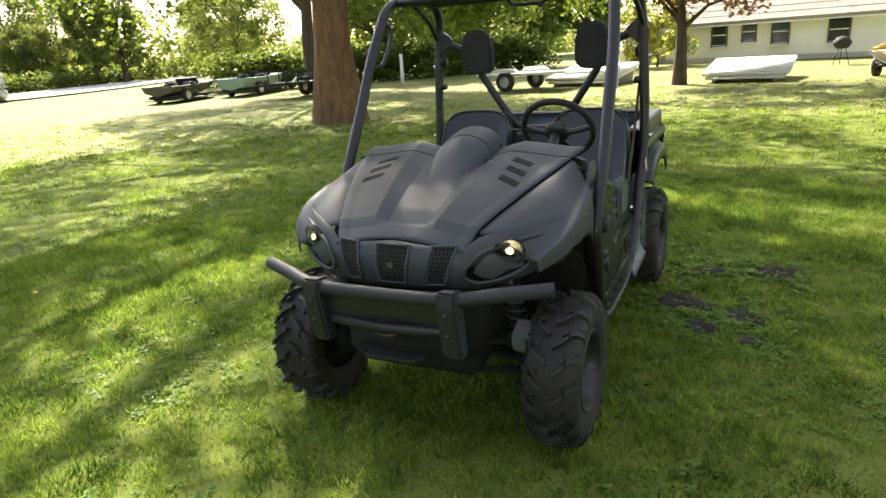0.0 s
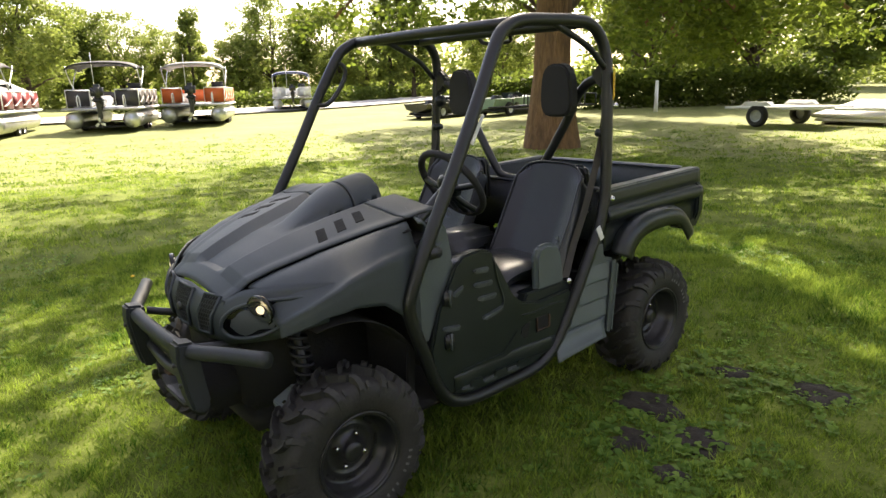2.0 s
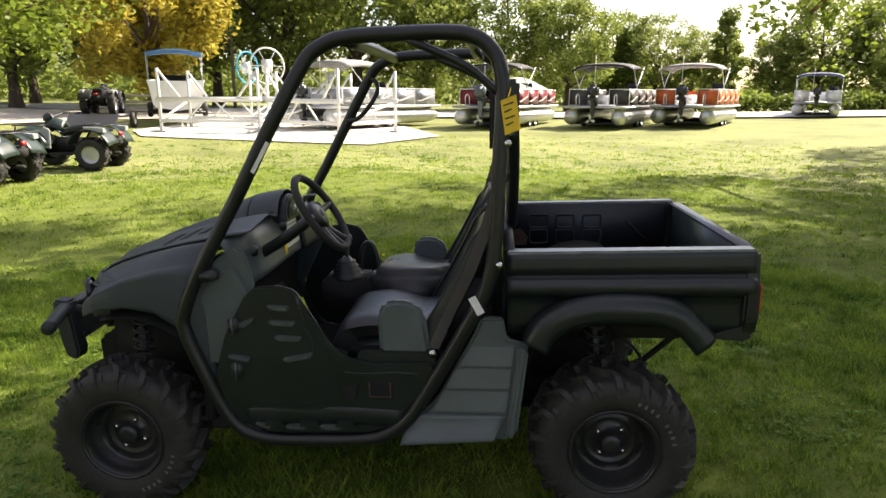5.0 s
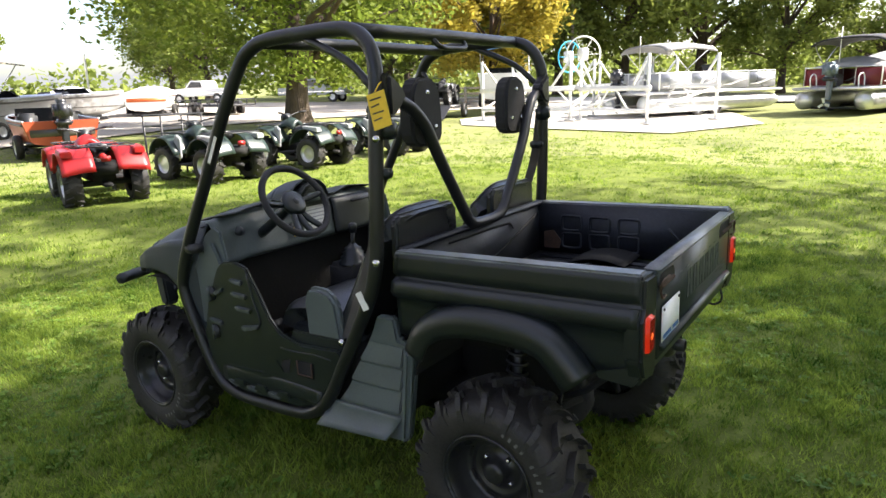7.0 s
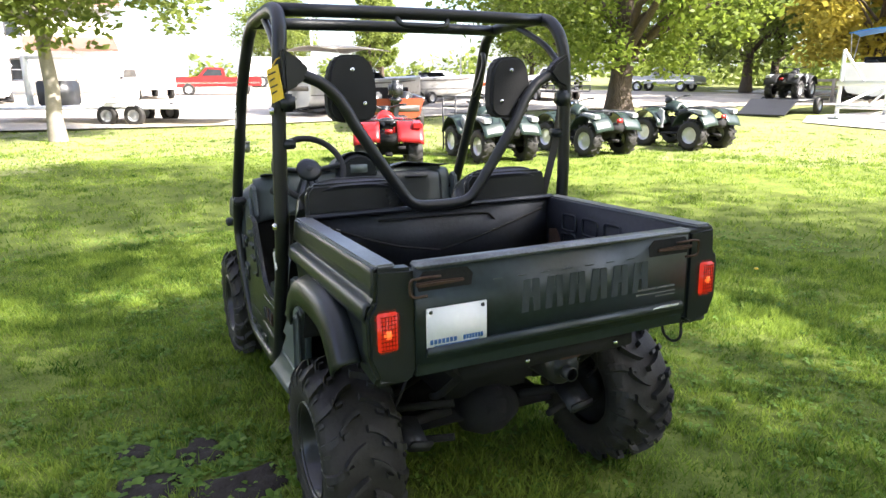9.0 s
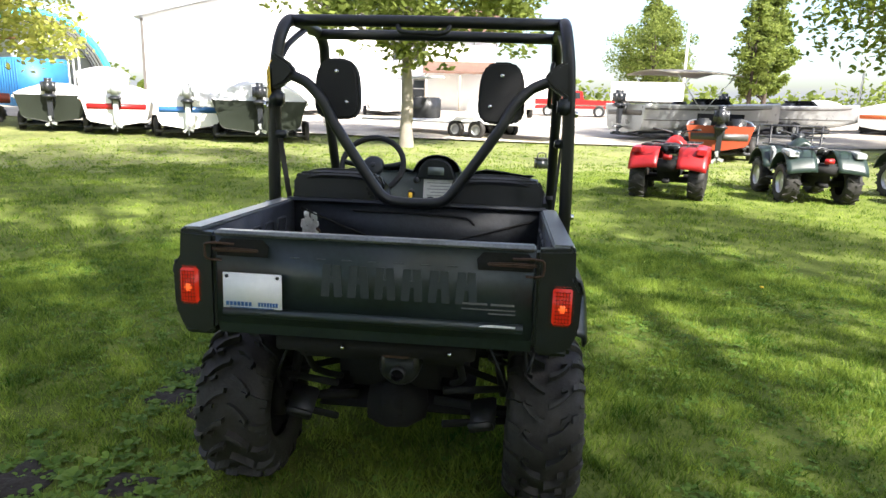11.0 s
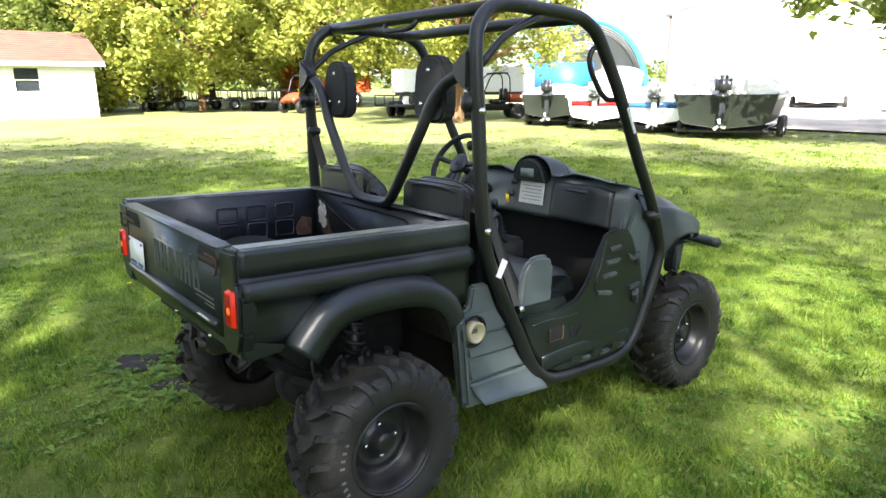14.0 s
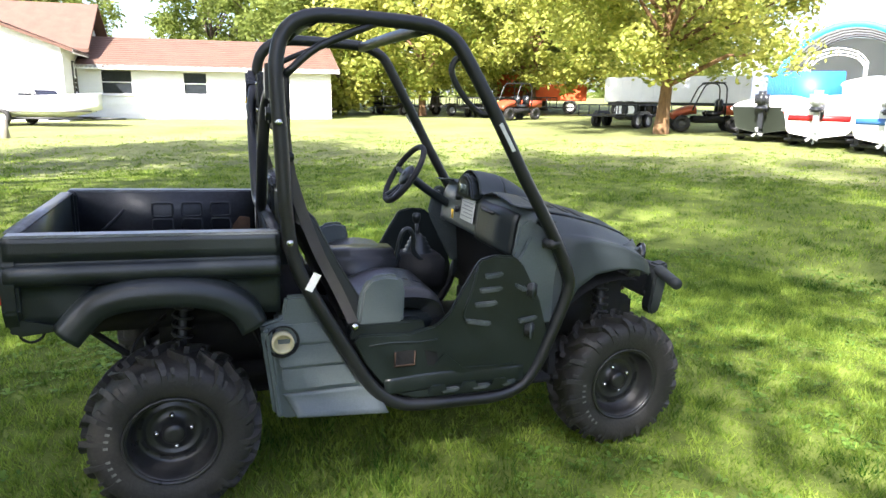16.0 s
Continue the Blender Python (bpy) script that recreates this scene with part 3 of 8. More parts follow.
both(suspension)
solid("engine", box(-1.02, -0.55, -0.22, 0.22, 0.38, 0.66, 0.05), "inner", utv, "grimy dark engine block")
# unseen plate, added to block light from the grass under the vehicle
solid("belly_shade_plate", box(-0.98, -0.30, -0.30, 0.30, 0.285, 0.300, 0.004), "inner", utv, "added dark plate that shades the ground below")
solid("gearbox", box(-1.05, -0.88, -0.07, 0.07, 0.26, 0.40, 0.03), "inner", utv)
solid("muffler", lathe([(0.0, -1.365), (0.055, -1.362), (0.068, -1.345), (0.070, -1.02), (0.055, -0.99), (0.0, -0.985)], 24, "x"), "rim", utv, "scorched steel muffler", pose(0, -0.075, 0.615))
solid("tail_pipe", lathe([(0.020, -1.40), (0.024, -1.40), (0.024, -1.34), (0.020, -1.34)], 16, "x"), "steel", utv, "tarnished tail pipe", pose(0, -0.075, 0.600))
# near-black colour carries the shade it lies in under the bed
solid("differential", lathe([(0.0, -0.13), (0.055, -0.12), (0.095, -0.05), (0.100, 0.03), (0.070, 0.10), (0.0, 0.11)], 20, "y"), "inner", utv, "near-black axle differential", pose(-0.955, 0, 0.31))
for s_ in (1, -1):
    bm = box(-0.080, 0.070, -0.050, 0.050, -0.009, 0.009, 0.007)
    join_bm(bm, box(-0.080, -0.062, -0.046, 0.046, -0.008, 0.036, 0.005))
    solid("arm_guard", bm, "steel", utv, "scraped dark plastic arm guard", pose(-1.045, s_ * 0.345, 0.330, s_ * 18, -28, 0))
    solid("rear_stay", tube([(-1.36, s_ * 0.25, 0.70), (-1.14, s_ * 0.27, 0.50), (-0.95, s_ * 0.22, 0.40)], 0.013, 8, 2), "inner", utv)
    solid("brake_hose", tube([(-0.98, s_ * 0.30, 0.66), (-1.10, s_ * 0.38, 0.56), (-1.08, s_ * 0.43, 0.44), (-1.0, s_ * 0.45, 0.36)], 0.006, 6, 4), "pad", utv)
solid("lamp_cable", tube([(-1.43, -0.50, 0.722), (-1.44, -0.49, 0.670), (-1.41, -0.485, 0.648), (-1.375, -0.48, 0.665), (-1.36, -0.48, 0.715)], 0.005, 6, 4), "pad", utv, "loop of black lamp cable")
solid("hitch_plate", box(-1.37, -1.33, -0.12, -0.03, 0.590, 0.650, 0.006), "bumper", utv, "scraped metal hitch plate")
solid("hitch_bracket", slab([(-0.14, 0.70), (0.0, 0.70), (-0.03, 0.655), (-0.11, 0.655)], -1.395, -1.385, "x", 0.003), "rust", utv, "brown rusty hitch bracket")
solid("hitch_beam", box(-1.40, -1.33, -0.32, 0.32, 0.66, 0.71, 0.006), "inner", utv)
for y in (-0.24, 0.10):
    solid("bolt", lathe([(0.0, 0.012), (0.007, 0.010), (0.009, 0.0)], 8), "chrome", utv, "", pose(-1.402, y, 0.685, 0, 0, 90))

# front bumper
solid("bumper_bar", tube([(1.232, -0.62, 0.742), (1.30, -0.47, 0.735), (1.372, -0.31, 0.725), (1.388, -0.15, 0.722), (1.390, 0, 0.722), (1.388, 0.15, 0.722), (1.372, 0.31, 0.725), (1.30, 0.47, 0.735), (1.232, 0.62, 0.742)], 0.027, 14, 5), "bumper", utv, "scuffed grey steel bumper tube")


def bumper_bracket(s):
    y = s * 0.285
    pts = [(1.352, 0.755), (1.418, 0.765), (1.425, 0.70), (1.405, 0.56), (1.390, 0.500), (1.345, 0.485), (1.325, 0.52), (1.335, 0.60), (1.345, 0.70)]
    solid("bumper_bracket", slab(pts, y - 0.038, y + 0.038, "y", 0.010), "bumper", utv, "grey steel bumper bracket")
    for z in (0.68, 0.60):
        solid("bolt", lathe([(0.0, 0.010), (0.009, 0.008), (0.010, 0.0)], 8), "steel", utv, "", pose(1.422 - (0.68 - z) * 0.15, y, z, 0, 0, -90))


both(bumper_bracket)
solid("lower_bumper_bar", tube([(1.345, -0.27, 0.585), (1.365, 0, 0.580), (1.345, 0.27, 0.585)], 0.020, 12, 5), "steel", utv)
solid("bumper_plate", slab([(1.33, 0.60), (1.35, 0.60), (1.37, 0.69), (1.355, 0.69)], -0.25, 0.25, "y", 0.003), "steel", utv)
solid("skid_plate", slab([(-0.16, 0.475), (-0.10, 0.435), (0.10, 0.435), (0.16, 0.475), (0.10, 0.45), (-0.10, 0.45)], 1.24, 1.36, "x", 0.004), "steel", utv, "bent dark skid plate")
solid("front_frame", box(1.05, 1.30, -0.22, 0.22, 0.42, 0.56, 0.02), "inner", utv)
solid("tow_hook", tube([(1.30, -0.03, 0.56), (1.36, -0.035, 0.55), (1.36, 0.035, 0.55), (1.30, 0.03, 0.56)], 0.009, 8, 4), "rust", utv)
solid("bumper_stay_plate", slab([(1.02, 0.43), (1.13, 0.43), (1.15, 0.50), (1.06, 0.54)], 0.42, 0.50, "y", 0.006), "grey", utv)
both(lambda s: solid("bumper_stay", tube([(1.335, s * 0.285, 0.72), (1.12, s * 0.22, 0.66)], 0.016, 8, 1), "steel", utv))

# hood, nose and front fenders
CREASE = [(0.48, 0.535), (0.70, 0.475), (0.95, 0.385), (1.12, 0.315), (1.22, 0.275)]
CENTRE = [(0.42, 1.125), (0.50, 1.115), (0.70, 1.075), (0.90, 1.022), (1.05, 0.972), (1.15, 0.930), (1.20, 0.900), (1.225, 0.882)]


INNER = [(0.42, 0.165), (0.55, 0.150), (1.10, 0.088), (1.23, 0.078)]
OUTER = [(0.42, 0.265), (0.55, 0.245), (1.10, 0.143), (1.23, 0.125)]


def hood_z(x, y):
    w, a, b = ramp(x, CREASE), ramp(x, INNER), ramp(x, OUTER)
    z = ramp(x, CENTRE) - 0.045 * (abs(y) / w) ** 2
    # a sunk middle between two raised side panels, with sloping walls
    wall = min(1.0, max(0.0, (abs(y) - a) / (b - a)))
    up = (-0.018 + 0.032 * wall) * min(1.0, max(0.0, (1.165 - x) / 0.035))
    # upturned shoulder next to the fender seam
    up += 0.008 * ease((abs(y) - (w - 0.055)) / 0.03)
    # tunnel of the gauge pod, rising out of the middle
    px = ease((0.88 - x) / 0.32)
    rad = 0.058 + 0.072 * px
    q = 1 - ((y - 0.02) / rad) ** 2
    up += (0.092 * px * math.sqrt(q) if q > 0 else 0)
    return z + up


def hood_y(x, v):
    """Across the hood: 0 to 1 the middle, 1 to 2 the wall, 2 to 3 the side panel."""
    w, a, b = ramp(x, CREASE), ramp(x, INNER), ramp(x, OUTER)
    return math.copysign(ramp(abs(v), [(0, 0), (1, a), (2, b), (3, w)]), v)


def hood_pt(u, v):
    return (u, hood_y(u, v), hood_z(u, hood_y(u, v)))


half_v = span(0, 0.9, 12) + [0.97, 1.0, 1.03, 1.5, 1.97, 2.0, 2.03] + span(2.1, 3, 12)
vs = [-v for v in reversed(half_v[1:])] + half_v
solid("hood", sheet(hood_pt, span(0.575, 1.12, 38) + [1.127, 1.130, 1.133, 1.15, 1.162, 1.165, 1.168, 1.19, 1.21, 1.225], vs, -0.006), "hood", utv, "weathered dark grey plastic hood with sunk centre")
# added filler: keeps daylight from showing through the gap at the hood seams
solid("hood_seam_filler", sheet(lambda u, v: (u, hood_y(u, v) * 1.10, hood_z(u, hood_y(u, v)) - 0.034), span(0.58, 1.17, 20), vs, -0.004), "inner", utv, "added dark filler under the hood seams")
solid("cowl", sheet(lambda u, v: (u, hood_y(u, v), hood_z(u, hood_y(u, v)) + 0.001), span(0.435, 0.570, 10), vs, -0.006), "hood", utv, "dark plastic cowl behind the hood seam")


def vents(s):
    for i in range(3):
        x0 = 0.840 - i * 0.082
        y0 = s * (0.318 + i * 0.004)
        pts = []
        for dx, dy in ((0.028, 0.042), (-0.008, 0.050), (-0.044, -0.036), (-0.010, -0.046)):
            x, y = x0 + dx, y0 + s * dy
            pts.append((x, y, hood_z(x, y) + 0.0085))
        bm = bmesh.new()
        f = bm.faces.new([bm.verts.new(p) for p in pts])
        g = bmesh.ops.extrude_face_region(bm, geom=[f])
        bmesh.ops.translate(bm, verts=[v for v in g["geom"] if isinstance(v, bmesh.types.BMVert)], vec=(0, 0, -0.010))
        bmesh.ops.recalc_face_normals(bm, faces=bm.faces[:])
        # raised plate: the dark of the vent slot is put into its colour
        solid("hood_vent", bm, "inner", utv, "black plate drawn as a slot vent")


both(vents)


def nose_x(y, z):
    a = abs(y)
    x = ramp(a, [(0, 1.262), (0.15, 1.252), (0.28, 1.222), (0.38, 1.180), (0.48, 1.115), (0.56, 1.035), (0.60, 0.97)])
    t = (z - 0.70) / 0.20
    return x + 0.018 * (1 - (2 * t - 0.9) ** 2) - 0.030 * ease((t - 0.5) / 0.6)


def nose_top(y):
    a = abs(y)
    return ramp(a, [(0, 0.885), (0.27, 0.862), (0.33, 0.90), (0.45, 0.925), (0.56, 0.935), (0.60, 0.93)])


def nose_low(y):
    a = abs(y)
    return ramp(a, [(0, 0.705), (0.28, 0.700), (0.36, 0.715), (0.48, 0.745), (0.58, 0.79), (0.60, 0.80)])


def nose_pt(u, v):
    z = nose_low(u) + (nose_top(u) - nose_low(u)) * v
    return (nose_x(u, z), u, z)


solid("nose", sheet(nose_pt, span(-0.60, 0.60, 48), span(0, 1, 8), 0.006), "hood", utv, "black plastic nose panel")


def grille(y0, y1, lean, badge):
    """A near-black panel with the recess's shade in its colour, under a honeycomb of thin wires."""
    def pt(u, v):
        z = 0.730 + 0.142 * v
        y = (y0 + (y1 - y0) * u) * (1 + lean * (v - 0.5))
        return (nose_x(y, z) + 0.003, y, z)
    g = solid("grille", sheet(pt, span(0, 1, 6), span(0, 1, 6), 0.002), "inner", utv, "black honeycomb grille")
    bm = bmesh.new()
    nrow, ncol = 9, max(4, int((y1 - y0) / 0.013))
    r = 0.0022
    for i in range(nrow):
        for j in range(ncol):
            cu, cv = (j + (0.5 if i % 2 else 0.25)) / ncol, (i + 0.5) / nrow
            for k in range(3):
                a = radians(30 + 60 * k)
                p = Vector(pt(min(1, max(0, cu + 0.58 / ncol * math.cos(a))), min(1, max(0, cv + 0.62 / nrow * math.sin(a)))))
                b = radians(90 + 60 * k)
                q = Vector(pt(min(1, max(0, cu + 0.58 / ncol * math.cos(b))), min(1, max(0, cv + 0.62 / nrow * math.sin(b)))))
                d = (q - p).normalized().cross(Vector((1, 0, 0))) * r
                off = Vector((0.006, 0, 0))
                bm.faces.new([bm.verts.new(t) for t in (p - d + off, q - d + off, q + d + off, p + d + off)])
    bmesh.ops.solidify(bm, geom=bm.faces[:], thickness=0.003)
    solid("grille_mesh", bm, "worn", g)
    # raised surround
    rim = [pt(a, b) for a, b in ((0, 0), (0.5, 0), (1, 0), (1, 0.5), (1, 1), (0.5, 1), (0, 1), (0, 0.5))]
    solid("grille_surround", tube([(x + 0.004, y, z) for x, y, z in rim], 0.007, 6, 1, True), "hood", g)
    if badge:
        solid("badge", lathe([(0.0, 0.006), (0.014, 0.005), (0.017, 0.0), (0.017, -0.004)], 18, "x"), "steel", g, "round dark metal badge", pose(nose_x(0, 0.79) + 0.010, (y0 + y1) / 2, 0.795))


grille(-0.064, 0.064, 0.20, True)
grille(0.150, 0.232, 0.17, False)
grille(-0.232, -0.150, 0.17, False)


def headlight(s):
    y, z = s * 0.435, 0.835
    x = nose_x(y, z)
    turn = s * 20
    out = []
    for a, b in ((0.285, 0.760), (0.33, 0.735), (0.42, 0.750), (0.50, 0.795), (0.545, 0.880), (0.50, 0.885), (0.42, 0.872), (0.34, 0.845), (0.295, 0.80)):
        out.append((a, b))
    bm = bmesh.new()
    ring = [bm.verts.new((nose_x(s * a, b) + 0.006, s * a, b)) for a, b in out]
    mid = bm.verts.new((x + 0.002, y, z))
    for i in range(len(ring)):
        bm.faces.new((ring[i], ring[(i + 1) % len(ring)], mid) if s > 0 else (ring[(i + 1) % len(ring)], ring[i], mid))
    bmesh.ops.solidify(bm, geom=bm.faces[:], thickness=0.003)
    h = solid("headlight", bm, "gloss", utv, "round clear headlight in a black housing, lit")
    solid("housing_rim", tube([(nose_x(s * a, b) + 0.007, s * a, b) for a, b in out], 0.008, 6, 3, True), "hood", h)
    m = pose(x - 0.004, y - s * 0.006, z + 0.010, 0, 8, turn)
    solid("reflector", lathe([(0.052, 0.014), (0.048, 0.006), (0.032, -0.004), (0.012, -0.010), (0.0, -0.010)], 28, "x"), "reflector", h, "bright reflector bowl", m)
    solid("bulb", lathe([(0.016, -0.006), (0.016, 0.004), (0.010, 0.009), (0.0, 0.010)], 16, "x"), "lamp_lit", h, "lit warm bulb", m)
    solid("lens_rim", lathe([(0.052, 0.012), (0.057, 0.015), (0.059, 0.008), (0.055, -0.004)], 28, "x"), "gloss", h, "", m)
    lens = solid("lens", lathe([(0.054, 0.013), (0.038, 0.020), (0.018, 0.024), (0.0, 0.025)], 28, "x"), "lamp_glass", h, "clear glass lens", m)
    lens.visible_shadow = False


both(headlight)


def fender(s):
    """From the hood crease out and down to the wheel arch."""
    low = [(0.60, 0.50), (0.655, 0.66), (0.70, 0.755), (0.78, 0.815), (0.90, 0.835), (1.00, 0.825), (1.08, 0.795), (1.14, 0.765)]
    crest = [(0.575, 0.985), (0.66, 0.985), (0.76, 0.972), (0.90, 0.935), (1.03, 0.875), (1.10, 0.835), (1.14, 0.80)]
    outer = [(0.575, 0.60), (0.66, 0.628), (0.76, 0.640), (0.95, 0.640), (1.05, 0.612), (1.10, 0.575), (1.14, 0.535)]

    def pt(u, v):
        yc = ramp(u, CREASE)
        z0 = hood_z(u, yc) - 0.006
        yo, zc, zl = ramp(u, outer), ramp(u, crest), ramp(u, low)
        if v < 0.6:
            t = v / 0.6
            y = yc + (yo - 0.035 - yc) * t
            z = z0 + (zc + 0.006 - z0) * t + 0.030 * math.sin(math.pi * t) * (1 - 0.5 * t)
        else:
            t = (v - 0.6) / 0.4
            a = t * math.pi / 2
            y = yo - 0.035 + 0.035 * math.sin(min(1, t * 1.6) * math.pi / 2)
            z = zc + 0.006 + (zl - zc - 0.006) * (1 - math.cos(a)) ** 0.9
        # soft flare ridge over the wheel
        ridge = 0.012 * math.exp(-((v - 0.68) / 0.06) ** 2) * ease((u - 0.62) / 0.1)
        return (u, s * (y + ridge), z + ridge * 0.5)
    solid("front_fender", sheet(pt, span(0.575, 1.14, 36), span(0, 1, 30), 0.006 * s), "hood", utv, "weathered dark plastic front fender")
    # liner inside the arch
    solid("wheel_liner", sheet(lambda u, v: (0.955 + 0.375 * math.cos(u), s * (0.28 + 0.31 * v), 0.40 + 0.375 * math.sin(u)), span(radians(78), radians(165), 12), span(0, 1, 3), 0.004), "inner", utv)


both(fender)

# roll cage
LOOP = [(0.660, 0.80), (0.570, 0.990), (0.412, 1.255), (0.262, 1.520), (0.152, 1.705), (0.105, 1.762), (0.01, 1.803), (-0.20, 1.813), (-0.40, 1.811), (-0.482, 1.785), (-0.535, 1.722), (-0.553, 1.62), (-0.543, 1.40), (-0.522, 1.04), (-0.487, 0.90), (-0.412, 0.755), (-0.318, 0.59), (-0.215, 0.42), (-0.140, 0.342), (-0.05, 0.302), (0.18, 0.290), (0.36, 0.292), (0.47, 0.328), (0.540, 0.42), (0.605, 0.585), (0.652, 0.72)]


def cage_y(z):
    return ramp(z, [(0.28, 0.618), (0.6, 0.632), (1.0, 0.640), (1.55, 0.622), (1.80, 0.592)])


def cage(s):
    solid("cage_hoop", tube([(x + s * 0.010, s * cage_y(z), z) for x, z in LOOP], 0.0265, 14, 4, True), "tube", utv, "black powder-coated side hoop of the roll cage")
    solid("rear_post_brace", tube([(-0.20, s * 0.590, 1.800), (-0.42, s * 0.606, 1.70), (-0.535, s * 0.615, 1.60)], 0.014, 10, 4), "tube", utv)
    # gusset and headrest bar
    solid("gusset", slab([(s * 0.615, 1.66), (s * 0.615, 1.50), (s * 0.555, 1.53), (s * 0.515, 1.575), (s * 0.535, 1.61)], -0.600, -0.545, "x", 0.012), "tube", utv)
    solid("lower_cage_bolt", lathe([(0.0, 0.014), (0.012, 0.012), (0.014, 0.0)], 8), "chrome", utv, "", pose(-0.530, s * 0.664, 1.012, 0, 0, 0 if s > 0 else 180))
    solid("upper_cage_bolt", lathe([(0.0, 0.014), (0.012, 0.012), (0.014, 0.0)], 8), "chrome", utv, "", pose(-0.560, s * 0.650, 1.44, 0, 0, 0 if s > 0 else 180))
    solid("warning_sticker", slab([(-0.478, 0.835), (-0.452, 0.822), (-0.418, 0.885), (-0.444, 0.898)], s * 0.660, s * 0.664, "y"), "sticker", utv, "white warning sticker")
    solid("pillar_decal", slab([(0.340, 1.345), (0.352, 1.352), (0.288, 1.458), (0.276, 1.450)], s * 0.652, s * 0.656, "y"), "label", utv, "pale printed strip")
    # A-pillar hinge clamp
    solid("pillar_clamp", box(0.520, 0.585, s * 0.605, s * 0.668, 0.945, 0.985, 0.008), "steel", utv)
    solid("mirror_stub", tube([(0.535, s * 0.60, 0.945), (0.50, s * 0.575, 0.925)], 0.010, 8, 1), "chrome", utv)
    solid("stub_knob", lathe([(0.0, -0.018), (0.018, -0.012), (0.018, 0.012), (0.0, 0.018)], 12), "steel", utv, "", pose(0.50, s * 0.575, 0.922))


both(cage)
vee = [(-0.565, 0.545, 1.568), (-0.575, 0.47, 1.535), (-0.585, 0.405, 1.470), (-0.590, 0.345, 1.365), (-0.590, 0.150, 1.085), (-0.588, 0.110, 1.058), (-0.585, 0.05, 1.050)]
line = vee + [(x, -y, z) for x, y, z in reversed(vee)]
solid("headrest_bar", tube(line, 0.0225, 12, 5), "tube", utv, "black V-shaped headrest bar")
for x, z in ((-0.425, 1.806), (0.005, 1.800)):
    solid("roof_crossbar", tube([(x, -0.60, z), (x, 0, z + 0.004), (x, 0.60, z)], 0.0250, 12, 3), "tube", utv)
solid("roof_grab_handle", tube([(-0.430, 0.115, 1.800), (-0.455, 0.095, 1.765), (-0.455, 0, 1.760), (-0.455, -0.095, 1.765), (-0.430, -0.115, 1.800)], 0.011, 8, 4), "tube", utv)
solid("pillar_grab_handle", tube([(0.165, -0.600, 1.695), (0.115, -0.585, 1.692), (0.098, -0.580, 1.640), (0.152, -0.580, 1.552), (0.222, -0.585, 1.490), (0.275, -0.612, 1.490)], 0.012, 8, 4), "tube", utv, "black passenger grab handle")


def headrest(s):
    y = s * 0.347
    pts = []
    for k in range(20):
        a = 2 * math.pi * k / 20
        c, n = math.cos(a), math.sin(a)
        pts.append((y + math.copysign(abs(c) ** 0.55, c) * (0.096 - 0.014 * n), 1.515 + math.copysign(abs(n) ** 0.62, n) * 0.127))
    h = solid("headrest", slab(pts, -0.56, -0.495, "x", 0.022, 3), "pad", utv, "thick black padded headrest")
    for dy, dz in ((0, 1.585), (-0.045, 1.46), (0.045, 1.46)):
        solid("headrest_bolt", lathe([(0.0, 0.006), (0.008, 0.005), (0.010, 0.0)], 8), "chrome", h, "", pose(-0.562, y + dy, dz, 0, 0, 90))


both(headrest)


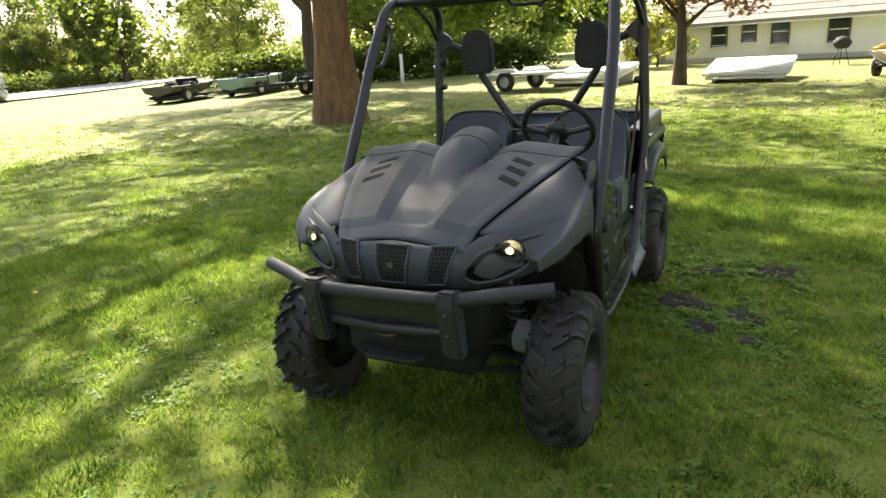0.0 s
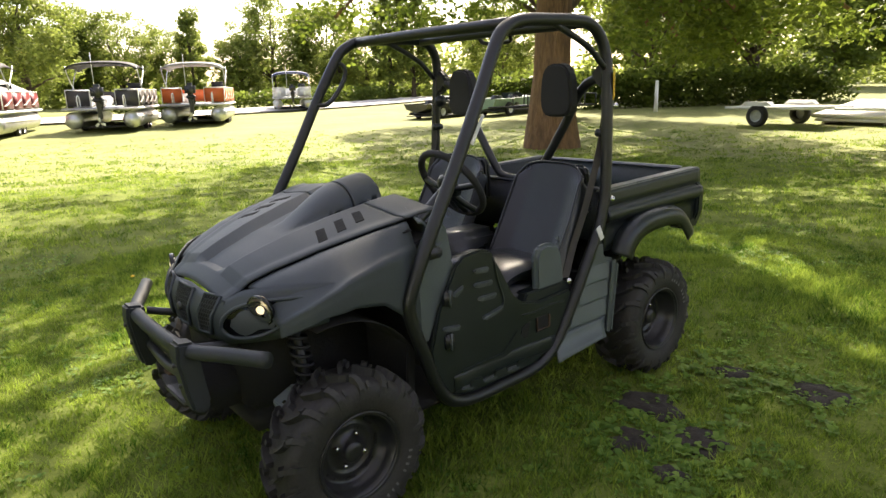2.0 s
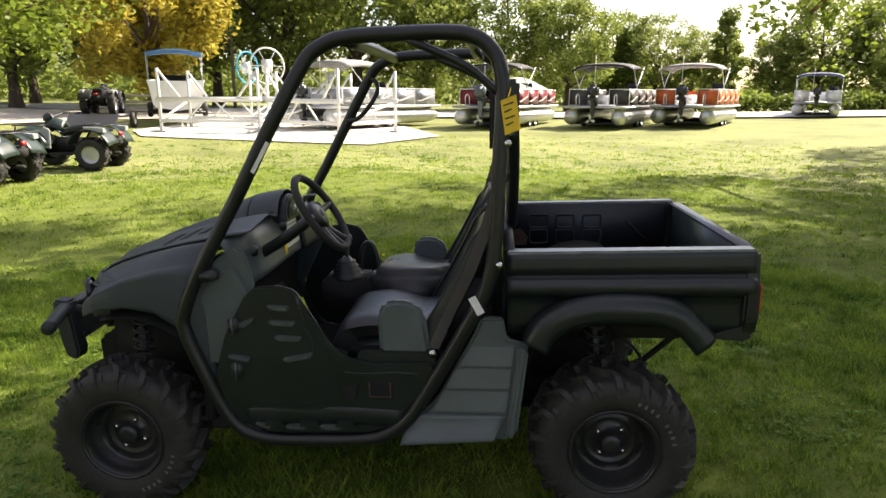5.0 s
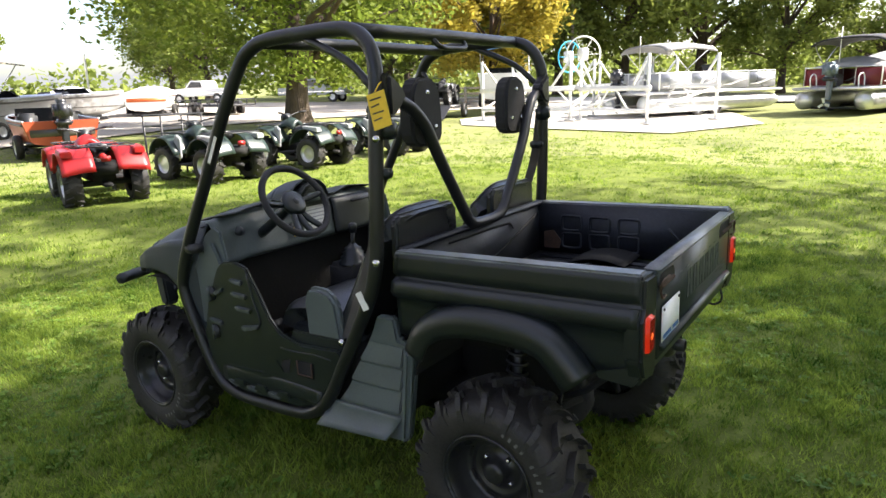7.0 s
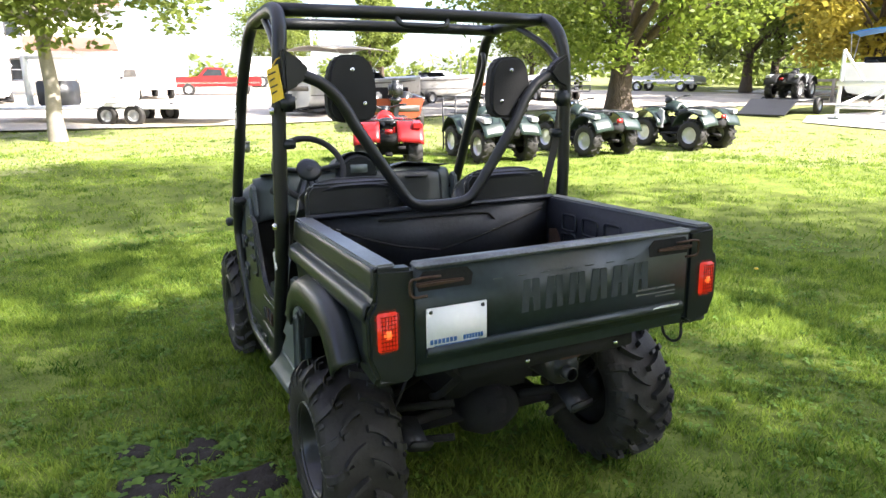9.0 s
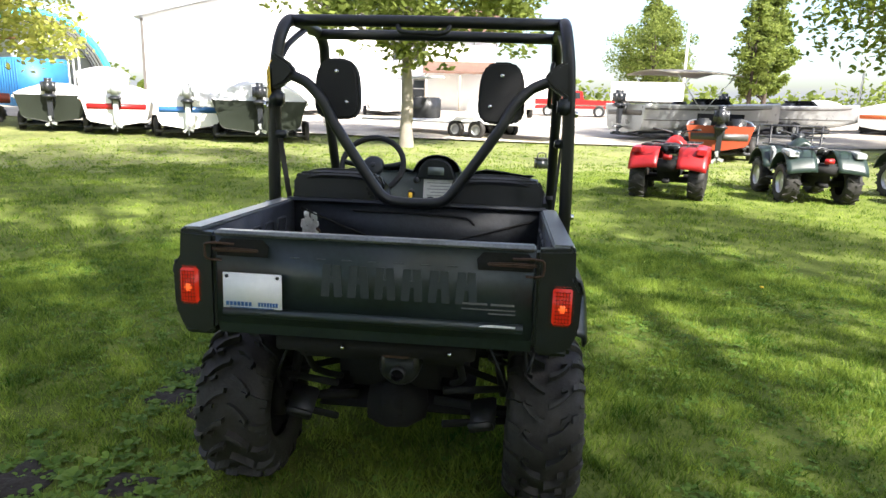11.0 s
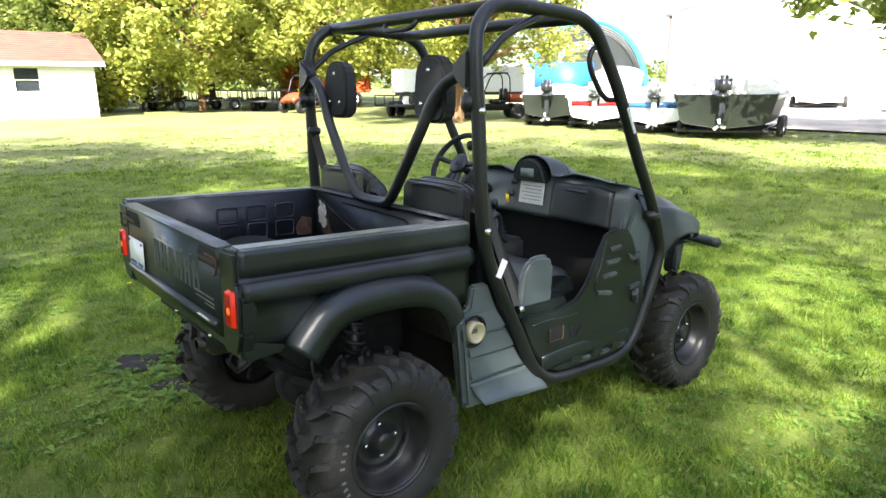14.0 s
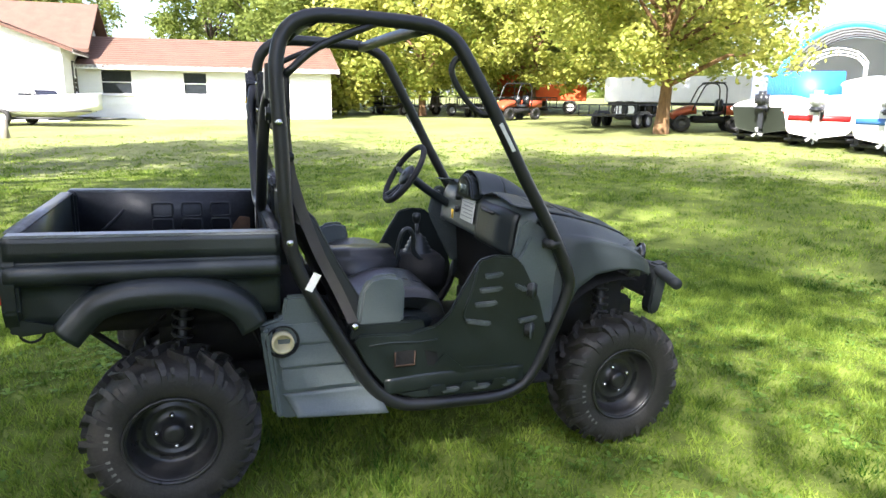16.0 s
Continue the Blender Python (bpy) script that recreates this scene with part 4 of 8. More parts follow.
def seat(s):
    y = s * 0.345

    def back(u, v):
        # u across, v up; rounded shell
        w = 0.218 - 0.014 * max(0, v - 0.5) * 2
        x = -0.265 - 0.225 * v
        z = 0.70 + 0.47 * v
        c = abs(u)
        side = 0.045 * max(0, c - 0.62) / 0.38 * (1 - v * 0.6)
        return (x + side - 0.012 * math.sin(math.pi * v), y + u * w, z - 0.060 * max(0, (v - 0.84) / 0.16) * c**4)
    se = solid("seat_back", sheet(back, span(-1, 1, 18), span(0, 1, 18), 0.055), "vinyl", utv, "black vinyl bucket seat back")
    md = se.modifiers.new("round", 'BEVEL')
    md.width, md.segments, md.limit_method, md.angle_limit = 0.018, 3, 'ANGLE', radians(50)
    rim = [back(-1 + 0.02, v) for v in span(0.05, 0.92, 8)] + [back(u, 1) for u in span(-0.8, 0.8, 6)] + [back(1 - 0.02, v) for v in span(0.92, 0.05, 8)]
    solid("seat_piping", tube([(x + 0.004, yy, z) for x, yy, z in rim], 0.006, 6, 2), "vinyl", se)
    shell = [(y - 0.205, 0.93), (y + 0.205, 0.93), (y + 0.200, 1.13), (y + 0.175, 1.160), (y - 0.175, 1.160), (y - 0.200, 1.13)]
    solid("seat_shell", slab(shell, -0.535, -0.500, "x", 0.012, 3), "vinyl", se, "black vinyl seat back panel", pose(0, 0, 0) @ Matrix.Shear('XY', 4, (0, 0)))

    def cush(u, v):
        # v front to back
        x = 0.115 - 0.43 * v
        c = abs(u)
        z = 0.742 + 0.035 * math.sin(math.pi * min(1, v * 1.3)) - 0.055 * max(0, (0.12 - v) / 0.12) ** 2 - 0.03 * max(0, (c - 0.85) / 0.15) + 0.03 * max(0, v - 0.8)
        return (x, y + u * (0.218 - 0.02 * max(0, 0.2 - v)), z)
    cu = solid("seat_cushion", sheet(cush, span(-1, 1, 16), span(0, 1, 16), 0.085), "vinyl", utv, "black vinyl seat cushion")
    md = cu.modifiers.new("round", 'BEVEL')
    md.width, md.segments, md.limit_method, md.angle_limit = 0.022, 3, 'ANGLE', radians(50)
    # hip guard
    hp = [(-0.275, 0.62), (-0.075, 0.62), (-0.070, 0.80), (-0.095, 0.848), (-0.150, 0.858), (-0.215, 0.845), (-0.25, 0.80)]
    solid("hip_guard", slab(hp, s * 0.555, s * 0.600, "y", 0.016, 3), "grey", utv, "faded grey plastic hip guard")
    solid("hip_guard_base", slab([(-0.30, 0.60), (0.03, 0.60), (0.00, 0.66), (-0.28, 0.66)], s * 0.54, s * 0.607, "y", 0.006), "plastic", utv)


both(seat)
solid("seat_riser", box(-0.30, 0.06, -0.56, 0.56, 0.60, 0.665, 0.015), "plastic", utv)


def belt(s):
    m = [(-0.545, s * 0.615, 1.455), (-0.520, s * 0.600, 1.25), (-0.43, s * 0.590, 0.98), (-0.34, s * 0.585, 0.79), (-0.285, s * 0.590, 0.665)]
    pts = smooth_line(m, 5)
    bm = bmesh.new()
    prev = None
    for q in pts:
        a, b = bm.verts.new(q + Vector((-0.018, s * 0.006, 0))), bm.verts.new(q + Vector((0.024, -s * 0.002, 0.004)))
        if prev:
            bm.faces.new((prev[0], prev[1], b, a))
        prev = (a, b)
    bmesh.ops.solidify(bm, geom=bm.faces[:], thickness=0.003)
    be = solid("seat_belt", bm, "webbing", utv, "grey seat belt webbing")
    solid("belt_reel", box(-0.600, -0.535, s * 0.575, s * 0.625, 1.435, 1.50, 0.010), "plastic", be)
    solid("belt_guide", box(-0.565, -0.505, s * 0.575, s * 0.618, 1.30, 1.335, 0.006), "plastic", be)
    solid("belt_anchor", lathe([(0.0, 0.012), (0.014, 0.010), (0.016, 0.0)], 10), "chrome", be, "", pose(-0.280, s * 0.612, 0.655, 0, 0, 0 if s > 0 else 180))


both(belt)

# dash


def dash_pt(u, v):
    """u across, v from the lower lip up to the cowl."""
    x = ramp(v, [(0, 0.455), (0.12, 0.425), (0.75, 0.445), (0.92, 0.470), (1, 0.50)])
    z = ramp(v, [(0, 0.880), (0.12, 0.895), (0.75, 1.055), (0.92, 1.098), (1, 1.108)])
    x += 0.05 * max(0, abs(u) - 0.40) / 0.17
    return (x, u, z - 0.035 * max(0, abs(u) - 0.42) / 0.15)


dash = solid("dashboard", sheet(dash_pt, span(-0.565, 0.565, 40), span(0, 1, 14), -0.01), "grey", utv, "faded grey plastic dashboard")
pod = [(0.0, -0.115), (0.02, -0.112), (0.09, -0.085), (0.120, -0.045), (0.128, 0.0), (0.120, 0.045), (0.09, 0.085), (0.02, 0.112), (0.0, 0.115)]
bm = slab([(y + 0.025, z * 0.95 + 1.065) for z, y in pod], 0.405, 0.56, "x", 0.012, 3)
solid("gauge_pod", bm, "plastic", dash, "black rounded gauge hood")
solid("gauge_face", slab([(-0.055, 1.082), (0.105, 1.082), (0.098, 1.135), (0.065, 1.160), (-0.015, 1.160), (-0.048, 1.135)], 0.3985, 0.404, "x", 0.004), "plastic", dash)
solid("gauge_screen", box(0.395, 0.400, -0.025, 0.070, 1.090, 1.135, 0.002), "screen", dash, "grey-green instrument screen")
solid("warning_label", slab([(-0.075, 0.935), (0.095, 0.935), (0.095, 1.050), (-0.075, 1.050)], 0.0, 0.003, "x"), "label", dash, "pale warning label on the dash", pose(0.4225, 0, 0) @ Matrix.Translation((0.0, 0, 0.0)) @ pose(0, 0, 0, 0, 6.8, 0) @ Matrix.Translation((-0.118, 0, 0.006)))
for i in range(5):
    solid("label_bar", box(-0.001, 0.001, -0.06, 0.075 - 0.02 * (i % 2), 0.955 + i * 0.018, 0.960 + i * 0.018), "ink_grey", dash, "", pose(0.4225, 0, 0) @ pose(0, 0, 0, 0, 6.8, 0) @ Matrix.Translation((-0.120, 0, 0.006)))
solid("glove_box", sheet(lambda u, v: (dash_pt(u, v)[0] - 0.020 - 0.012 * math.sin(math.pi * (u + 0.49) / 0.36), u, dash_pt(u, v)[2]), span(-0.490, -0.130, 14), span(0.10, 0.86, 10), -0.018), "plastic", dash, "black glove box lid")
solid("glove_box_latch", box(0.385, 0.402, -0.38, -0.24, 1.045, 1.060, 0.004), "steel", dash)
solid("hazard_knob", lathe([(0.0, -0.02), (0.018, -0.018), (0.020, 0.004)], 14, "x"), "plastic", dash, "", pose(0.425, 0.135, 1.055))
solid("ignition_key", lathe([(0.0, -0.012), (0.016, -0.010), (0.018, 0.006)], 14, "x"), "steel", dash, "", pose(0.425, 0.165, 0.985))
solid("key_fob", box(0.400, 0.406, 0.155, 0.180, 0.935, 0.985, 0.003), "yellow", dash, "small yellow key tag")
solid("dash_socket", lathe([(0.0, -0.014), (0.020, -0.012), (0.023, 0.004)], 14, "x"), "plastic", dash, "", pose(0.432, 0.475, 1.02))
for y in (0.10, 0.18, 0.27, 0.36, 0.45):
    for s in (1, -1):
        solid("dash_screw", lathe([(0.0, 0.004), (0.006, 0.003), (0.007, 0.0)], 8, "z"), "inner", dash, "", pose(0.480, s * y + 0.02, 1.1065 - 0.035 * max(0, y - 0.42) / 0.15))
both(lambda s: solid("dash_end_panel", slab([(0.40, 0.90), (0.52, 0.80), (0.625, 0.80), (0.610, 0.90), (0.545, 1.015), (0.47, 1.06), (0.43, 1.04)], s * 0.565, s * 0.585, "y", 0.008), "grey", utv, "faded grey inner panel by the pillar"))
both(lambda s: solid("pillar_foot_panel", slab([(0.415, 0.88), (0.56, 0.60), (0.60, 0.60), (0.640, 0.74), (0.640, 0.83), (0.56, 0.95), (0.47, 0.99)], s * 0.590, s * 0.606, "y", 0.006), "grey", utv, "faded grey plastic foot panel"))

# steering
hubc = Vector((0.187, 0.345, 1.150))
tilt = 33
sw = new("steering_wheel")
sw.parent = utv
sw.matrix_basis = Matrix.Translation(hubc) @ pose(0, 0, 0, 0, tilt, 0)
ring = [(0, 0.168 * math.cos(a), 0.168 * math.sin(a)) for a in span(0, 2 * math.pi, 32)[:-1]]
solid("wheel_rim", tube(ring, 0.0155, 12, 1, True), "pad", sw, "black foam steering wheel rim")
for a in (5, 175, 245, 270, 295):
    a = radians(a)
    solid("spoke", tube([(0.03, 0.03 * math.cos(a), 0.03 * math.sin(a)), (0.02, 0.10 * math.cos(a), 0.10 * math.sin(a)), (0, 0.165 * math.cos(a), 0.165 * math.sin(a))], 0.014, 8, 3), "plastic", sw)
solid("wheel_boss", lathe([(0.0, -0.002), (0.045, 0.000), (0.062, 0.012), (0.055, 0.035), (0.03, 0.05), (0.0, 0.05)], 24, "x"), "plastic", sw, "black steering wheel centre")
solid("boss_badge", lathe([(0.0, -0.006), (0.014, -0.005), (0.016, -0.001)], 14, "x"), "steel", sw)
solid("steering_column", tube([hubc + Vector((0.04, 0, -0.02)), (0.33, 0.345, 1.055), (0.46, 0.345, 0.975)], 0.024, 12, 3), "plastic", utv)

# between the seats
solid("console", box(-0.34, 0.06, -0.105, 0.105, 0.60, 0.835, 0.035, 3), "vinyl", utv, "black padded centre console")
solid("shifter_boot", lathe([(0.072, 0.0), (0.074, 0.015), (0.060, 0.020), (0.064, 0.035), (0.050, 0.042), (0.053, 0.058), (0.040, 0.064), (0.042, 0.078), (0.026, 0.086), (0.016, 0.10), (0.0, 0.10)], 20, "z"), "plastic", utv, "ribbed black shifter boot", pose(0.17, 0.02, 0.79))
solid("shifter_base", box(0.05, 0.28, -0.10, 0.10, 0.64, 0.80, 0.02), "inner", utv)
solid("shift_lever", tube([(0.17, 0.02, 0.86), (0.162, 0.02, 0.95)], 0.010, 8, 1), "steel", utv)
solid("shift_knob", lathe([(0.0, 0.05), (0.018, 0.045), (0.022, 0.028), (0.016, 0.0), (0.0, 0.0)], 14, "z"), "plastic", utv, "", pose(0.160, 0.02, 0.945))
solid("hand_hold", tube([(0.03, -0.07, 0.76), (0.055, -0.075, 0.90), (0.085, -0.078, 0.935), (0.115, -0.078, 0.90), (0.12, -0.075, 0.82), (0.20, -0.075, 0.74), (0.16, -0.08, 0.71), (0.05, -0.08, 0.73)], 0.012, 8, 4), "plastic", utv, "black passenger hand hold")
both(lambda s: solid("pedal", box(0.54, 0.56, 0.26 + s * 0.08, 0.34 + s * 0.08, 0.42, 0.50, 0.008), "steel", utv))

# half doors


def door(s):
    out = [(0.235, 0.905), (0.300, 0.922), (0.385, 0.915), (0.430, 0.880), (0.520, 0.72), (0.570, 0.56), (0.545, 0.44), (0.485, 0.36), (0.36, 0.322), (-0.02, 0.326), (-0.13, 0.362), (-0.235, 0.50), (-0.285, 0.600), (-0.262, 0.622), (-0.06, 0.612), (0.055, 0.640), (0.110, 0.690), (0.165, 0.79)]
    d = solid("door", slab(out, s * 0.606, s * 0.628, "y", 0.007), "door", utv, "moulded black half door with raised ribs")

    # the pale rib colour holds the edge highlight as well as scuffs
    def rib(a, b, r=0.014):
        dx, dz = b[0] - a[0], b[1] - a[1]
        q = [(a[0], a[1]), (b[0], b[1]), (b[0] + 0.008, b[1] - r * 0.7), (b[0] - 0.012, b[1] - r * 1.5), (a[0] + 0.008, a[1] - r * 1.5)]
        solid("rib", slab(q, s * 0.624, s * 0.641, "y", 0.004), "worn", d, "raised rib paled for scuffs and highlight")
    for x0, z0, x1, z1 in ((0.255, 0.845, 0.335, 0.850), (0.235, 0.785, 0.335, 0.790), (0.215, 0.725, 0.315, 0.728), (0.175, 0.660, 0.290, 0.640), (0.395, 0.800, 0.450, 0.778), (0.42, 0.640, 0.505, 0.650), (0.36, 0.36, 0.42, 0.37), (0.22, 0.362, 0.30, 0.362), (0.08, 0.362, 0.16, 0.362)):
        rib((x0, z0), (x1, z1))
    # shelf along the foot with three pressed pockets
    solid("door_shelf", sheet(lambda u, v: (0.46 - 0.62 * u, s * (0.625 + 0.006 * math.sin(math.pi * v) ** 0.7), 0.425 - 0.070 * v + 0.012 * math.sin(math.pi * u)), span(0, 1, 16), span(0, 1, 8), 0.004 * s), "door", d, "worn moulded shelf")
    for x0 in (0.305, 0.165, 0.025):
        solid("door_pocket", slab([(x0, 0.352), (x0 + 0.085, 0.352), (x0 + 0.070, 0.382), (x0 + 0.012, 0.382)], s * 0.632, s * 0.642, "y", 0.003), "door", d, "scuffed pressed pocket")
    solid("front_rib_frame", tube([(x, s * 0.630, z) for x, z in ((0.225, 0.880), (0.205, 0.780), (0.170, 0.675), (0.195, 0.645), (0.290, 0.628))], 0.005, 6, 3), "door", d)
    # panel line and latch; near-black plates put the recesses' shade into colour
    solid("panel_edge", tube([(x, s * 0.629, z) for x, z in ((-0.225, 0.575), (-0.14, 0.582), (-0.02, 0.575), (0.06, 0.580))], 0.004, 6, 2), "door", d)
    solid("panel_step", slab([(0.05, 0.47), (0.17, 0.42), (0.42, 0.43), (0.42, 0.44), (0.18, 0.445), (0.09, 0.52)], s * 0.627, s * 0.634, "y", 0.002), "door", d)
    solid("door_pocket", slab([(0.020, 0.470), (0.075, 0.465), (0.060, 0.525), (0.005, 0.540)], s * 0.622, s * 0.630, "y", 0.002), "inner", d, "near-black plate drawn as a moulded recess")
    lt = solid("door_latch", slab([(-0.125, 0.470), (-0.030, 0.470), (-0.030, 0.545), (-0.125, 0.545)], s * 0.622, s * 0.631, "y", 0.003), "inner", d, "near-black plate drawn as a latch recess, with worn metal catch")
    solid("latch_bar", tube([(-0.118, s * 0.634, 0.540), (-0.118, s * 0.634, 0.482), (-0.036, s * 0.634, 0.482), (-0.036, s * 0.634, 0.540)], 0.004, 6, 1), "rust", lt)
    for z in (0.765, 0.585):
        solid("hinge", box(0.455, 0.500, s * 0.622, s * 0.642, z - 0.03, z + 0.03, 0.006), "steel", d, "worn steel hinge")
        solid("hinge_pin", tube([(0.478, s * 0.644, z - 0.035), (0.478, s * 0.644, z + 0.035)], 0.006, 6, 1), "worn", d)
    solid("sill", slab([(0.50, 0.30), (0.50, 0.335), (-0.14, 0.335), (-0.14, 0.30)], s * 0.57, s * 0.61, "y", 0.008), "plastic", utv)


both(door)

# panels behind the doors


def quarter(s):
    out = [(-0.14, 0.296), (-0.56, 0.300), (-0.585, 0.325), (-0.625, 0.60), (-0.640, 0.690), (-0.56, 0.712), (-0.545, 0.795), (-0.465, 0.795), (-0.43, 0.715), (-0.30, 0.48)]
    q = solid("side_panel", slab(out, s * 0.575, s * 0.612, "y", 0.010), "grey", utv, "faded grey-blue ribbed side panel")
    # three sloping louvres, each proud at its lower edge
    for z0, z1, x0, x1, x2 in ((0.690, 0.612, -0.425, -0.378, -0.588), (0.600, 0.520, -0.368, -0.325, -0.578), (0.508, 0.425, -0.318, -0.272, -0.566)):
        bm = bmesh.new()
        top = [bm.verts.new((x, s * y, z0)) for x, y in ((x0, 0.606), (x2, 0.606), (x2, 0.614), (x0, 0.614))]
        low = [bm.verts.new((x, s * y, z1)) for x, y in ((x1, 0.606), (x2 + 0.010, 0.606), (x2 + 0.010, 0.629), (x1, 0.629))]
        for k in range(4):
            bm.faces.new((top[k], top[(k + 1) % 4], low[(k + 1) % 4], low[k]))
        bm.faces.new(top), bm.faces.new(low)
        bmesh.ops.recalc_face_normals(bm, faces=bm.faces[:])
        bmesh.ops.bevel(bm, geom=bm.edges[:], offset=0.004, segments=2, affect='EDGES', clamp_overlap=True)
        solid("panel_rib", bm, "grey", q, "sloping grey louvre")
    foot = sheet(lambda u, v: (-0.20 - 0.36 * u + 0.05 * v, s * (0.612 + 0.048 * v * v), 0.405 - 0.085 * v - 0.025 * (1 - u) * v), span(0, 1, 10), span(0, 1, 6), 0.008 * s)
    solid("panel_foot", foot, "grey", q, "flared grey panel foot")
    solid("panel_edge", slab([(-0.555, 0.310), (-0.598, 0.330), (-0.640, 0.68), (-0.60, 0.70)], s * 0.607, s * 0.646, "y", 0.016, 3), "grey", q)
    if s < 0:
        c = pose(-0.560, -0.625, 0.628)
        solid("filler_recess", lathe([(0.064, -0.014), (0.058, -0.016), (0.052, 0.010), (0.0, 0.012)], 28), "inner", q, "round dark fuel filler recess", c)
        solid("filler_neck", lathe([(0.030, 0.01), (0.040, 0.008), (0.042, -0.034), (0.032, -0.036), (0.030, 0.0), (0.0, 0.0)], 24), "cream", q, "cream plastic filler neck", c)


both(quarter)

# cargo bed
BX0, BX1, BT, BF = -0.560, -1.440, 1.040, 0.800


def bed_side(s):
    def outer(u, v):
        # v down the outside from the rail
        y = ramp(v, [(0, 0.588), (0.04, 0.602), (0.30, 0.606), (0.33, 0.598), (0.36, 0.598), (0.40, 0.626), (0.52, 0.634), (0.62, 0.622), (0.66, 0.604), (1, 0.596)])
        z = ramp(v, [(0, BT), (0.04, BT - 0.008), (0.30, 0.962), (0.33, 0.958), (0.36, 0.952), (0.40, 0.940), (0.52, 0.905), (0.62, 0.885), (0.66, 0.875), (1, 0.735)])
        lowz = ramp(u, [(-1.44, 0.735), (-1.30, 0.715), (-1.24, 0.75), (-1.18, 0.83), (-1.0, 0.865), (-0.80, 0.855), (-0.68, 0.79), (-0.62, 0.73), (-0.56, 0.73)])
        z = max(z, lowz) if v > 0.66 else z
        return (u, s * y, z + 0.012 * (-u - 0.56) / 0.88 * (1 - v))
    w = solid("bed_side", sheet(outer, span(BX1, BX0, 40), [0, 0.02, 0.04, 0.1, 0.2, 0.3, 0.33, 0.36, 0.38, 0.40, 0.45, 0.52, 0.57, 0.62, 0.64, 0.66, 0.75, 0.82, 0.9, 1], 0.006 * s), "plastic", utv, "black plastic bed side with a stepped shoulder")
    solid("bed_rail", slab([(BX0, BT - 0.012), (BX1, BT), (BX1, BT + 0.014), (BX0, BT + 0.004)], s * 0.535, s * 0.600, "y", 0.006), "rail", w, "worn grey steel bed rail")
    for x in (-0.70, -0.85, -1.0, -1.15, -1.28, -1.37):
        solid("rail_bolt", lathe([(0.0, 0.006), (0.008, 0.005), (0.010, 0.0)], 8, "z"), "inner", w, "", pose(x, s * 0.567, BT + 0.006 - (x + 1.44) * 0.012))
    solid("inner_wall", box(BX1 + 0.01, BX0, s * 0.530, s * 0.545, BF, BT - 0.002, 0.003), "bed", utv, "scuffed dark steel inner wall")
    for x0 in (-0.79, -0.93, -1.07):
        for z0, hh in ((0.915, 0.060), (0.830, 0.062)):
            ring_ = [(x0 + 0.008, z0), (x0 + 0.085, z0), (x0 + 0.093, z0 + 0.010), (x0 + 0.093, z0 + hh), (x0 + 0.085, z0 + hh + 0.008), (x0 + 0.008, z0 + hh + 0.008), (x0, z0 + hh), (x0, z0 + 0.010)]
            solid("wall_pocket", tube([(x, s * 0.528, z) for x, z in ring_], 0.006, 6, 2, True), "bed", utv, "pressed rounded pocket in the bed wall")
    solid("wall_brace", tube([(-1.20, s * 0.528, 0.955), (-1.25, s * 0.528, 0.90), (-1.31, s * 0.528, 0.845)], 0.006, 6, 2), "bed", utv)
    solid("wall_rust", slab([(-0.60, 0.82), (-0.68, 0.82), (-0.69, 0.86), (-0.65, 0.91), (-0.60, 0.90)], s * 0.5255, s * 0.530, "y"), "rust", utv, "brown rust stain on the bed wall")
    # fender flare: an arched roll over the wheel
    arc = [(-1.300, 0.735), (-1.245, 0.800), (-1.19, 0.850), (-1.11, 0.878), (-0.98, 0.888), (-0.85, 0.880), (-0.745, 0.850), (-0.665, 0.790), (-0.625, 0.715)]
    line_ = smooth_line([(x, 0, z) for x, z in arc], 5)

    def flare(u, v):
        i = min(len(line_) - 1, int(round(u)))
        q = line_[i]
        a = line_[max(0, i - 1)]
        b = line_[min(len(line_) - 1, i + 1)]
        d = (b - a).normalized()
        nrm = Vector((-d.z, 0, d.x))
        if nrm.z < 0 and abs(nrm.z) > 0.2:
            nrm = -nrm
        y = ramp(v, [(0, 0.600), (0.25, 0.632), (0.5, 0.662), (0.75, 0.678), (1, 0.672)])
        off = ramp(v, [(0, 0.014), (0.25, 0.012), (0.5, -0.004), (0.75, -0.036), (1, -0.088)])
        p = q + nrm * off
        return (p.x, s * y, p.z)
    solid("fender_flare", sheet(flare, list(range(len(line_))), span(0, 1, 10), 0.008 * s), "plastic", utv, "wide dark plastic rear fender flare")
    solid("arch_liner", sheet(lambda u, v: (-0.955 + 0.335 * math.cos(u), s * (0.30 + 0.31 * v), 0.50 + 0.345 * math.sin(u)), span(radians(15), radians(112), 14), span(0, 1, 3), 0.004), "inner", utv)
    # rear corner with the tail light
    cp = solid("rear_corner", slab([(s * 0.490, 1.040), (s * 0.600, 1.046), (s * 0.606, 0.955), (s * 0.628, 0.92), (s * 0.625, 0.80), (s * 0.600, 0.735), (s * 0.520, 0.715), (s * 0.490, 0.735)], -1.455, -1.400, "x", 0.010), "plastic", utv, "black plastic rear corner")
    tl = solid("tail_light", box(-1.466, -1.425, s * 0.536, s * 0.606, 0.812, 0.934, 0.011, 3), "tail", utv, "lit red tail light")
    bm = bmesh.new()
    for i in range(9):
        join_bm(bm, box(-1.4675, -1.4640, s * 0.548, s * 0.594, 0.826 + i * 0.0115, 0.8278 + i * 0.0115))
    for i in range(5):
        join_bm(bm, box(-1.4675, -1.4640, s * (0.5525 + i * 0.009), s * (0.5540 + i * 0.009), 0.825, 0.921))
    solid("lens_ribs", bm, "tail_rib", tl)
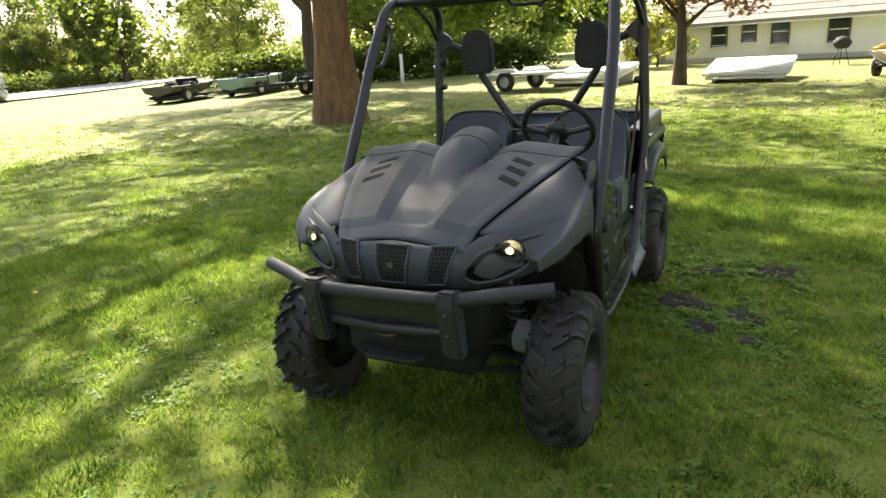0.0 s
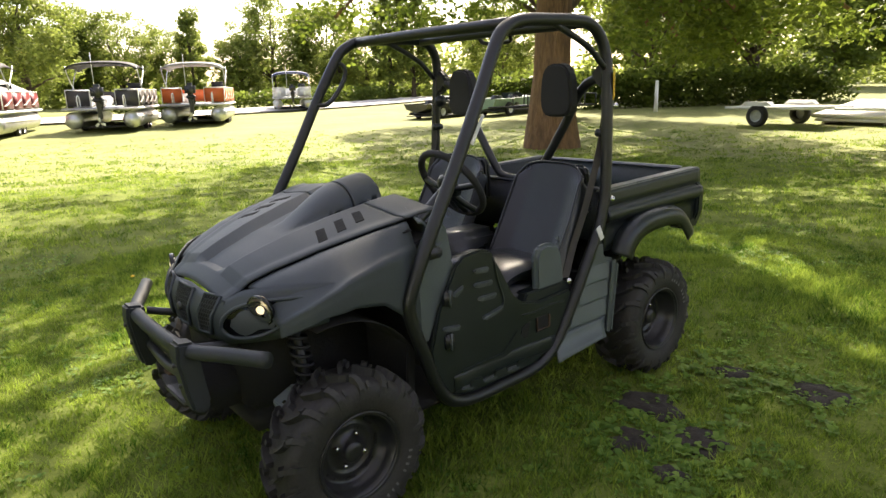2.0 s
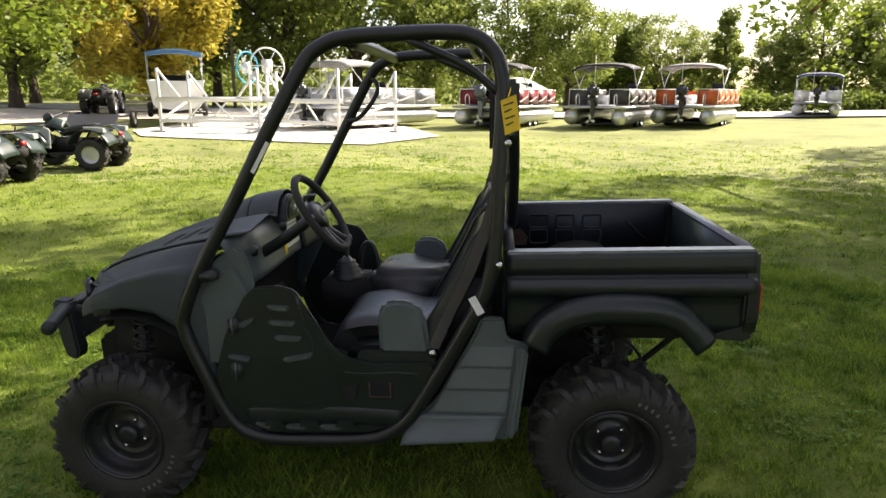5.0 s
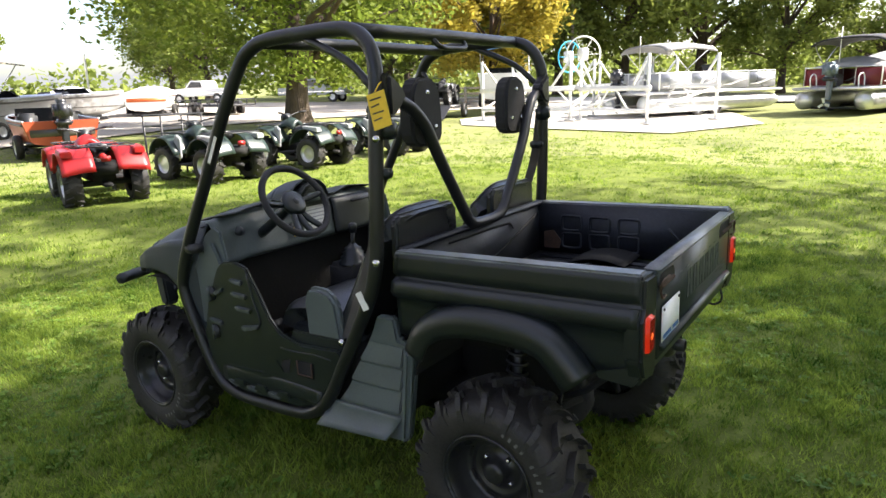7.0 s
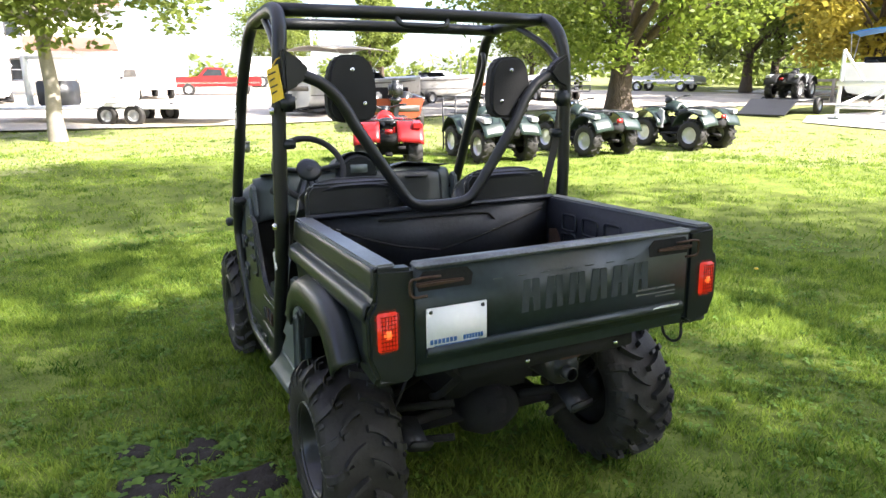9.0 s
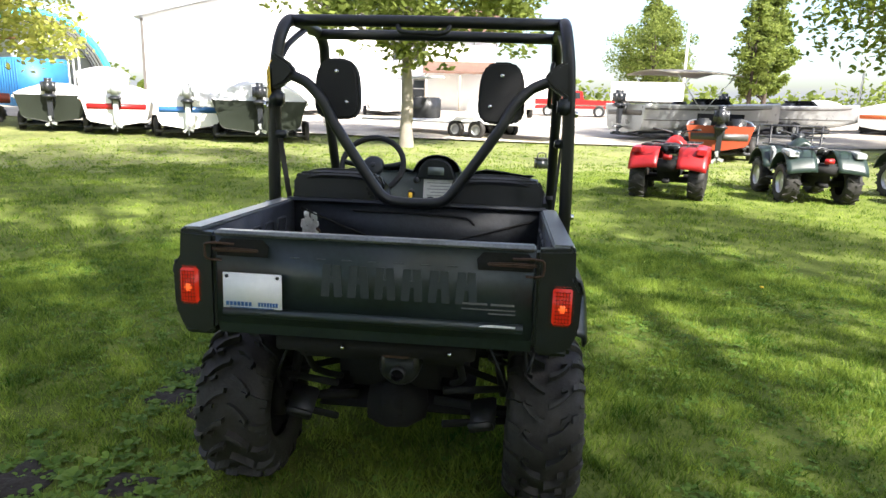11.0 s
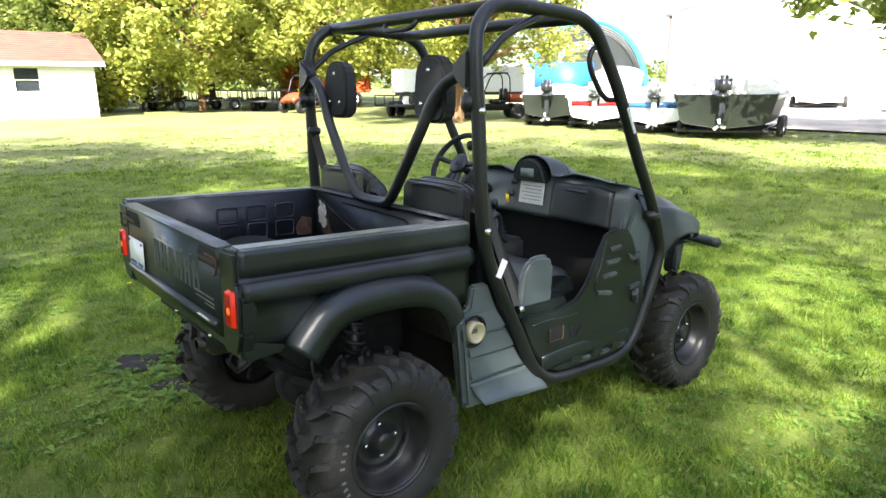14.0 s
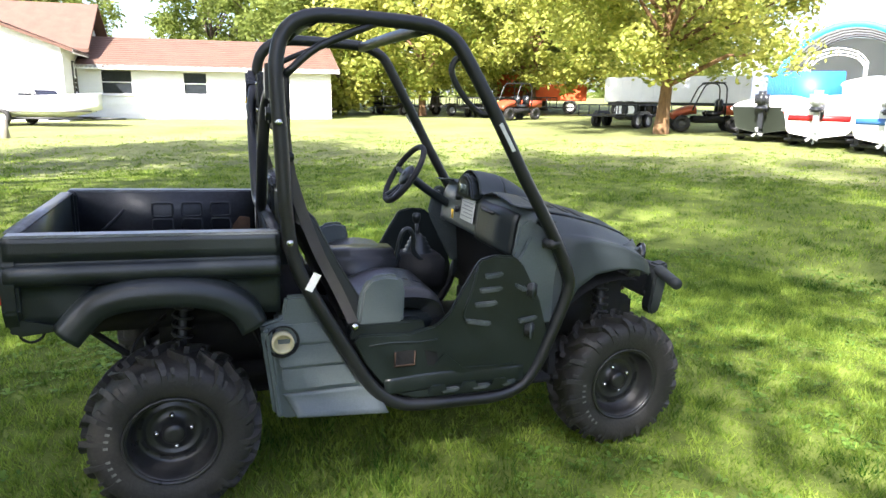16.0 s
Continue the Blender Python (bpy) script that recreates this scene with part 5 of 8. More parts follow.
    solid("tail_bulb", lathe([(0.0, -0.003), (0.011, -0.002), (0.016, 0.002)], 14, "x"), "tail_glow", tl, "glowing bulb behind the lens", pose(-1.4652, s * 0.572, 0.868))
    solid("lower_corner", slab([(-1.44, 0.78), (-1.452, 0.735), (-1.43, 0.705), (-1.30, 0.718), (-1.30, 0.75), (-1.40, 0.78)], s * 0.50, s * 0.604, "y", 0.012), "plastic", utv)


both(bed_side)
solid("bed_floor", box(BX1 + 0.01, BX0, -0.535, 0.535, BF - 0.02, BF, 0.004), "bed", utv, "scuffed dark bed floor")
for i in range(9):
    y = -0.44 + i * 0.11
    solid("floor_rib", box(BX1 + 0.06, BX0 - 0.06, y - 0.022, y + 0.022, BF - 0.002, BF + 0.010, 0.005), "bed", utv)
fw = solid("bed_front_wall", box(BX0 - 0.012, BX0 + 0.004, -0.545, 0.545, BF - 0.02, BT + 0.004, 0.004), "bed", utv, "blue-black bed front panel")
solid("front_wall_lip", box(BX0 - 0.030, BX0 + 0.012, -0.56, 0.56, BT - 0.006, BT + 0.010, 0.005), "bed", fw)
for pts in ([(0.50, 1.005), (0.22, 0.90), (0.0, 0.855)], [(-0.50, 0.99), (-0.20, 0.90), (0.0, 0.855)], [(0.27, 1.005), (-0.22, 0.995), (-0.26, 0.965)]):
    solid("pressed_line", tube([(BX0 - 0.014, y, z) for y, z in pts], 0.005, 6, 4), "inner", fw)
# near-white flecks scattered over one corner of the bed front panel
bm = bmesh.new()
for k in range(60):
    a, b = random.uniform(0, 1), random.uniform(0, 1)
    y, z = 0.490 - 0.065 * a, 0.870 + 0.115 * b
    w, hgt = random.uniform(0.008, 0.024), random.uniform(0.01, 0.035)
    if abs(a - 0.5) + abs(b - 0.5) > 0.75:
        continue
    bm.faces.new([bm.verts.new((BX0 - 0.0165, y + dy * w, z + dz * hgt)) for dy, dz in ((-0.5, -0.4), (0.5, -0.5), (0.6, 0.3), (0.1, 0.6), (-0.5, 0.4))])
solid("pale_patch", bm, "scuff", fw, "cluster of near-white flecks")
solid("rust_stain", slab([(0.36, 0.83), (0.47, 0.83), (0.485, 0.90), (0.42, 0.92), (0.40, 0.87)], BX0 - 0.0145, BX0 - 0.0125, "x"), "rust", fw, "brown rust stain")

# tailgate
gate = solid("tailgate", box(-1.455, -1.420, -0.487, 0.487, 0.755, 1.046, 0.006), "gate", utv, "worn dark green-black steel tailgate, closed")
solid("gate_top_lip", box(-1.462, -1.412, -0.487, 0.487, 1.034, 1.050, 0.005), "rail", gate)
solid("gate_lower_roll", tube([(-1.458, -0.46, 0.797), (-1.458, 0.46, 0.797)], 0.016, 10, 1), "gate", gate, "scuffed rolled lower edge")
solid("gate_apron", slab([(-1.452, 0.765), (-1.430, 0.765), (-1.420, 0.722), (-1.440, 0.722)], -0.487, 0.487, "y", 0.003), "gate", gate)
solid("gate_scrape", slab([(-0.33, 0.803), (-0.435, 0.803), (-0.440, 0.808), (-0.37, 0.810), (-0.34, 0.807)], -1.4765, -1.4735, "x"), "scuff", gate, "bare scraped metal")
# a thin worn crease, broken into dashes
for i in range(13):
    y = 0.235 - i * 0.040
    if i % 2 == 0:
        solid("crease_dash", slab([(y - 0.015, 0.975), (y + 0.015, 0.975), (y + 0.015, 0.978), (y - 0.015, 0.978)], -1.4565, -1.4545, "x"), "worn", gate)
# a row of six plain blocks pressed out of the steel
for i in range(6):
    y = 0.122 - i * 0.082
    for da, db in ((-0.033, -0.008), (0.008, 0.033)):
        lean_ = 0.006 if da < 0 else -0.006
        solid("pressed_block", slab([(y + da, 0.862), (y + db, 0.862), (y + db + lean_, 0.962), (y + da + lean_, 0.962)], -1.4566, -1.452, "x", 0.001), "hood", gate)
    solid("pressed_block", slab([(y - 0.012, 0.905), (y + 0.012, 0.905), (y + 0.012, 0.925), (y - 0.012, 0.925)], -1.4564, -1.452, "x", 0.001), "hood", gate)
for part_ in gate.children:
    if part_.name.startswith("pressed_block"):
        part_.data.shade_flat()
pl = solid("plate", box(-1.4640, -1.4600, 0.274, 0.462, 0.806, 0.923, 0.002), "plate", gate, "white dealer plate with a blue line of print")
for y0, y1 in ((0.452, 0.368), (0.350, 0.286)):
    for k in range(7):
        ya = y0 + (y1 - y0) * k / 7
        solid("print_bar", box(-1.4648, -1.4640, ya - abs(y1 - y0) / 7 * 0.78, ya, 0.8185, 0.8315), "ink_blue", pl)
solid("print_bar", box(-1.4648, -1.4640, 0.300, 0.440, 0.8115, 0.8140), "ink_blue", pl)
for y in (0.288, 0.448):
    solid("screw", lathe([(0.0, 0.004), (0.005, 0.003), (0.006, 0.0)], 8), "steel", pl, "", pose(-1.464, y, 0.911, 0, 0, 90))
for y0, y1 in ((-0.278, -0.352), (-0.362, -0.432)):
    solid("decal_bar", box(-1.4568, -1.4552, y1, y0, 0.864, 0.870), "mark", gate)
solid("decal_bar", box(-1.4568, -1.4552, -0.435, -0.275, 0.849, 0.853), "mark", gate)
solid("decal_bar", box(-1.4568, -1.4552, -0.435, -0.355, 0.837, 0.841), "mark", gate)


def gate_latch(s):
    y = s * 0.40
    # plate on the gate face: the shade inside the recess is its near-black
    solid("latch_recess_shade", slab([(y - 0.080, 0.972), (y + 0.080, 0.972), (y + 0.085, 1.005), (y + 0.065 , 1.026), (y - 0.065, 1.026), (y - 0.085, 1.005)], -1.457, -1.4545, "x", 0.001), "inner", gate)
    la = solid("gate_latch", slab([(y - s * 0.055, 0.988), (y + s * 0.085, 0.985), (y + s * 0.095, 0.998), (y + s * 0.03, 1.000), (y - s * 0.055, 0.997)], -1.470, -1.458, "x", 0.004), "rust", gate, "rusty tailgate latch")
    solid("latch_wire", tube([(-1.470, y + s * 0.02, 1.012), (-1.474, y + s * 0.105, 1.012), (-1.472, y + s * 0.112, 0.99), (-1.474, y + s * 0.105, 0.965), (-1.470, y + s * 0.06, 0.962)], 0.004, 6, 3), "rust", la)


both(gate_latch)
# small marks of the left post: the price tag
tag = thing("price_tag", pose(-0.515, 0.622, 1.610, 0, 0, 0), "yellow price tag hanging from the roll cage", "tag")
TAG = pose(0, 0.006, 0, 0, 0, 30)
solid("card", slab([(0.030, -0.012), (-0.030, 0.008), (-0.052, -0.108), (0.008, -0.128)], 0.010, 0.013, "y"), "yellow", tag, "bright yellow card", TAG)
for i in range(4):
    solid("writing_bar", slab([(0.020, -0.026), (-0.018 + 0.010 * (i % 2), -0.015), (-0.019 + 0.010 * (i % 2), -0.020), (0.019, -0.031)], 0.0135, 0.0145, "y"), "ink_black", tag, "", TAG @ Matrix.Translation((-0.004 * i, 0, -0.022 * i)))
solid("string", tube([(-0.005, 0.016, 0.0), (-0.012, 0.0, 0.025), (-0.010, -0.022, 0.035)], 0.0025, 6, 3), "yellow", tag)

# ---- trees ----
rng = np.random.default_rng(7)


def leaf_cloud(centres, spread, count, size, seed):
    """Many small pointed leaves round the given clump centres."""
    g = np.random.default_rng(seed)
    c = np.asarray(centres)
    pick = g.integers(0, len(c), count)
    off = g.normal(0, 1, (count, 3))
    off /= np.maximum(1e-6, np.linalg.norm(off, axis=1))[:, None]
    off *= (g.random(count) ** 0.5)[:, None] * spread * g.uniform(0.6, 1.25, len(c))[pick][:, None]
    off[:, 2] *= 0.85
    p = c[pick] + off
    a = g.normal(0, 1, (count, 3))
    a[:, 2] *= 0.6
    a /= np.linalg.norm(a, axis=1)[:, None]
    b = np.cross(a, g.normal(0, 1, (count, 3)))
    b /= np.linalg.norm(b, axis=1)[:, None]
    s = size * g.uniform(0.6, 1.3, count)[:, None]
    v = np.stack([p - a * s, p + b * s * 0.55, p + a * s, p - b * s * 0.55], 1).reshape(-1, 3)
    me = bpy.data.meshes.new("leaves")
    me.vertices.add(count * 4)
    me.vertices.foreach_set("co", v.astype(np.float32).ravel())
    me.loops.add(count * 4)
    me.loops.foreach_set("vertex_index", np.arange(count * 4, dtype=np.int32))
    me.polygons.add(count)
    me.polygons.foreach_set("loop_start", np.arange(0, count * 4, 4, dtype=np.int32))
    me.polygons.foreach_set("loop_total", np.full(count, 4, dtype=np.int32))
    me.update()
    me.validate()
    return me


def crown_points(n, rx, z0, z1, seed, cone=0.0):
    """Clump centres through a crown, more of them near its skin."""
    g = np.random.default_rng(seed)
    out = []
    while len(out) < n:
        d = g.normal(0, 1, 3)
        d /= np.linalg.norm(d)
        r = g.uniform(0.35, 1.0) ** 0.55
        z = (d[2] * r + 1) / 2
        w = 1.0 + 0.40 * (1 - z) ** 3 + 0.2 * z ** 3 if not cone else (1 - z) ** cone * 1.25 + 0.05
        lump = 0.85 + 0.3 * noise.noise(Vector((d[0] * 1.7 + seed, d[1] * 1.7, d[2] * 1.7)))
        out.append((d[0] * r * rx * w * lump, d[1] * r * rx * w * lump, z0 + (z1 - z0) * z))
    return out


def tree_kit(height_, rx, low, trunk_r, leaf, bark, count, size, seed, clumps=60, spread=None, cone=0.0, flare=1.5, fork=0.45, limbs=12):
    """Meshes for one tree: a trunk with limbs, and a crown of leaves."""
    g = random.Random(seed)
    pts = crown_points(clumps, rx, low, height_, seed, cone)
    spread = spread or rx * 0.34
    top = height_ * (0.8 if not cone else 0.95)
    line_, rad = [], []
    for i in range(12):
        t = i / 11
        line_.append(Vector((g.uniform(-1, 1) * 0.10 * t * rx * 0.5, g.uniform(-1, 1) * 0.10 * t * rx * 0.5, -0.15 + (top + 0.15) * t)))
        rad.append(trunk_r * (1 + (flare - 1) * math.exp(-t * top / 0.55)) * (1 - 0.85 * t))
    bm = bmesh.new()

    def limb(line, radii, sides):
        rows = []
        up = None
        for i, q in enumerate(line):
            d = (line[min(i + 1, len(line) - 1)] - line[max(i - 1, 0)]).normalized()
            if up is None:
                up = d.cross(Vector((0.3, 0.9, 0.2))).normalized()
            up = (up - d * up.dot(d)).normalized()
            side = d.cross(up)
            rows.append([bm.verts.new(q + (up * math.cos(2 * math.pi * k / sides) + side * math.sin(2 * math.pi * k / sides)) * radii[i] * (1 + 0.10 * noise.noise(Vector((k * 1.3, i * 0.9, seed))))) for k in range(sides)])
        for a, b in zip(rows, rows[1:]):
            for k in range(sides):
                f = bm.faces.new((a[k], a[(k + 1) % sides], b[(k + 1) % sides], b[k]))
                f.smooth = True
    limb(line_, rad, 18 if trunk_r > 0.3 else 10)
    for i in range(limbs):
        target = Vector(pts[g.randrange(len(pts))])
        z = max(low * 0.75, min(top * 0.85, target.z * fork + low * 0.25))
        t = min(0.95, (z + 0.15) / (top + 0.15))
        base = line_[int(t * 11)].lerp(line_[min(11, int(t * 11) + 1)], t * 11 % 1)
        mid = base.lerp(target, 0.5) + Vector((g.uniform(-1, 1), g.uniform(-1, 1), g.uniform(0, 1))) * rx * 0.08
        r0 = trunk_r * (1 - 0.8 * t) * 0.55
        limb([base, base.lerp(mid, 0.5), mid, mid.lerp(target, 0.5), target], [r0, r0 * 0.8, r0 * 0.6, r0 * 0.4, r0 * 0.15], 7)
    me = bpy.data.meshes.new("trunk")
    bm.to_mesh(me)
    bm.free()
    me.materials.append(M[bark])
    cr = leaf_cloud(pts, spread, count, size, seed)
    cr.materials.append(M[leaf])
    return me, cr


def plant(kit, x, y, turn, label, scale=1.0, group="", lift=0.0):
    t = thing("tree", stand(x, y, turn, lift) @ Matrix.Diagonal((scale, scale, scale, 1)), label, "tree", group)
    solid("trunk", kit[0], "", t)
    solid("crown", kit[1], "", t)
    return t


big = tree_kit(25.0, 9.0, 4.4, 0.47, "leaf", "bark", 60000, 0.118, 11, clumps=330, spread=1.15, flare=1.55, limbs=34)
maple = plant(big, -10.5, -8.2, 0, "old maple with a thick rugged trunk and spreading crown")
# low boughs that droop below the crown
for i, (dx, dy, dz) in enumerate(((-1.9, 2.4, 2.9), (-3.4, 3.5, 3.3), (-0.9, 3.2, 4.0), (-4.0, 0.8, 2.8), (1.7, -2.5, 3.6), (2.7, 0.6, 4.3), (-5.0, 4.6, 3.0), (3.4, -4.2, 3.2), (-2.6, 1.7, 2.5), (-1.0, 1.9, 2.7), (-3.0, 3.0, 2.3), (-4.6, 3.0, 2.6), (-1.6, 3.6, 2.9))):
    tip = Vector((dx, dy, dz))
    solid("bough", tube([(0, 0, 5.4), (dx * 0.4, dy * 0.4, 5.3), (dx * 0.8, dy * 0.8, dz + 0.9), tip], 0.045, 7, 4), "bark", maple)
    g_ = random.Random(40 + i)
    spots_ = [tip + Vector((g_.uniform(-1.1, 1.1), g_.uniform(-1.1, 1.1), g_.uniform(-0.5, 1.1))) for k in range(9)]
    solid("bough_leaves", leaf_cloud(spots_, 0.8, 1000, 0.085, 50 + i), "leaf", maple)
second = tree_kit(15, 6.5, 3.4, 0.30, "leaf", "bark_dark", 26000, 0.125, 12, clumps=130, spread=1.15, flare=1.4, fork=0.35, limbs=20)
plant(second, -20.6, -16.3, 70, "dark forked shade tree behind the old maple")
# out of view: placed only to cast the shade band across the lawn
plant(second, -9.8, 6.2, 10, "leafy tree out of view, added for its shade", 0.95)
oak = tree_kit(13, 6.4, 0.7, 0.42, "leaf", "bark_dark", 42000, 0.115, 13, clumps=220, spread=1.15, flare=1.5, limbs=26)
plant(oak, 16.3, -15.1, 0, "dark green oak with a thick trunk by the drive")
young = tree_kit(9.6, 4.9, 2.5, 0.18, "leaf_far", "wood", 21000, 0.12, 14, clumps=105, spread=1.0, flare=1.3, limbs=16)
plant(young, 15.6, 2.6, 0, "young pale-barked tree with light green leaves")
golden = tree_kit(12.0, 6.6, 2.1, 0.25, "leaf_gold", "bark", 62000, 0.115, 15, clumps=260, spread=1.05, flare=1.3, limbs=22)
golden_far = tree_kit(12.0, 6.9, 1.2, 0.25, "leaf_gold", "bark", 22000, 0.19, 25, clumps=200, spread=1.1, flare=1.3, limbs=16)
plant(golden, 15.2, 17.8, 30, "golden-green maple beginning to turn")
plant(golden_far, 11.2, 34.5, 200, "golden-green maple beginning to turn", 0.85)
plant(golden_far, 18.6, 35.0, 120, "golden-green maple beginning to turn", 0.9)
plant(golden_far, 24.5, 31.5, 300, "golden-green maple beginning to turn", 0.8)
russet = tree_kit(6.8, 2.9, 1.9, 0.20, "leaf_red", "bark_dark", 9000, 0.085, 16, clumps=60, spread=0.8, flare=1.3, limbs=18)
plant(russet, -18.8, -1.2, 0, "small half-bare tree with russet leaves")
plant(young, -18.6, 4.6, 90, "small yellow-green tree by the white house", 1.1)
amber = tree_kit(10.5, 4.4, 1.6, 0.24, "leaf_amber", "bark_dark", 14000, 0.19, 17, clumps=80, spread=1.15, limbs=14)
plant(amber, 17.5, -31.5, 40, "amber autumn tree beyond the boat lifts")
broad = tree_kit(13.5, 6.0, 1.6, 0.34, "leaf_far", "bark_dark", 14500, 0.185, 18, clumps=140, spread=1.2, limbs=14)
broad2 = tree_kit(12.0, 5.2, 2.2, 0.30, "leaf_far", "bark_dark", 14000, 0.18, 19, clumps=120, spread=1.15, limbs=14)
slim = tree_kit(13.5, 2.3, 1.2, 0.24, "leaf_far", "bark_dark", 7500, 0.22, 20, clumps=70, spread=0.9, limbs=10, cone=0.35)
conifer = tree_kit(11.0, 3.0, 0.4, 0.22, "leaf_dark", "bark_dark", 9000, 0.20, 21, clumps=120, spread=0.75, limbs=10, cone=0.9)
shrub = tree_kit(3.4, 1.9, 0.2, 0.06, "leaf_gold", "bark_dark", 2600, 0.16, 22, clumps=40, spread=0.6, limbs=10)
KINDS = {"b": (broad, "broad green tree at the edge of the park"), "d": (broad2, "dark green leafy tree at the edge of the park"), "s": (slim, "tall slim poplar in the distance"), "c": (conifer, "dark conifer beyond the lane"), "h": (shrub, "yellow-green shrub by the house"), "g": (golden, "golden-green maple beginning to turn")}
ROW = [
    ("d", -30.9, -50.6, 0.42), ("b", -34.7, -51.8, 0.5), ("s", -33.7, -46.6, 0.85), ("s", -36.0, -46.2, 0.8), ("d", -37.2, -37.4, 0.6), ("b", -27.6, -26.6, 0.5), ("d", -29.9, -17.8, 0.8), ("b", -33.1, -13.9, 0.85), ("c", -53.7, -17.6, 1.2), ("h", -29.0, -3.3, 0.85),
    ("b", -14.6, -58.5, 0.95), ("s", -19.2, -54.8, 1.0), ("d", -24.6, -57.2, 0.85), ("c", -49.5, -16.1, 1.2), ("c", -55.6, -12.9, 1.3), ("b", -37.2, -21.1, 0.9),
    ("b", 9.7, -46.7, 1.25), ("d", 4.4, -45.1, 1.25), ("b", -0.8, -46.1, 1.15), ("d", -5.5, -44.8, 1.1), ("c", -11.6, -57.8, 1.0), ("b", -19.3, -60.0, 0.8), ("b", -28.3, -58.3, 0.74), ("d", -32.9, -55.6, 0.78),
    ("d", 47.2, -34.5, 1.0), ("b", 27.5, -34.6, 0.95), ("b", 21.3, -38.7, 0.95), ("d", 15.0, -46.5, 1.15), ("d", 20.5, -47.0, 1.25), ("b", -11.0, -60.5, 1.0), ("b", 38, -40, 1.0), ("d", 33, -44, 1.1),
    ("s", 80.5, -16.6, 1.0), ("s", 73.3, -25.8, 0.95), ("s", 78, -29, 1.1), ("d", 55.8, -36.9, 0.9), ("b", 60, -42, 0.9), ("b", 74.0, -15.5, 0.8), ("s", 92, -34, 1.1),
    ("d", 4.6, 52.0, 1.05), ("b", 9.6, 47.0, 1.1), ("d", 0.0, 56.0, 1.0), ("b", 22, 46, 0.9), ("d", -9.8, 49.6, 0.78), ("d", -14, 52, 0.8), ("d", 28, 55, 0.8),
    ("h", 6.9, 36.5, 1.3), ("h", 9.0, 37.6, 1.2), ("b", 7.6, 41.5, 1.0), ("b", 14.5, 42.0, 0.95), ("d", 22.5, 41.0, 0.9),
]
for i, (k, x, y, sc) in enumerate(ROW):
    kit, lab = KINDS[k]
    bear = math.degrees(math.atan2(y - 2, x - 2)) % 360
    if 244 < bear < 278 and math.hypot(x, y) > 38:
        sc *= 0.62                                  # lower growth beyond the pontoon boats
    plant(kit, x, y, (i * 67) % 360, lab, sc, "trees round the park")

# a ragged belt of trees and scrub beyond the lane
cs = []
for k in range(700):
    a = radians(168 + 150 * k / 699) + rng.uniform(-0.01, 0.01)
    r = rng.uniform(60, 74)
    x, y = r * math.cos(a), r * math.sin(a)
    top = 3.2 + 4.5 * noise.noise(Vector((x * 0.11, y * 0.11, 2.0))) + rng.uniform(-0.5, 0.5)
    cs += [(x, y, height(x, y) + z) for z in np.arange(0.3, max(1.0, top), 1.1)]
tagged(solid("tree_belt", leaf_cloud(cs, 1.5, 42000, 0.30, 9), "leaf_far"), "ragged green belt of trees beyond the lane", "woods", kind="stuff")

# far woods along the horizon, and the clipped hedge
cs = []
for k in range(420):
    a = 2 * math.pi * k / 420 + rng.uniform(-0.01, 0.01)
    r = rng.uniform(150, 190)
    if -0.35 < a < 0.55 or a > 2 * math.pi - 0.35:
        top = rng.uniform(0.5, 4)
    else:
        top = rng.uniform(1, 6)
    for z in np.arange(0, top, 2.2):
        cs.append((r * math.cos(a), r * math.sin(a), height(r * math.cos(a), r * math.sin(a)) + z))
tagged(solid("far_woods", leaf_cloud(cs, 3.6, 26000, 0.9, 5), "leaf_far"), "hazy belt of distant woods on the horizon", "woods", kind="stuff")
cs = []
for k in range(110):
    t = k / 109
    x, y = -21.5 - 10.5 * t, -22.5 + 13 * t
    cs += [(x + rng.uniform(-0.6, 0.6), y + rng.uniform(-0.6, 0.6), height(x, y) + z) for z in (0.4, 0.9, 1.35)]
tagged(solid("hedge", leaf_cloud(cs, 0.75, 15000, 0.13, 6), "leaf_dark"), "dark clipped hedge behind the trees", "hedge", kind="stuff")
cs = []
for k in range(160):
    t = k / 159
    x, y = -8 - 42 * t, -41.5 - 12.5 * t * t
    cs += [(x, y, height(x, y) + z) for z in (0.3, 0.8)]
tagged(solid("lane_hedge", leaf_cloud(cs, 0.7, 9000, 0.16, 8), "leaf_dark"), "low dark hedge along the lane", "hedge", kind="stuff")

# ---- machines and boats on the grass ----


def small_wheel(parent, x, y, z, r, w, side, rim="alu", knobs=True):
    wh = new("wheel")
    wh.parent = parent
    wh.matrix_basis = pose(x, y, z, 0, 0, 0 if side > 0 else 180)
    h = w / 2
    solid("tyre", lathe([(r * 0.55, -h * 0.8), (r * 0.8, -h), (r * 0.93, -h * 0.85), (r, -h * 0.4), (r, h * 0.4), (r * 0.93, h * 0.85), (r * 0.8, h), (r * 0.55, h * 0.8)], 26), "rubber", wh)
    solid("rim", lathe([(r * 0.56, h * 0.82), (r * 0.53, h * 0.5), (r * 0.38, h * 0.35), (r * 0.2, h * 0.5), (0, h * 0.52)], 20), rim, wh)
    if knobs:
        bm = bmesh.new()
        for k in range(14):
            for s in (1, -1):
                a = 2 * math.pi * (k + 0.25 * s) / 14
                m = Matrix.Rotation(-a, 4, 'Y') @ Matrix.Translation((r * 0.99, s * h * 0.5, 0)) @ Matrix.Rotation(s * 0.5, 4, 'X') @ Matrix.Diagonal((r * 0.10, h * 0.9, r * 0.12, 1))
                bmesh.ops.create_cube(bm, size=1, matrix=m)
        solid("tread", bm, "rubber", wh)
    return wh


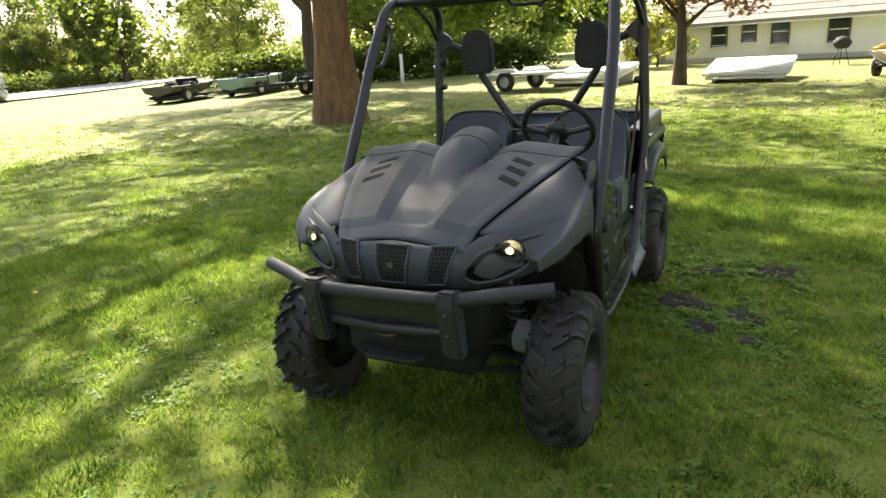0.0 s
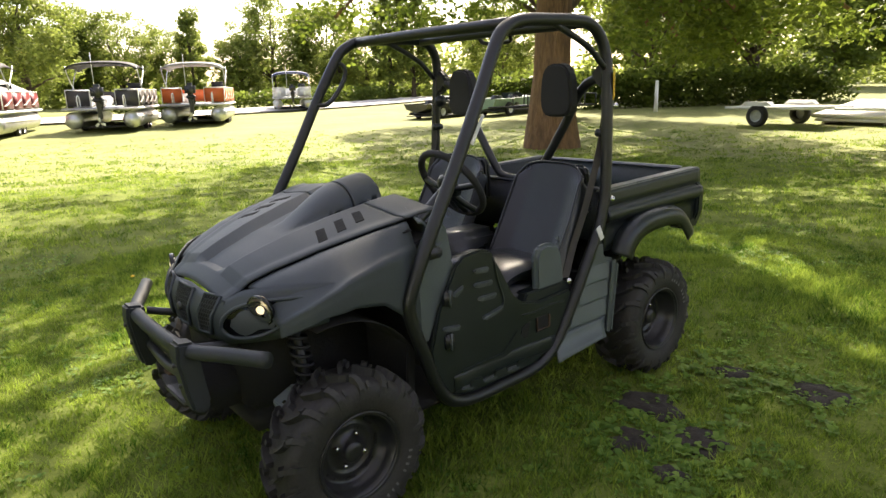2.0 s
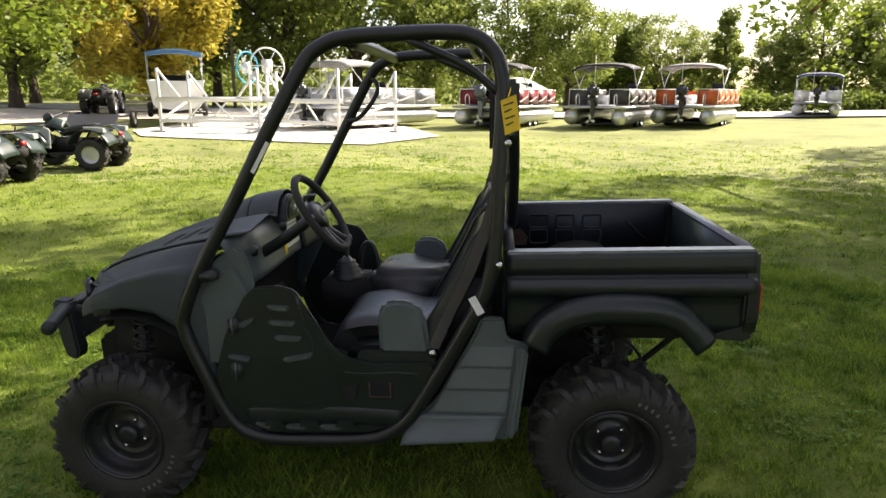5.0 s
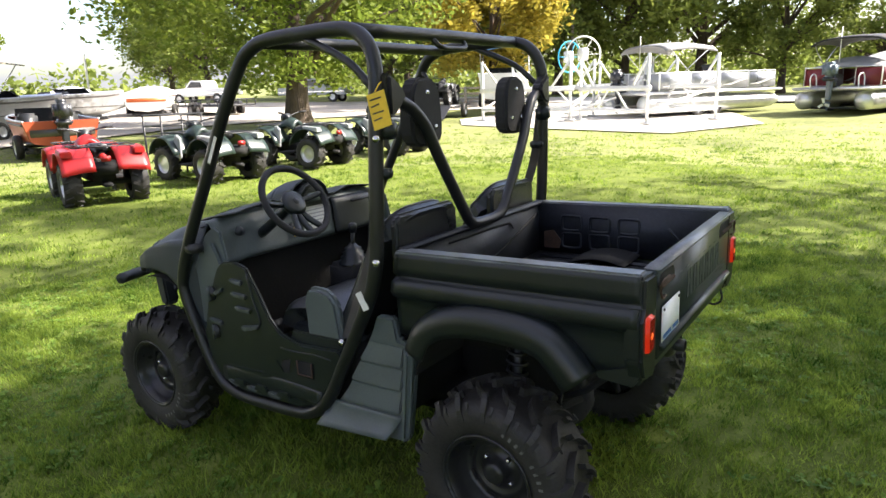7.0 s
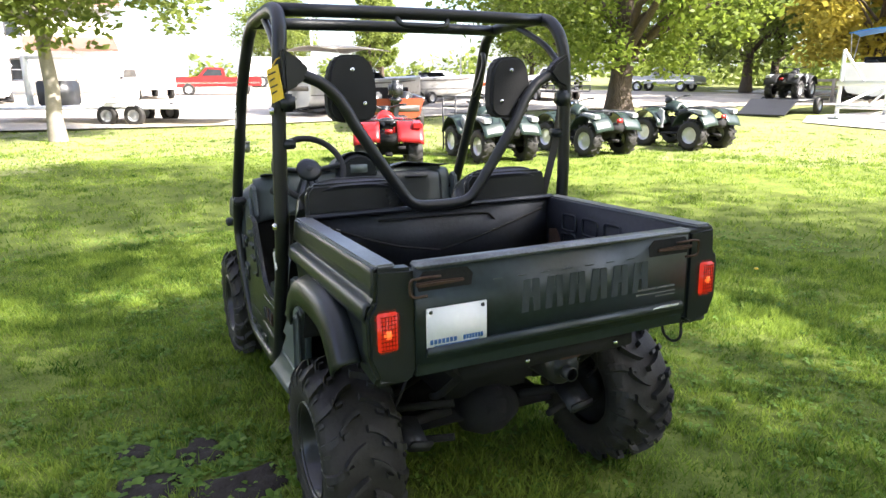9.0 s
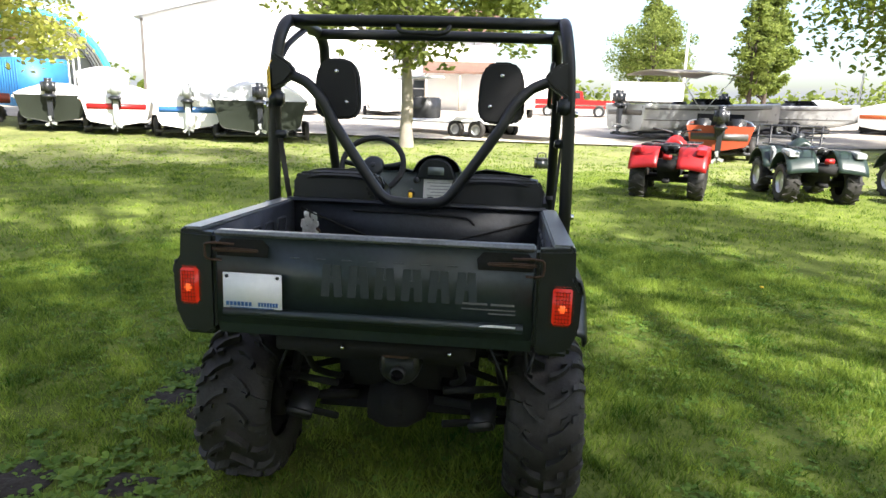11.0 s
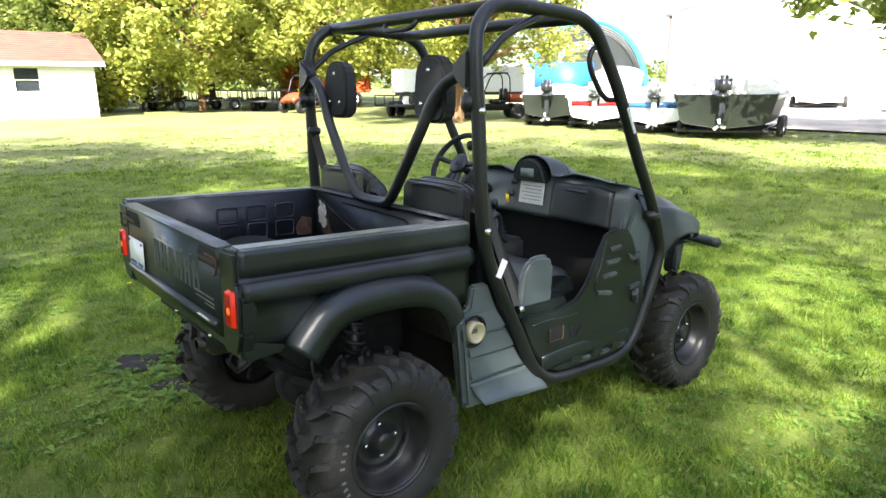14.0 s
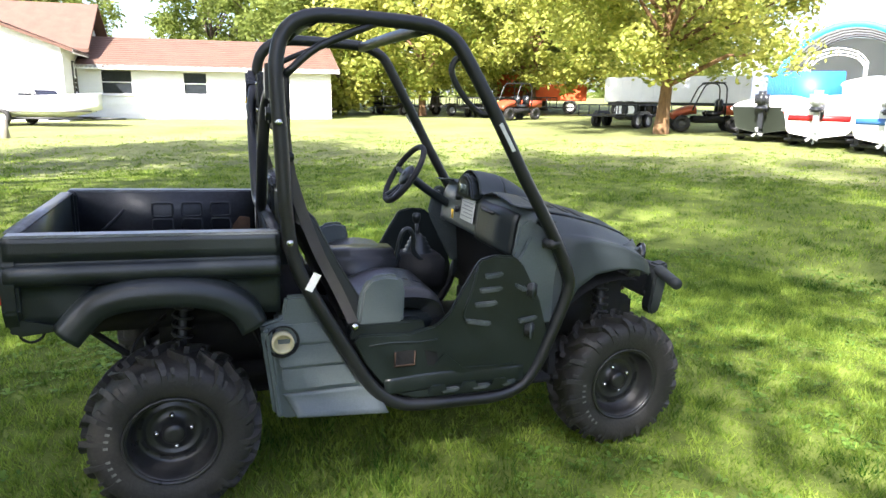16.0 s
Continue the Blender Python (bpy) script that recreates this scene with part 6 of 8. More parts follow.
def quad_bike(m, body, accent, label, group="four-wheelers on the grass"):
    """A four-wheeler; x ahead, its rear axle at the origin."""
    q = thing("quad_bike", m, label, "quad bike", group)
    for x, w in ((0.0, 0.26), (1.26, 0.21)):
        for s in (1, -1):
            small_wheel(q, x, s * 0.46, 0.315, 0.315, w, s)
    solid("frame", box(-0.15, 1.35, -0.16, 0.16, 0.30, 0.62, 0.05), "inner", q)
    solid("axle", tube([(0, -0.4, 0.32), (0, 0.4, 0.32)], 0.05, 10, 1), "inner", q)
    solid("front_axle", tube([(1.26, -0.4, 0.32), (1.26, 0.4, 0.32)], 0.035, 10, 1), "inner", q)

    def fend(x0, r, w0, w1):
        def f(u, v):
            a = radians(20 + 140 * u)
            return (x0 + r * math.cos(a), w0 + (w1 - w0) * v, 0.36 + r * 1.12 * math.sin(a) - 0.05 * v * v)
        return f
    for s in (1, -1):
        solid("rear_fender", sheet(fend(0.02, 0.43, s * 0.15, s * 0.60), span(0, 1, 14), span(0, 1, 6), 0.015 * s), body, q)
        solid("front_fender", sheet(fend(1.24, 0.43, s * 0.15, s * 0.58), span(0, 1, 14), span(0, 1, 6), 0.015 * s), body, q)
        solid("side_flash", slab([(0.82, 0.42), (0.98, 0.45), (1.00, 0.72), (0.92, 0.86), (0.80, 0.80)], s * 0.40, s * 0.46, "y", 0.015), accent, q)
        solid("rear_flash", slab([(-0.30, 0.74), (0.05, 0.80), (0.10, 0.86), (-0.30, 0.83)], s * 0.42, s * 0.575, "y", 0.012), accent, q)
        solid("footwell", box(0.40, 0.86, s * 0.20, s * 0.50, 0.30, 0.34, 0.01), "inner", q)
        solid("grip", tube([(0.86, s * 0.26, 1.10), (0.82, s * 0.40, 1.11)], 0.02, 8, 1), "pad", q)
        solid("brush_guard", tube([(1.52, s * 0.20, 0.42), (1.62, s * 0.22, 0.62), (1.58, s * 0.22, 0.84)], 0.016, 8, 3), "steel", q)
    solid("seat", sheet(lambda u, v: (0.02 + 0.72 * u, (v - 0.5) * 0.36, 0.80 + 0.10 * math.cos(2.2 * (u - 0.1)) - 0.10 * (2 * v - 1) ** 4 + 0.05 * u), span(0, 1, 10), span(0, 1, 8), 0.12), "vinyl", q, "black seat")
    solid("tank", sheet(lambda u, v: (0.68 + 0.42 * u, (v - 0.5) * 0.40, 0.93 + 0.08 * math.sin(math.pi * u) - 0.16 * (2 * v - 1) ** 2), span(0, 1, 8), span(0, 1, 8), 0.10), body, q)
    solid("handlebar", tube([(0.84, -0.36, 1.11), (0.90, -0.18, 1.08), (0.94, 0, 1.03), (0.90, 0.18, 1.08), (0.84, 0.36, 1.11)], 0.014, 8, 3), "steel", q)
    solid("headstock", box(0.92, 1.10, -0.10, 0.10, 0.92, 1.08, 0.03), "plastic", q)
    for x0, x1, z in ((-0.36, 0.16, 0.88), (1.02, 1.52, 0.87)):
        ra = new("rack")
        ra.parent = q
        solid("rack_rail", tube([(x0, -0.42, z), (x1, -0.42, z), (x1, 0.42, z), (x0, 0.42, z)], 0.013, 8, 1, True), "steel", ra)
        for k in range(5):
            solid("rack_bar", tube([(x0, -0.28 + 0.14 * k, z), (x1, -0.28 + 0.14 * k, z)], 0.010, 6, 1), "steel", ra)
    solid("tail_lamp", box(-0.40, -0.36, -0.07, 0.07, 0.66, 0.74, 0.01), "red", q, "red tail lamp")
    solid("rear_carrier", box(-0.36, -0.10, -0.20, 0.20, 0.46, 0.66, 0.04), "inner", q)
    solid("hitch", box(-0.34, -0.10, -0.06, 0.06, 0.28, 0.34, 0.01), "inner", q)
    return q


quad_bike(stand(7.95, -3.0, -18), "red", "red", "red quad bike with black racks parked on grass")
quad_bike(stand(7.95, -5.35, -2), "atv_green", "atv_silver", "dark green and silver quad bike parked on grass")
quad_bike(stand(7.75, -7.6, 4), "atv_green", "atv_silver", "dark green and silver quad bike parked on grass")
quad_bike(stand(7.5, -10.1, 6), "atv_green", "atv_silver", "dark green and silver quad bike parked on grass")
quad_bike(stand(13.9, -20.6, -72, 0.55), "canvas_black", "atv_silver", "dark quad bike up on a small trailer")
ram = thing("ramp_trailer", stand(13.9, -20.6, -72), "low black trailer with a folded loading ramp", "trailer")
solid("deck", box(-0.8, 2.3, -0.85, 0.85, 0.46, 0.54, 0.02), "steel", ram)
solid("ramp", slab([(-0.8, 0.5), (-1.9, 0.02), (-1.9, 0.06), (-0.8, 0.56)], -0.8, 0.8, "y"), "steel", ram)
for s in (1, -1):
    small_wheel(ram, 0.8, s * 0.95, 0.30, 0.30, 0.18, s, "alu", False)
# rider rack with leaning bicycle-like frames near the second quad
rk = thing("cargo_rack", stand(9.6, -5.6, 0), "black tubular cargo rack standing on the grass", "rack")
for y in (-0.45, 0.0, 0.45):
    solid("upright", tube([(0, y, 0), (0, y, 1.15)], 0.02, 8, 1), "steel", rk)
for z in (0.75, 0.95, 1.15):
    solid("rail", tube([(0, -0.5, z), (0, 0.5, z)], 0.016, 8, 1), "steel", rk)
    solid("rail", tube([(0, -0.5, z), (0.5, -0.5, z), (0.5, 0.5, z), (0, 0.5, z)], 0.016, 8, 1), "steel", rk)
for y in (-0.5, 0.5):
    solid("upright", tube([(0.5, y, 0), (0.5, y, 1.15)], 0.02, 8, 1), "steel", rk)

# a small black thing left on the grass
bx = thing("battery_box", stand(11.6, -1.08, 30), "small black battery box with a carrying handle", "box")
solid("body", box(-0.11, 0.11, -0.13, 0.13, 0.0, 0.20, 0.02), "plastic", bx)
solid("lid", box(-0.12, 0.12, -0.14, 0.14, 0.20, 0.235, 0.012), "steel", bx)
solid("handle", tube([(0, -0.11, 0.22), (0, -0.09, 0.33), (0, 0.09, 0.33), (0, 0.11, 0.22)], 0.012, 8, 3), "plastic", bx)


def outboard(parent, x, y, z, cowl, scale=1.0, tilt_=0):
    o = new("outboard_motor")
    o.parent = parent
    o.matrix_basis = pose(x, y, z, 0, tilt_, 0) @ Matrix.Diagonal((scale, scale, scale, 1))
    solid("cowl", box(-0.44, 0.00, -0.19, 0.19, 0.12, 0.60, 0.10, 4), cowl, o, "smooth rounded engine cowl")
    solid("cowl_pan", box(-0.40, -0.02, -0.165, 0.165, 0.02, 0.15, 0.04, 2), "outboard_black", o)
    solid("clamp", box(-0.06, 0.10, -0.12, 0.12, -0.18, 0.10, 0.02), "steel", o)
    solid("midsection", slab([(-0.26, 0.05), (-0.06, 0.05), (-0.10, -0.55), (-0.24, -0.55)], -0.07, 0.07, "y", 0.02), cowl, o)
    solid("gearcase", lathe([(0, -0.26), (0.05, -0.18), (0.06, 0.10), (0.02, 0.2), (0, 0.2)], 14, "x"), cowl, o, "", pose(-0.18, 0, -0.66))
    solid("skeg", slab([(-0.22, -0.68), (-0.10, -0.68), (-0.16, -0.86), (-0.24, -0.86)], -0.012, 0.012, "y"), cowl, o)
    for k in range(3):
        solid("propeller_blade", slab([(-0.03, 0.03), (0.03, 0.03), (0.07, 0.16), (-0.02, 0.18)], -0.005, 0.005, "x"), "alu", o, "", pose(-0.42, 0, -0.66, 120 * k, 0, 20))
    return o


def trailer_under(parent, length, width, z, wheel_x, tandem=False, paint="steel"):
    tr = new("trailer")
    tr.parent = parent
    for s in (1, -1):
        solid("frame_rail", box(0.2, length, s * width * 0.36 - 0.04, s * width * 0.36 + 0.04, z - 0.08, z, 0.01), paint, tr)
        for dx in ((0, 0.8) if tandem else (0,)):
            small_wheel(tr, wheel_x + dx, s * width * 0.48, 0.30, 0.30, 0.18, s, "alu", False)
    for x in (0.3, wheel_x, length * 0.7):
        solid("cross_member", box(x - 0.04, x + 0.04, -width * 0.46, width * 0.46, z - 0.12, z - 0.04, 0.01), paint, tr)
    solid("tongue", box(length, length + 1.3, -0.05, 0.05, z - 0.09, z - 0.01, 0.01), paint, tr)
    return tr


def pontoon_boat(m, panel, top, label, motor="outboard", cover=False, group="pontoon boats on the lawn"):
    """x towards the bow, from the stern; on a low trailer."""
    b = thing("pontoon_boat", m, label, "pontoon boat", group)
    for s in (1, -1):
        solid("float", lathe([(0.0, -0.05), (0.20, -0.04), (0.30, 0.06), (0.305, 0.3), (0.305, 5.6), (0.26, 6.1), (0.12, 6.5), (0.0, 6.6)], 22, "x"), "alu", b, "dented silver aluminium float", pose(0, s * 0.95, 0.47))
        solid("float_stripe", box(0.4, 5.6, s * 1.245, s * 1.258, 0.50, 0.58, 0.004), "white", b)
    solid("deck", box(-0.15, 6.4, -1.25, 1.25, 0.80, 0.90, 0.02), "alu", b)
    solid("deck_edge", box(-0.17, 6.42, -1.275, 1.275, 0.82, 0.88, 0.02), "offwhite", b)
    rails = ((0.55, 6.1, -1.2, -1.2), (0.55, 6.1, 1.2, 1.2))
    for x0, x1, y0, y1 in rails:
        for k in range(4):
            a, c = x0 + (x1 - x0) * k / 4, x0 + (x1 - x0) * (k + 1) / 4 - 0.05
            fe = solid("fence_panel", box(a, c, y0 - 0.015, y0 + 0.015, 0.95, 1.50, 0.01), panel, b)
            solid("panel_flash", slab([(a + 0.05, 1.06), (a + 0.5, 1.12), (c - 0.05, 1.30), (c - 0.05, 1.25), (a + 0.5, 1.06)], y0 - 0.022, y0 + 0.022, "y"), "white", fe)
            solid("fence_rail", tube([(a, y0, 0.92), (a, y0, 1.54), (c, y0, 1.54), (c, y0, 0.92)], 0.02, 8, 1), "white", b)
    for y0, y1 in ((-1.2, -0.42), (0.42, 1.2)):
        solid("stern_panel", box(0.53, 0.57, y0, y1, 0.95, 1.50, 0.012), panel, b)
        solid("stern_rail", tube([(0.52, y0, 0.92), (0.52, y0, 1.54), (0.52, y1, 1.54), (0.52, y1, 0.92)], 0.02, 8, 1), "white", b)
    solid("bow_panel", box(6.05, 6.09, -1.18, 1.18, 0.95, 1.50, 0.012), panel, b)
    for s in (1, -1):
        solid("lounge", box(0.65, 2.0, s * 0.55, s * 1.12, 0.90, 1.32, 0.08, 3), "white", b, "pale vinyl lounge")
        solid("bow_lounge", box(4.2, 6.0, s * 0.55, s * 1.12, 0.90, 1.32, 0.08, 3), "white", b)
        solid("boarding_rail", tube([(0.05, s * 0.75, 0.90), (0.0, s * 0.75, 1.25), (0.35, s * 0.75, 1.30), (0.45, s * 0.75, 0.90)], 0.02, 8, 3), "white", b)
        solid("canopy_leg", tube([(1.6, s * 1.18, 1.52), (2.3, s * 1.2, 2.05), (2.85, s * 1.18, 2.42)], 0.018, 8, 2), "alu", b)
        solid("canopy_leg", tube([(1.9, s * 1.18, 1.52), (1.2, s * 1.2, 2.1), (0.95, s * 1.18, 2.38)], 0.018, 8, 2), "alu", b)
    solid("console", box(2.6, 3.2, -1.05, -0.45, 0.90, 1.55, 0.06), "white", b)
    solid("console_screen", slab([(3.15, 1.55), (3.05, 1.80), (3.08, 1.80), (3.18, 1.55)], -1.0, -0.5, "y"), "pane", b)
    solid("canopy", sheet(lambda u, v: (0.75 + 2.35 * u, -1.22 + 2.44 * v, 2.36 + 0.10 * math.sin(math.pi * u) + 0.14 * math.sin(math.pi * v) ** 0.5 - 0.10 * (2 * v - 1) ** 6), span(0, 1, 10), span(0, 1, 14), 0.05), top, b, "fabric canopy on a folding frame")
    solid("stern_light_pole", tube([(0.9, 0.3, 1.5), (0.9, 0.3, 2.85)], 0.015, 6, 1), "white", b)
    if cover:
        solid("mooring_cover", sheet(lambda u, v: (0.6 + 5.4 * u, -1.22 + 2.44 * v, 1.54 + 0.55 * math.sin(math.pi * v) * (0.7 + 0.3 * math.cos(6.3 * u * 1.5)) * min(1, 6 * u, 6 * (1 - u))), span(0, 1, 16), span(0, 1, 10), 0.02), cover, b, "grey mooring cover over the deck")
    outboard(b, -0.10, 0, 1.08, motor, 1.05)
    trailer_under(b, 5.8, 2.3, 0.30, 2.4, True)
    return b


pontoon_boat(stand(0.0, -24.3, -110) @ Matrix.Diagonal((1.04, 1.04, 1.04, 1)), "maroon", "canvas_black", "maroon pontoon boat under a grey cover with black canopy", "outboard", "canvas_grey")
pontoon_boat(stand(-4.5, -24.8, -114) @ Matrix.Diagonal((1.04, 1.04, 1.04, 1)), "charcoal", "canvas_black", "charcoal pontoon boat with black canopy", "outboard_black")
pontoon_boat(stand(-8.2, -25.6, -117) @ Matrix.Diagonal((1.04, 1.04, 1.04, 1)), "orange", "canvas_grey", "white pontoon boat with orange panels and grey canopy", "outboard_black")
pontoon_boat(stand(-17.6, -34.6, -116) @ Matrix.Diagonal((0.93, 0.93, 0.93, 1)), "white", "navy", "white pontoon boat with dark blue canopy", "outboard_black")
pontoon_boat(stand(6.6, -22.3, -122) @ Matrix.Diagonal((1.04, 1.04, 1.04, 1)), "hull_grey", "canvas_grey", "silver pontoon boat with raised grey canopy", "outboard_black")


def boat_lift(m, wheel, label):
    """White frame that raises a boat out of the water."""
    f = thing("boat_lift", m, label, "boat lift", "boat lifts on the pad")
    L, W = 3.4, 3.0
    for x in (0, L):
        for y in (0, W):
            solid("post", tube([(x, y, 0.0), (x, y, 2.15)], 0.055, 8, 1), "white", f)
            solid("foot", box(x - 0.18, x + 0.18, y - 0.18, y + 0.18, 0, 0.04, 0.01), "alu", f)
    for y in (0, W):
        solid("low_beam", box(0, L, y - 0.05, y + 0.05, 0.32, 0.44, 0.01), "white", f)
        solid("side_beam", box(-0.1, L + 0.1, y - 0.06, y + 0.06, 1.02, 1.18, 0.01), "white", f)
        solid("brace", tube([(0.05, y, 2.05), (0.75, y, 1.1)], 0.045, 8, 1), "white", f)
        solid("brace", tube([(L - 0.05, y, 2.05), (L - 0.75, y, 1.1)], 0.045, 8, 1), "white", f)
        solid("brace", tube([(0.9, y, 0.4), (1.5, y, 1.05)], 0.035, 8, 1), "white", f)
        solid("brace", tube([(2.5, y, 0.4), (1.9, y, 1.05)], 0.035, 8, 1), "white", f)
    for x in (0, L):
        solid("cross_beam", box(x - 0.05, x + 0.05, 0, W, 0.30, 0.42, 0.01), "white", f)
        solid("cross_brace", tube([(x, 0, 0.4), (x, W, 1.05)], 0.04, 8, 1), "white", f)
    if wheel:
        w = new("winch_wheel")
        w.parent = f
        w.matrix_basis = pose(-0.15, 0.2, 2.3, 0, 0, 70)
        ring_ = [(0.62 * math.cos(a), 0, 0.62 * math.sin(a)) for a in span(0, 2 * math.pi, 28)[:-1]]
        solid("wheel_rim", tube(ring_, 0.030, 8, 1, True), wheel, w)
        for k in range(6):
            a = math.pi * k / 3
            solid("wheel_spoke", tube([(0, 0, 0), (0.6 * math.cos(a), 0, 0.6 * math.sin(a))], 0.014, 6, 1), wheel, w)
        solid("winch_box", box(-0.16, 0.16, -0.1, 0.2, -0.22, 0.22, 0.03), "white", w)
    return f


boat_lift(stand(11.1, -19.6, 186, 0.04), "", "white aluminium boat lift standing on the pad")
boat_lift(stand(7.6, -20.6, 150, 0.04), "white", "white aluminium boat lift with a winch wheel")
boat_lift(stand(9.4, -23.8, 178, 0.04), "turquoise", "white boat lift with a blue winch wheel")


def runabout(m, hull, deck, label, length=5.2, beam=2.0, motor="outboard_black", cover="", canopy="", stripe="", free=0.95, group="", peak=0.42):
    """A trailered open boat; x towards the bow, from the transom."""
    b = thing("motor_boat", m, label, "boat", group)

    def skin(u, v):
        x = length * u
        w = beam / 2 * (1 - max(0, (u - 0.45) / 0.55) ** 2.2) * (0.93 + 0.07 * u)
        a = v * 2 - 1
        k = abs(a)
        y = math.copysign(w * ramp(k, [(0, 0), (0.42, 0.84), (1, 1)]), a)
        keel = 0.30 + 0.35 * max(0, (u - 0.6) / 0.4) ** 2
        z = keel + (0.38 + free + 0.16 * u * u - keel) * max(0, (k - 0.42) / 0.58) ** 0.85 + 0.14 * min(1, k / 0.42)
        return (x, y, z)
    solid("hull", sheet(skin, span(0, 1, 22), span(0, 1, 26), 0.02), hull, b)
    solid("transom", slab([(skin(0, v)[1], skin(0, v)[2]) for v in span(0, 1, 26)], 0.0, 0.05, "x"), hull, b)
    rim_l = [skin(u, 0) for u in span(0, 1, 12)]
    rim_r = [skin(u, 1) for u in span(0, 1, 12)]
    solid("gunwale", tube(rim_l, 0.03, 8, 2), deck, b)
    solid("gunwale", tube(rim_r, 0.03, 8, 2), deck, b)
    top = 0.38 + free
    if stripe:
        for v in (0.045, 0.955):
            pts = [Vector(skin(u, v)) for u in span(0.0, 0.85, 10)]
            solid("stripe", tube([p + Vector((0, 0.012 if v > 0.5 else -0.012, -0.02)) for p in pts], 0.035, 6, 1), stripe, b)
        solid("transom_stripe", box(-0.012, 0.02, -beam * 0.40, beam * 0.40, top - 0.22, top - 0.05, 0.01), stripe, b)
    if cover:
        solid("cover", sheet(lambda u, v: (length * (0.02 + 0.96 * u), skin(u, 0)[1] * (1 - 2 * v) * 1.03, skin(u, 0)[2] + 0.03 + peak * math.sin(math.pi * v) ** 0.7 * (0.55 + 0.45 * math.sin(3.1 * u)) * (1 - u) ** 0.4), span(0, 1, 16), span(0, 1, 12), 0.015), cover, b, "taut weathered boat cover")
        stern = [(skin(0, 0)[1] * (1 - 2 * v) * 1.03, skin(0, 0)[2] + 0.03 + peak * math.sin(math.pi * v) ** 0.7 * 0.55) for v in span(0, 1, 12)]
        solid("cover_end", slab(stern + [(stern[-1][0], stern[-1][1] - 0.16), (stern[0][0], stern[0][1] - 0.16)], length * 0.02 - 0.03, length * 0.02 + 0.005, "x"), cover, b)
        solid("cover_skirt", tube([(p[0], p[1] * 1.03, p[2] - 0.06) for p in rim_l], 0.045, 8, 1), cover, b)
        solid("cover_skirt", tube([(p[0], p[1] * 1.03, p[2] - 0.06) for p in rim_r], 0.045, 8, 1), cover, b)
    else:
        solid("inner_floor", sheet(lambda u, v: (length * 0.9 * u + 0.05, skin(u * 0.9, 0)[1] * 0.92 * (1 - 2 * v), top - 0.35), span(0, 1, 10), span(0, 1, 3), 0.03), "charcoal", b)
        solid("bow_deck", sheet(lambda u, v: (length * (0.68 + 0.31 * u), skin(0.68 + 0.31 * u, 0)[1] * (1 - 2 * v), skin(0.68 + 0.31 * u, 0)[2] + 0.02), span(0, 1, 8), span(0, 1, 4), 0.02), deck, b)
        for s in (1, -1):
            solid("boat_seat", box(length * 0.35, length * 0.35 + 0.45, s * 0.45 - 0.22, s * 0.45 + 0.22, top - 0.30, top + 0.30, 0.06), "vinyl", b)
        solid("windscreen", slab([(length * 0.58, top), (length * 0.50, top + 0.42), (length * 0.515, top + 0.42), (length * 0.60, top)], -beam * 0.36, beam * 0.36, "y"), "pane", b)
    if canopy:
        for s in (1, -1):
            for x0, x1 in ((0.32, 0.16), (0.34, 0.52)):
                solid("canopy_leg", tube([(length * x0, s * beam * 0.48, top), (length * x1, s * beam * 0.47, top + 1.25)], 0.016, 6, 1), "alu", b)
        solid("canopy", sheet(lambda u, v: (length * (0.12 + 0.44 * u), beam * 0.5 * (2 * v - 1), top + 1.22 + 0.14 * math.sin(math.pi * v) + 0.06 * math.sin(math.pi * u)), span(0, 1, 8), span(0, 1, 10), 0.04), canopy, b, "stretched fabric canopy")
    if motor:
        outboard(b, -0.05, 0, top + 0.02, motor, 1.0)
    trailer_under(b, length * 0.9, beam, 0.30, length * 0.25, length > 5.5)
    return b


ROWG = "covered boats along the lawn edge"
runabout(stand(15.6, 13.4, 30), "hull_green", "charcoal", "dark green fishing boat under a white cover on its trailer", 5.0, 2.0, "outboard_black", "canvas_white", group=ROWG, free=0.58)
runabout(stand(15.4, 11.2, 27), "white", "white", "white boat with a red stripe under a white cover", 5.2, 2.0, "atv_silver", "canvas_white", "", "red", 0.60, ROWG)
runabout(stand(15.2, 8.9, 24), "white", "white", "white boat with a blue stripe under a white cover", 5.2, 2.0, "atv_silver", "canvas_white", "", "hull_blue", 0.60, ROWG)
runabout(stand(14.8, 6.6, 20), "hull_green", "charcoal", "dark green boat under a grey-white cover on its trailer", 5.8, 2.7, "outboard_black", "canvas_white", group=ROWG, free=0.66, peak=0.75)
runabout(stand(21.0, -4.3, -62), "hull_grey", "alu", "long silver boat with tan canopy on a tandem trailer", 7.4, 2.4, "outboard_black", "", "canvas_tan", "charcoal", 0.75)
runabout(stand(26.5, -9.5, -70), "hull_grey", "alu", "silver boat parked on the gravel", 6.8, 2.3, "outboard_black", "", "", "charcoal", 0.7)
runabout(stand(14.2, -5.6, -16), "hull_red", "alu", "orange-red fishing boat with black outboard", 4.2, 1.7, "outboard_black", "", "", "charcoal", 0.40)
runabout(stand(28.0, -16.5, -40), "white", "white", "white runabout on a yellow trailer", 5.6, 2.2, "", "canvas_white", "", "orange", 0.6)
runabout(stand(36.0, -17.0, -30), "white", "white", "white runabout on a yellow trailer", 5.6, 2.2, "", "canvas_white", "", "orange", 0.6)
runabout(stand(11.9, -22.6, -64, 0.35), "white", "white", "white cabin boat raised in a lift with blue canopy", 6.0, 2.2, "", "", "canvas_blue", "", 0.9)
runabout(stand(-15.8, -20.3, 191), "hull_camo", "hull_camo", "camouflage-painted jon boat on a light trailer", 3.9, 1.4, "", "", "", "", 0.12, "small boats on trailers")
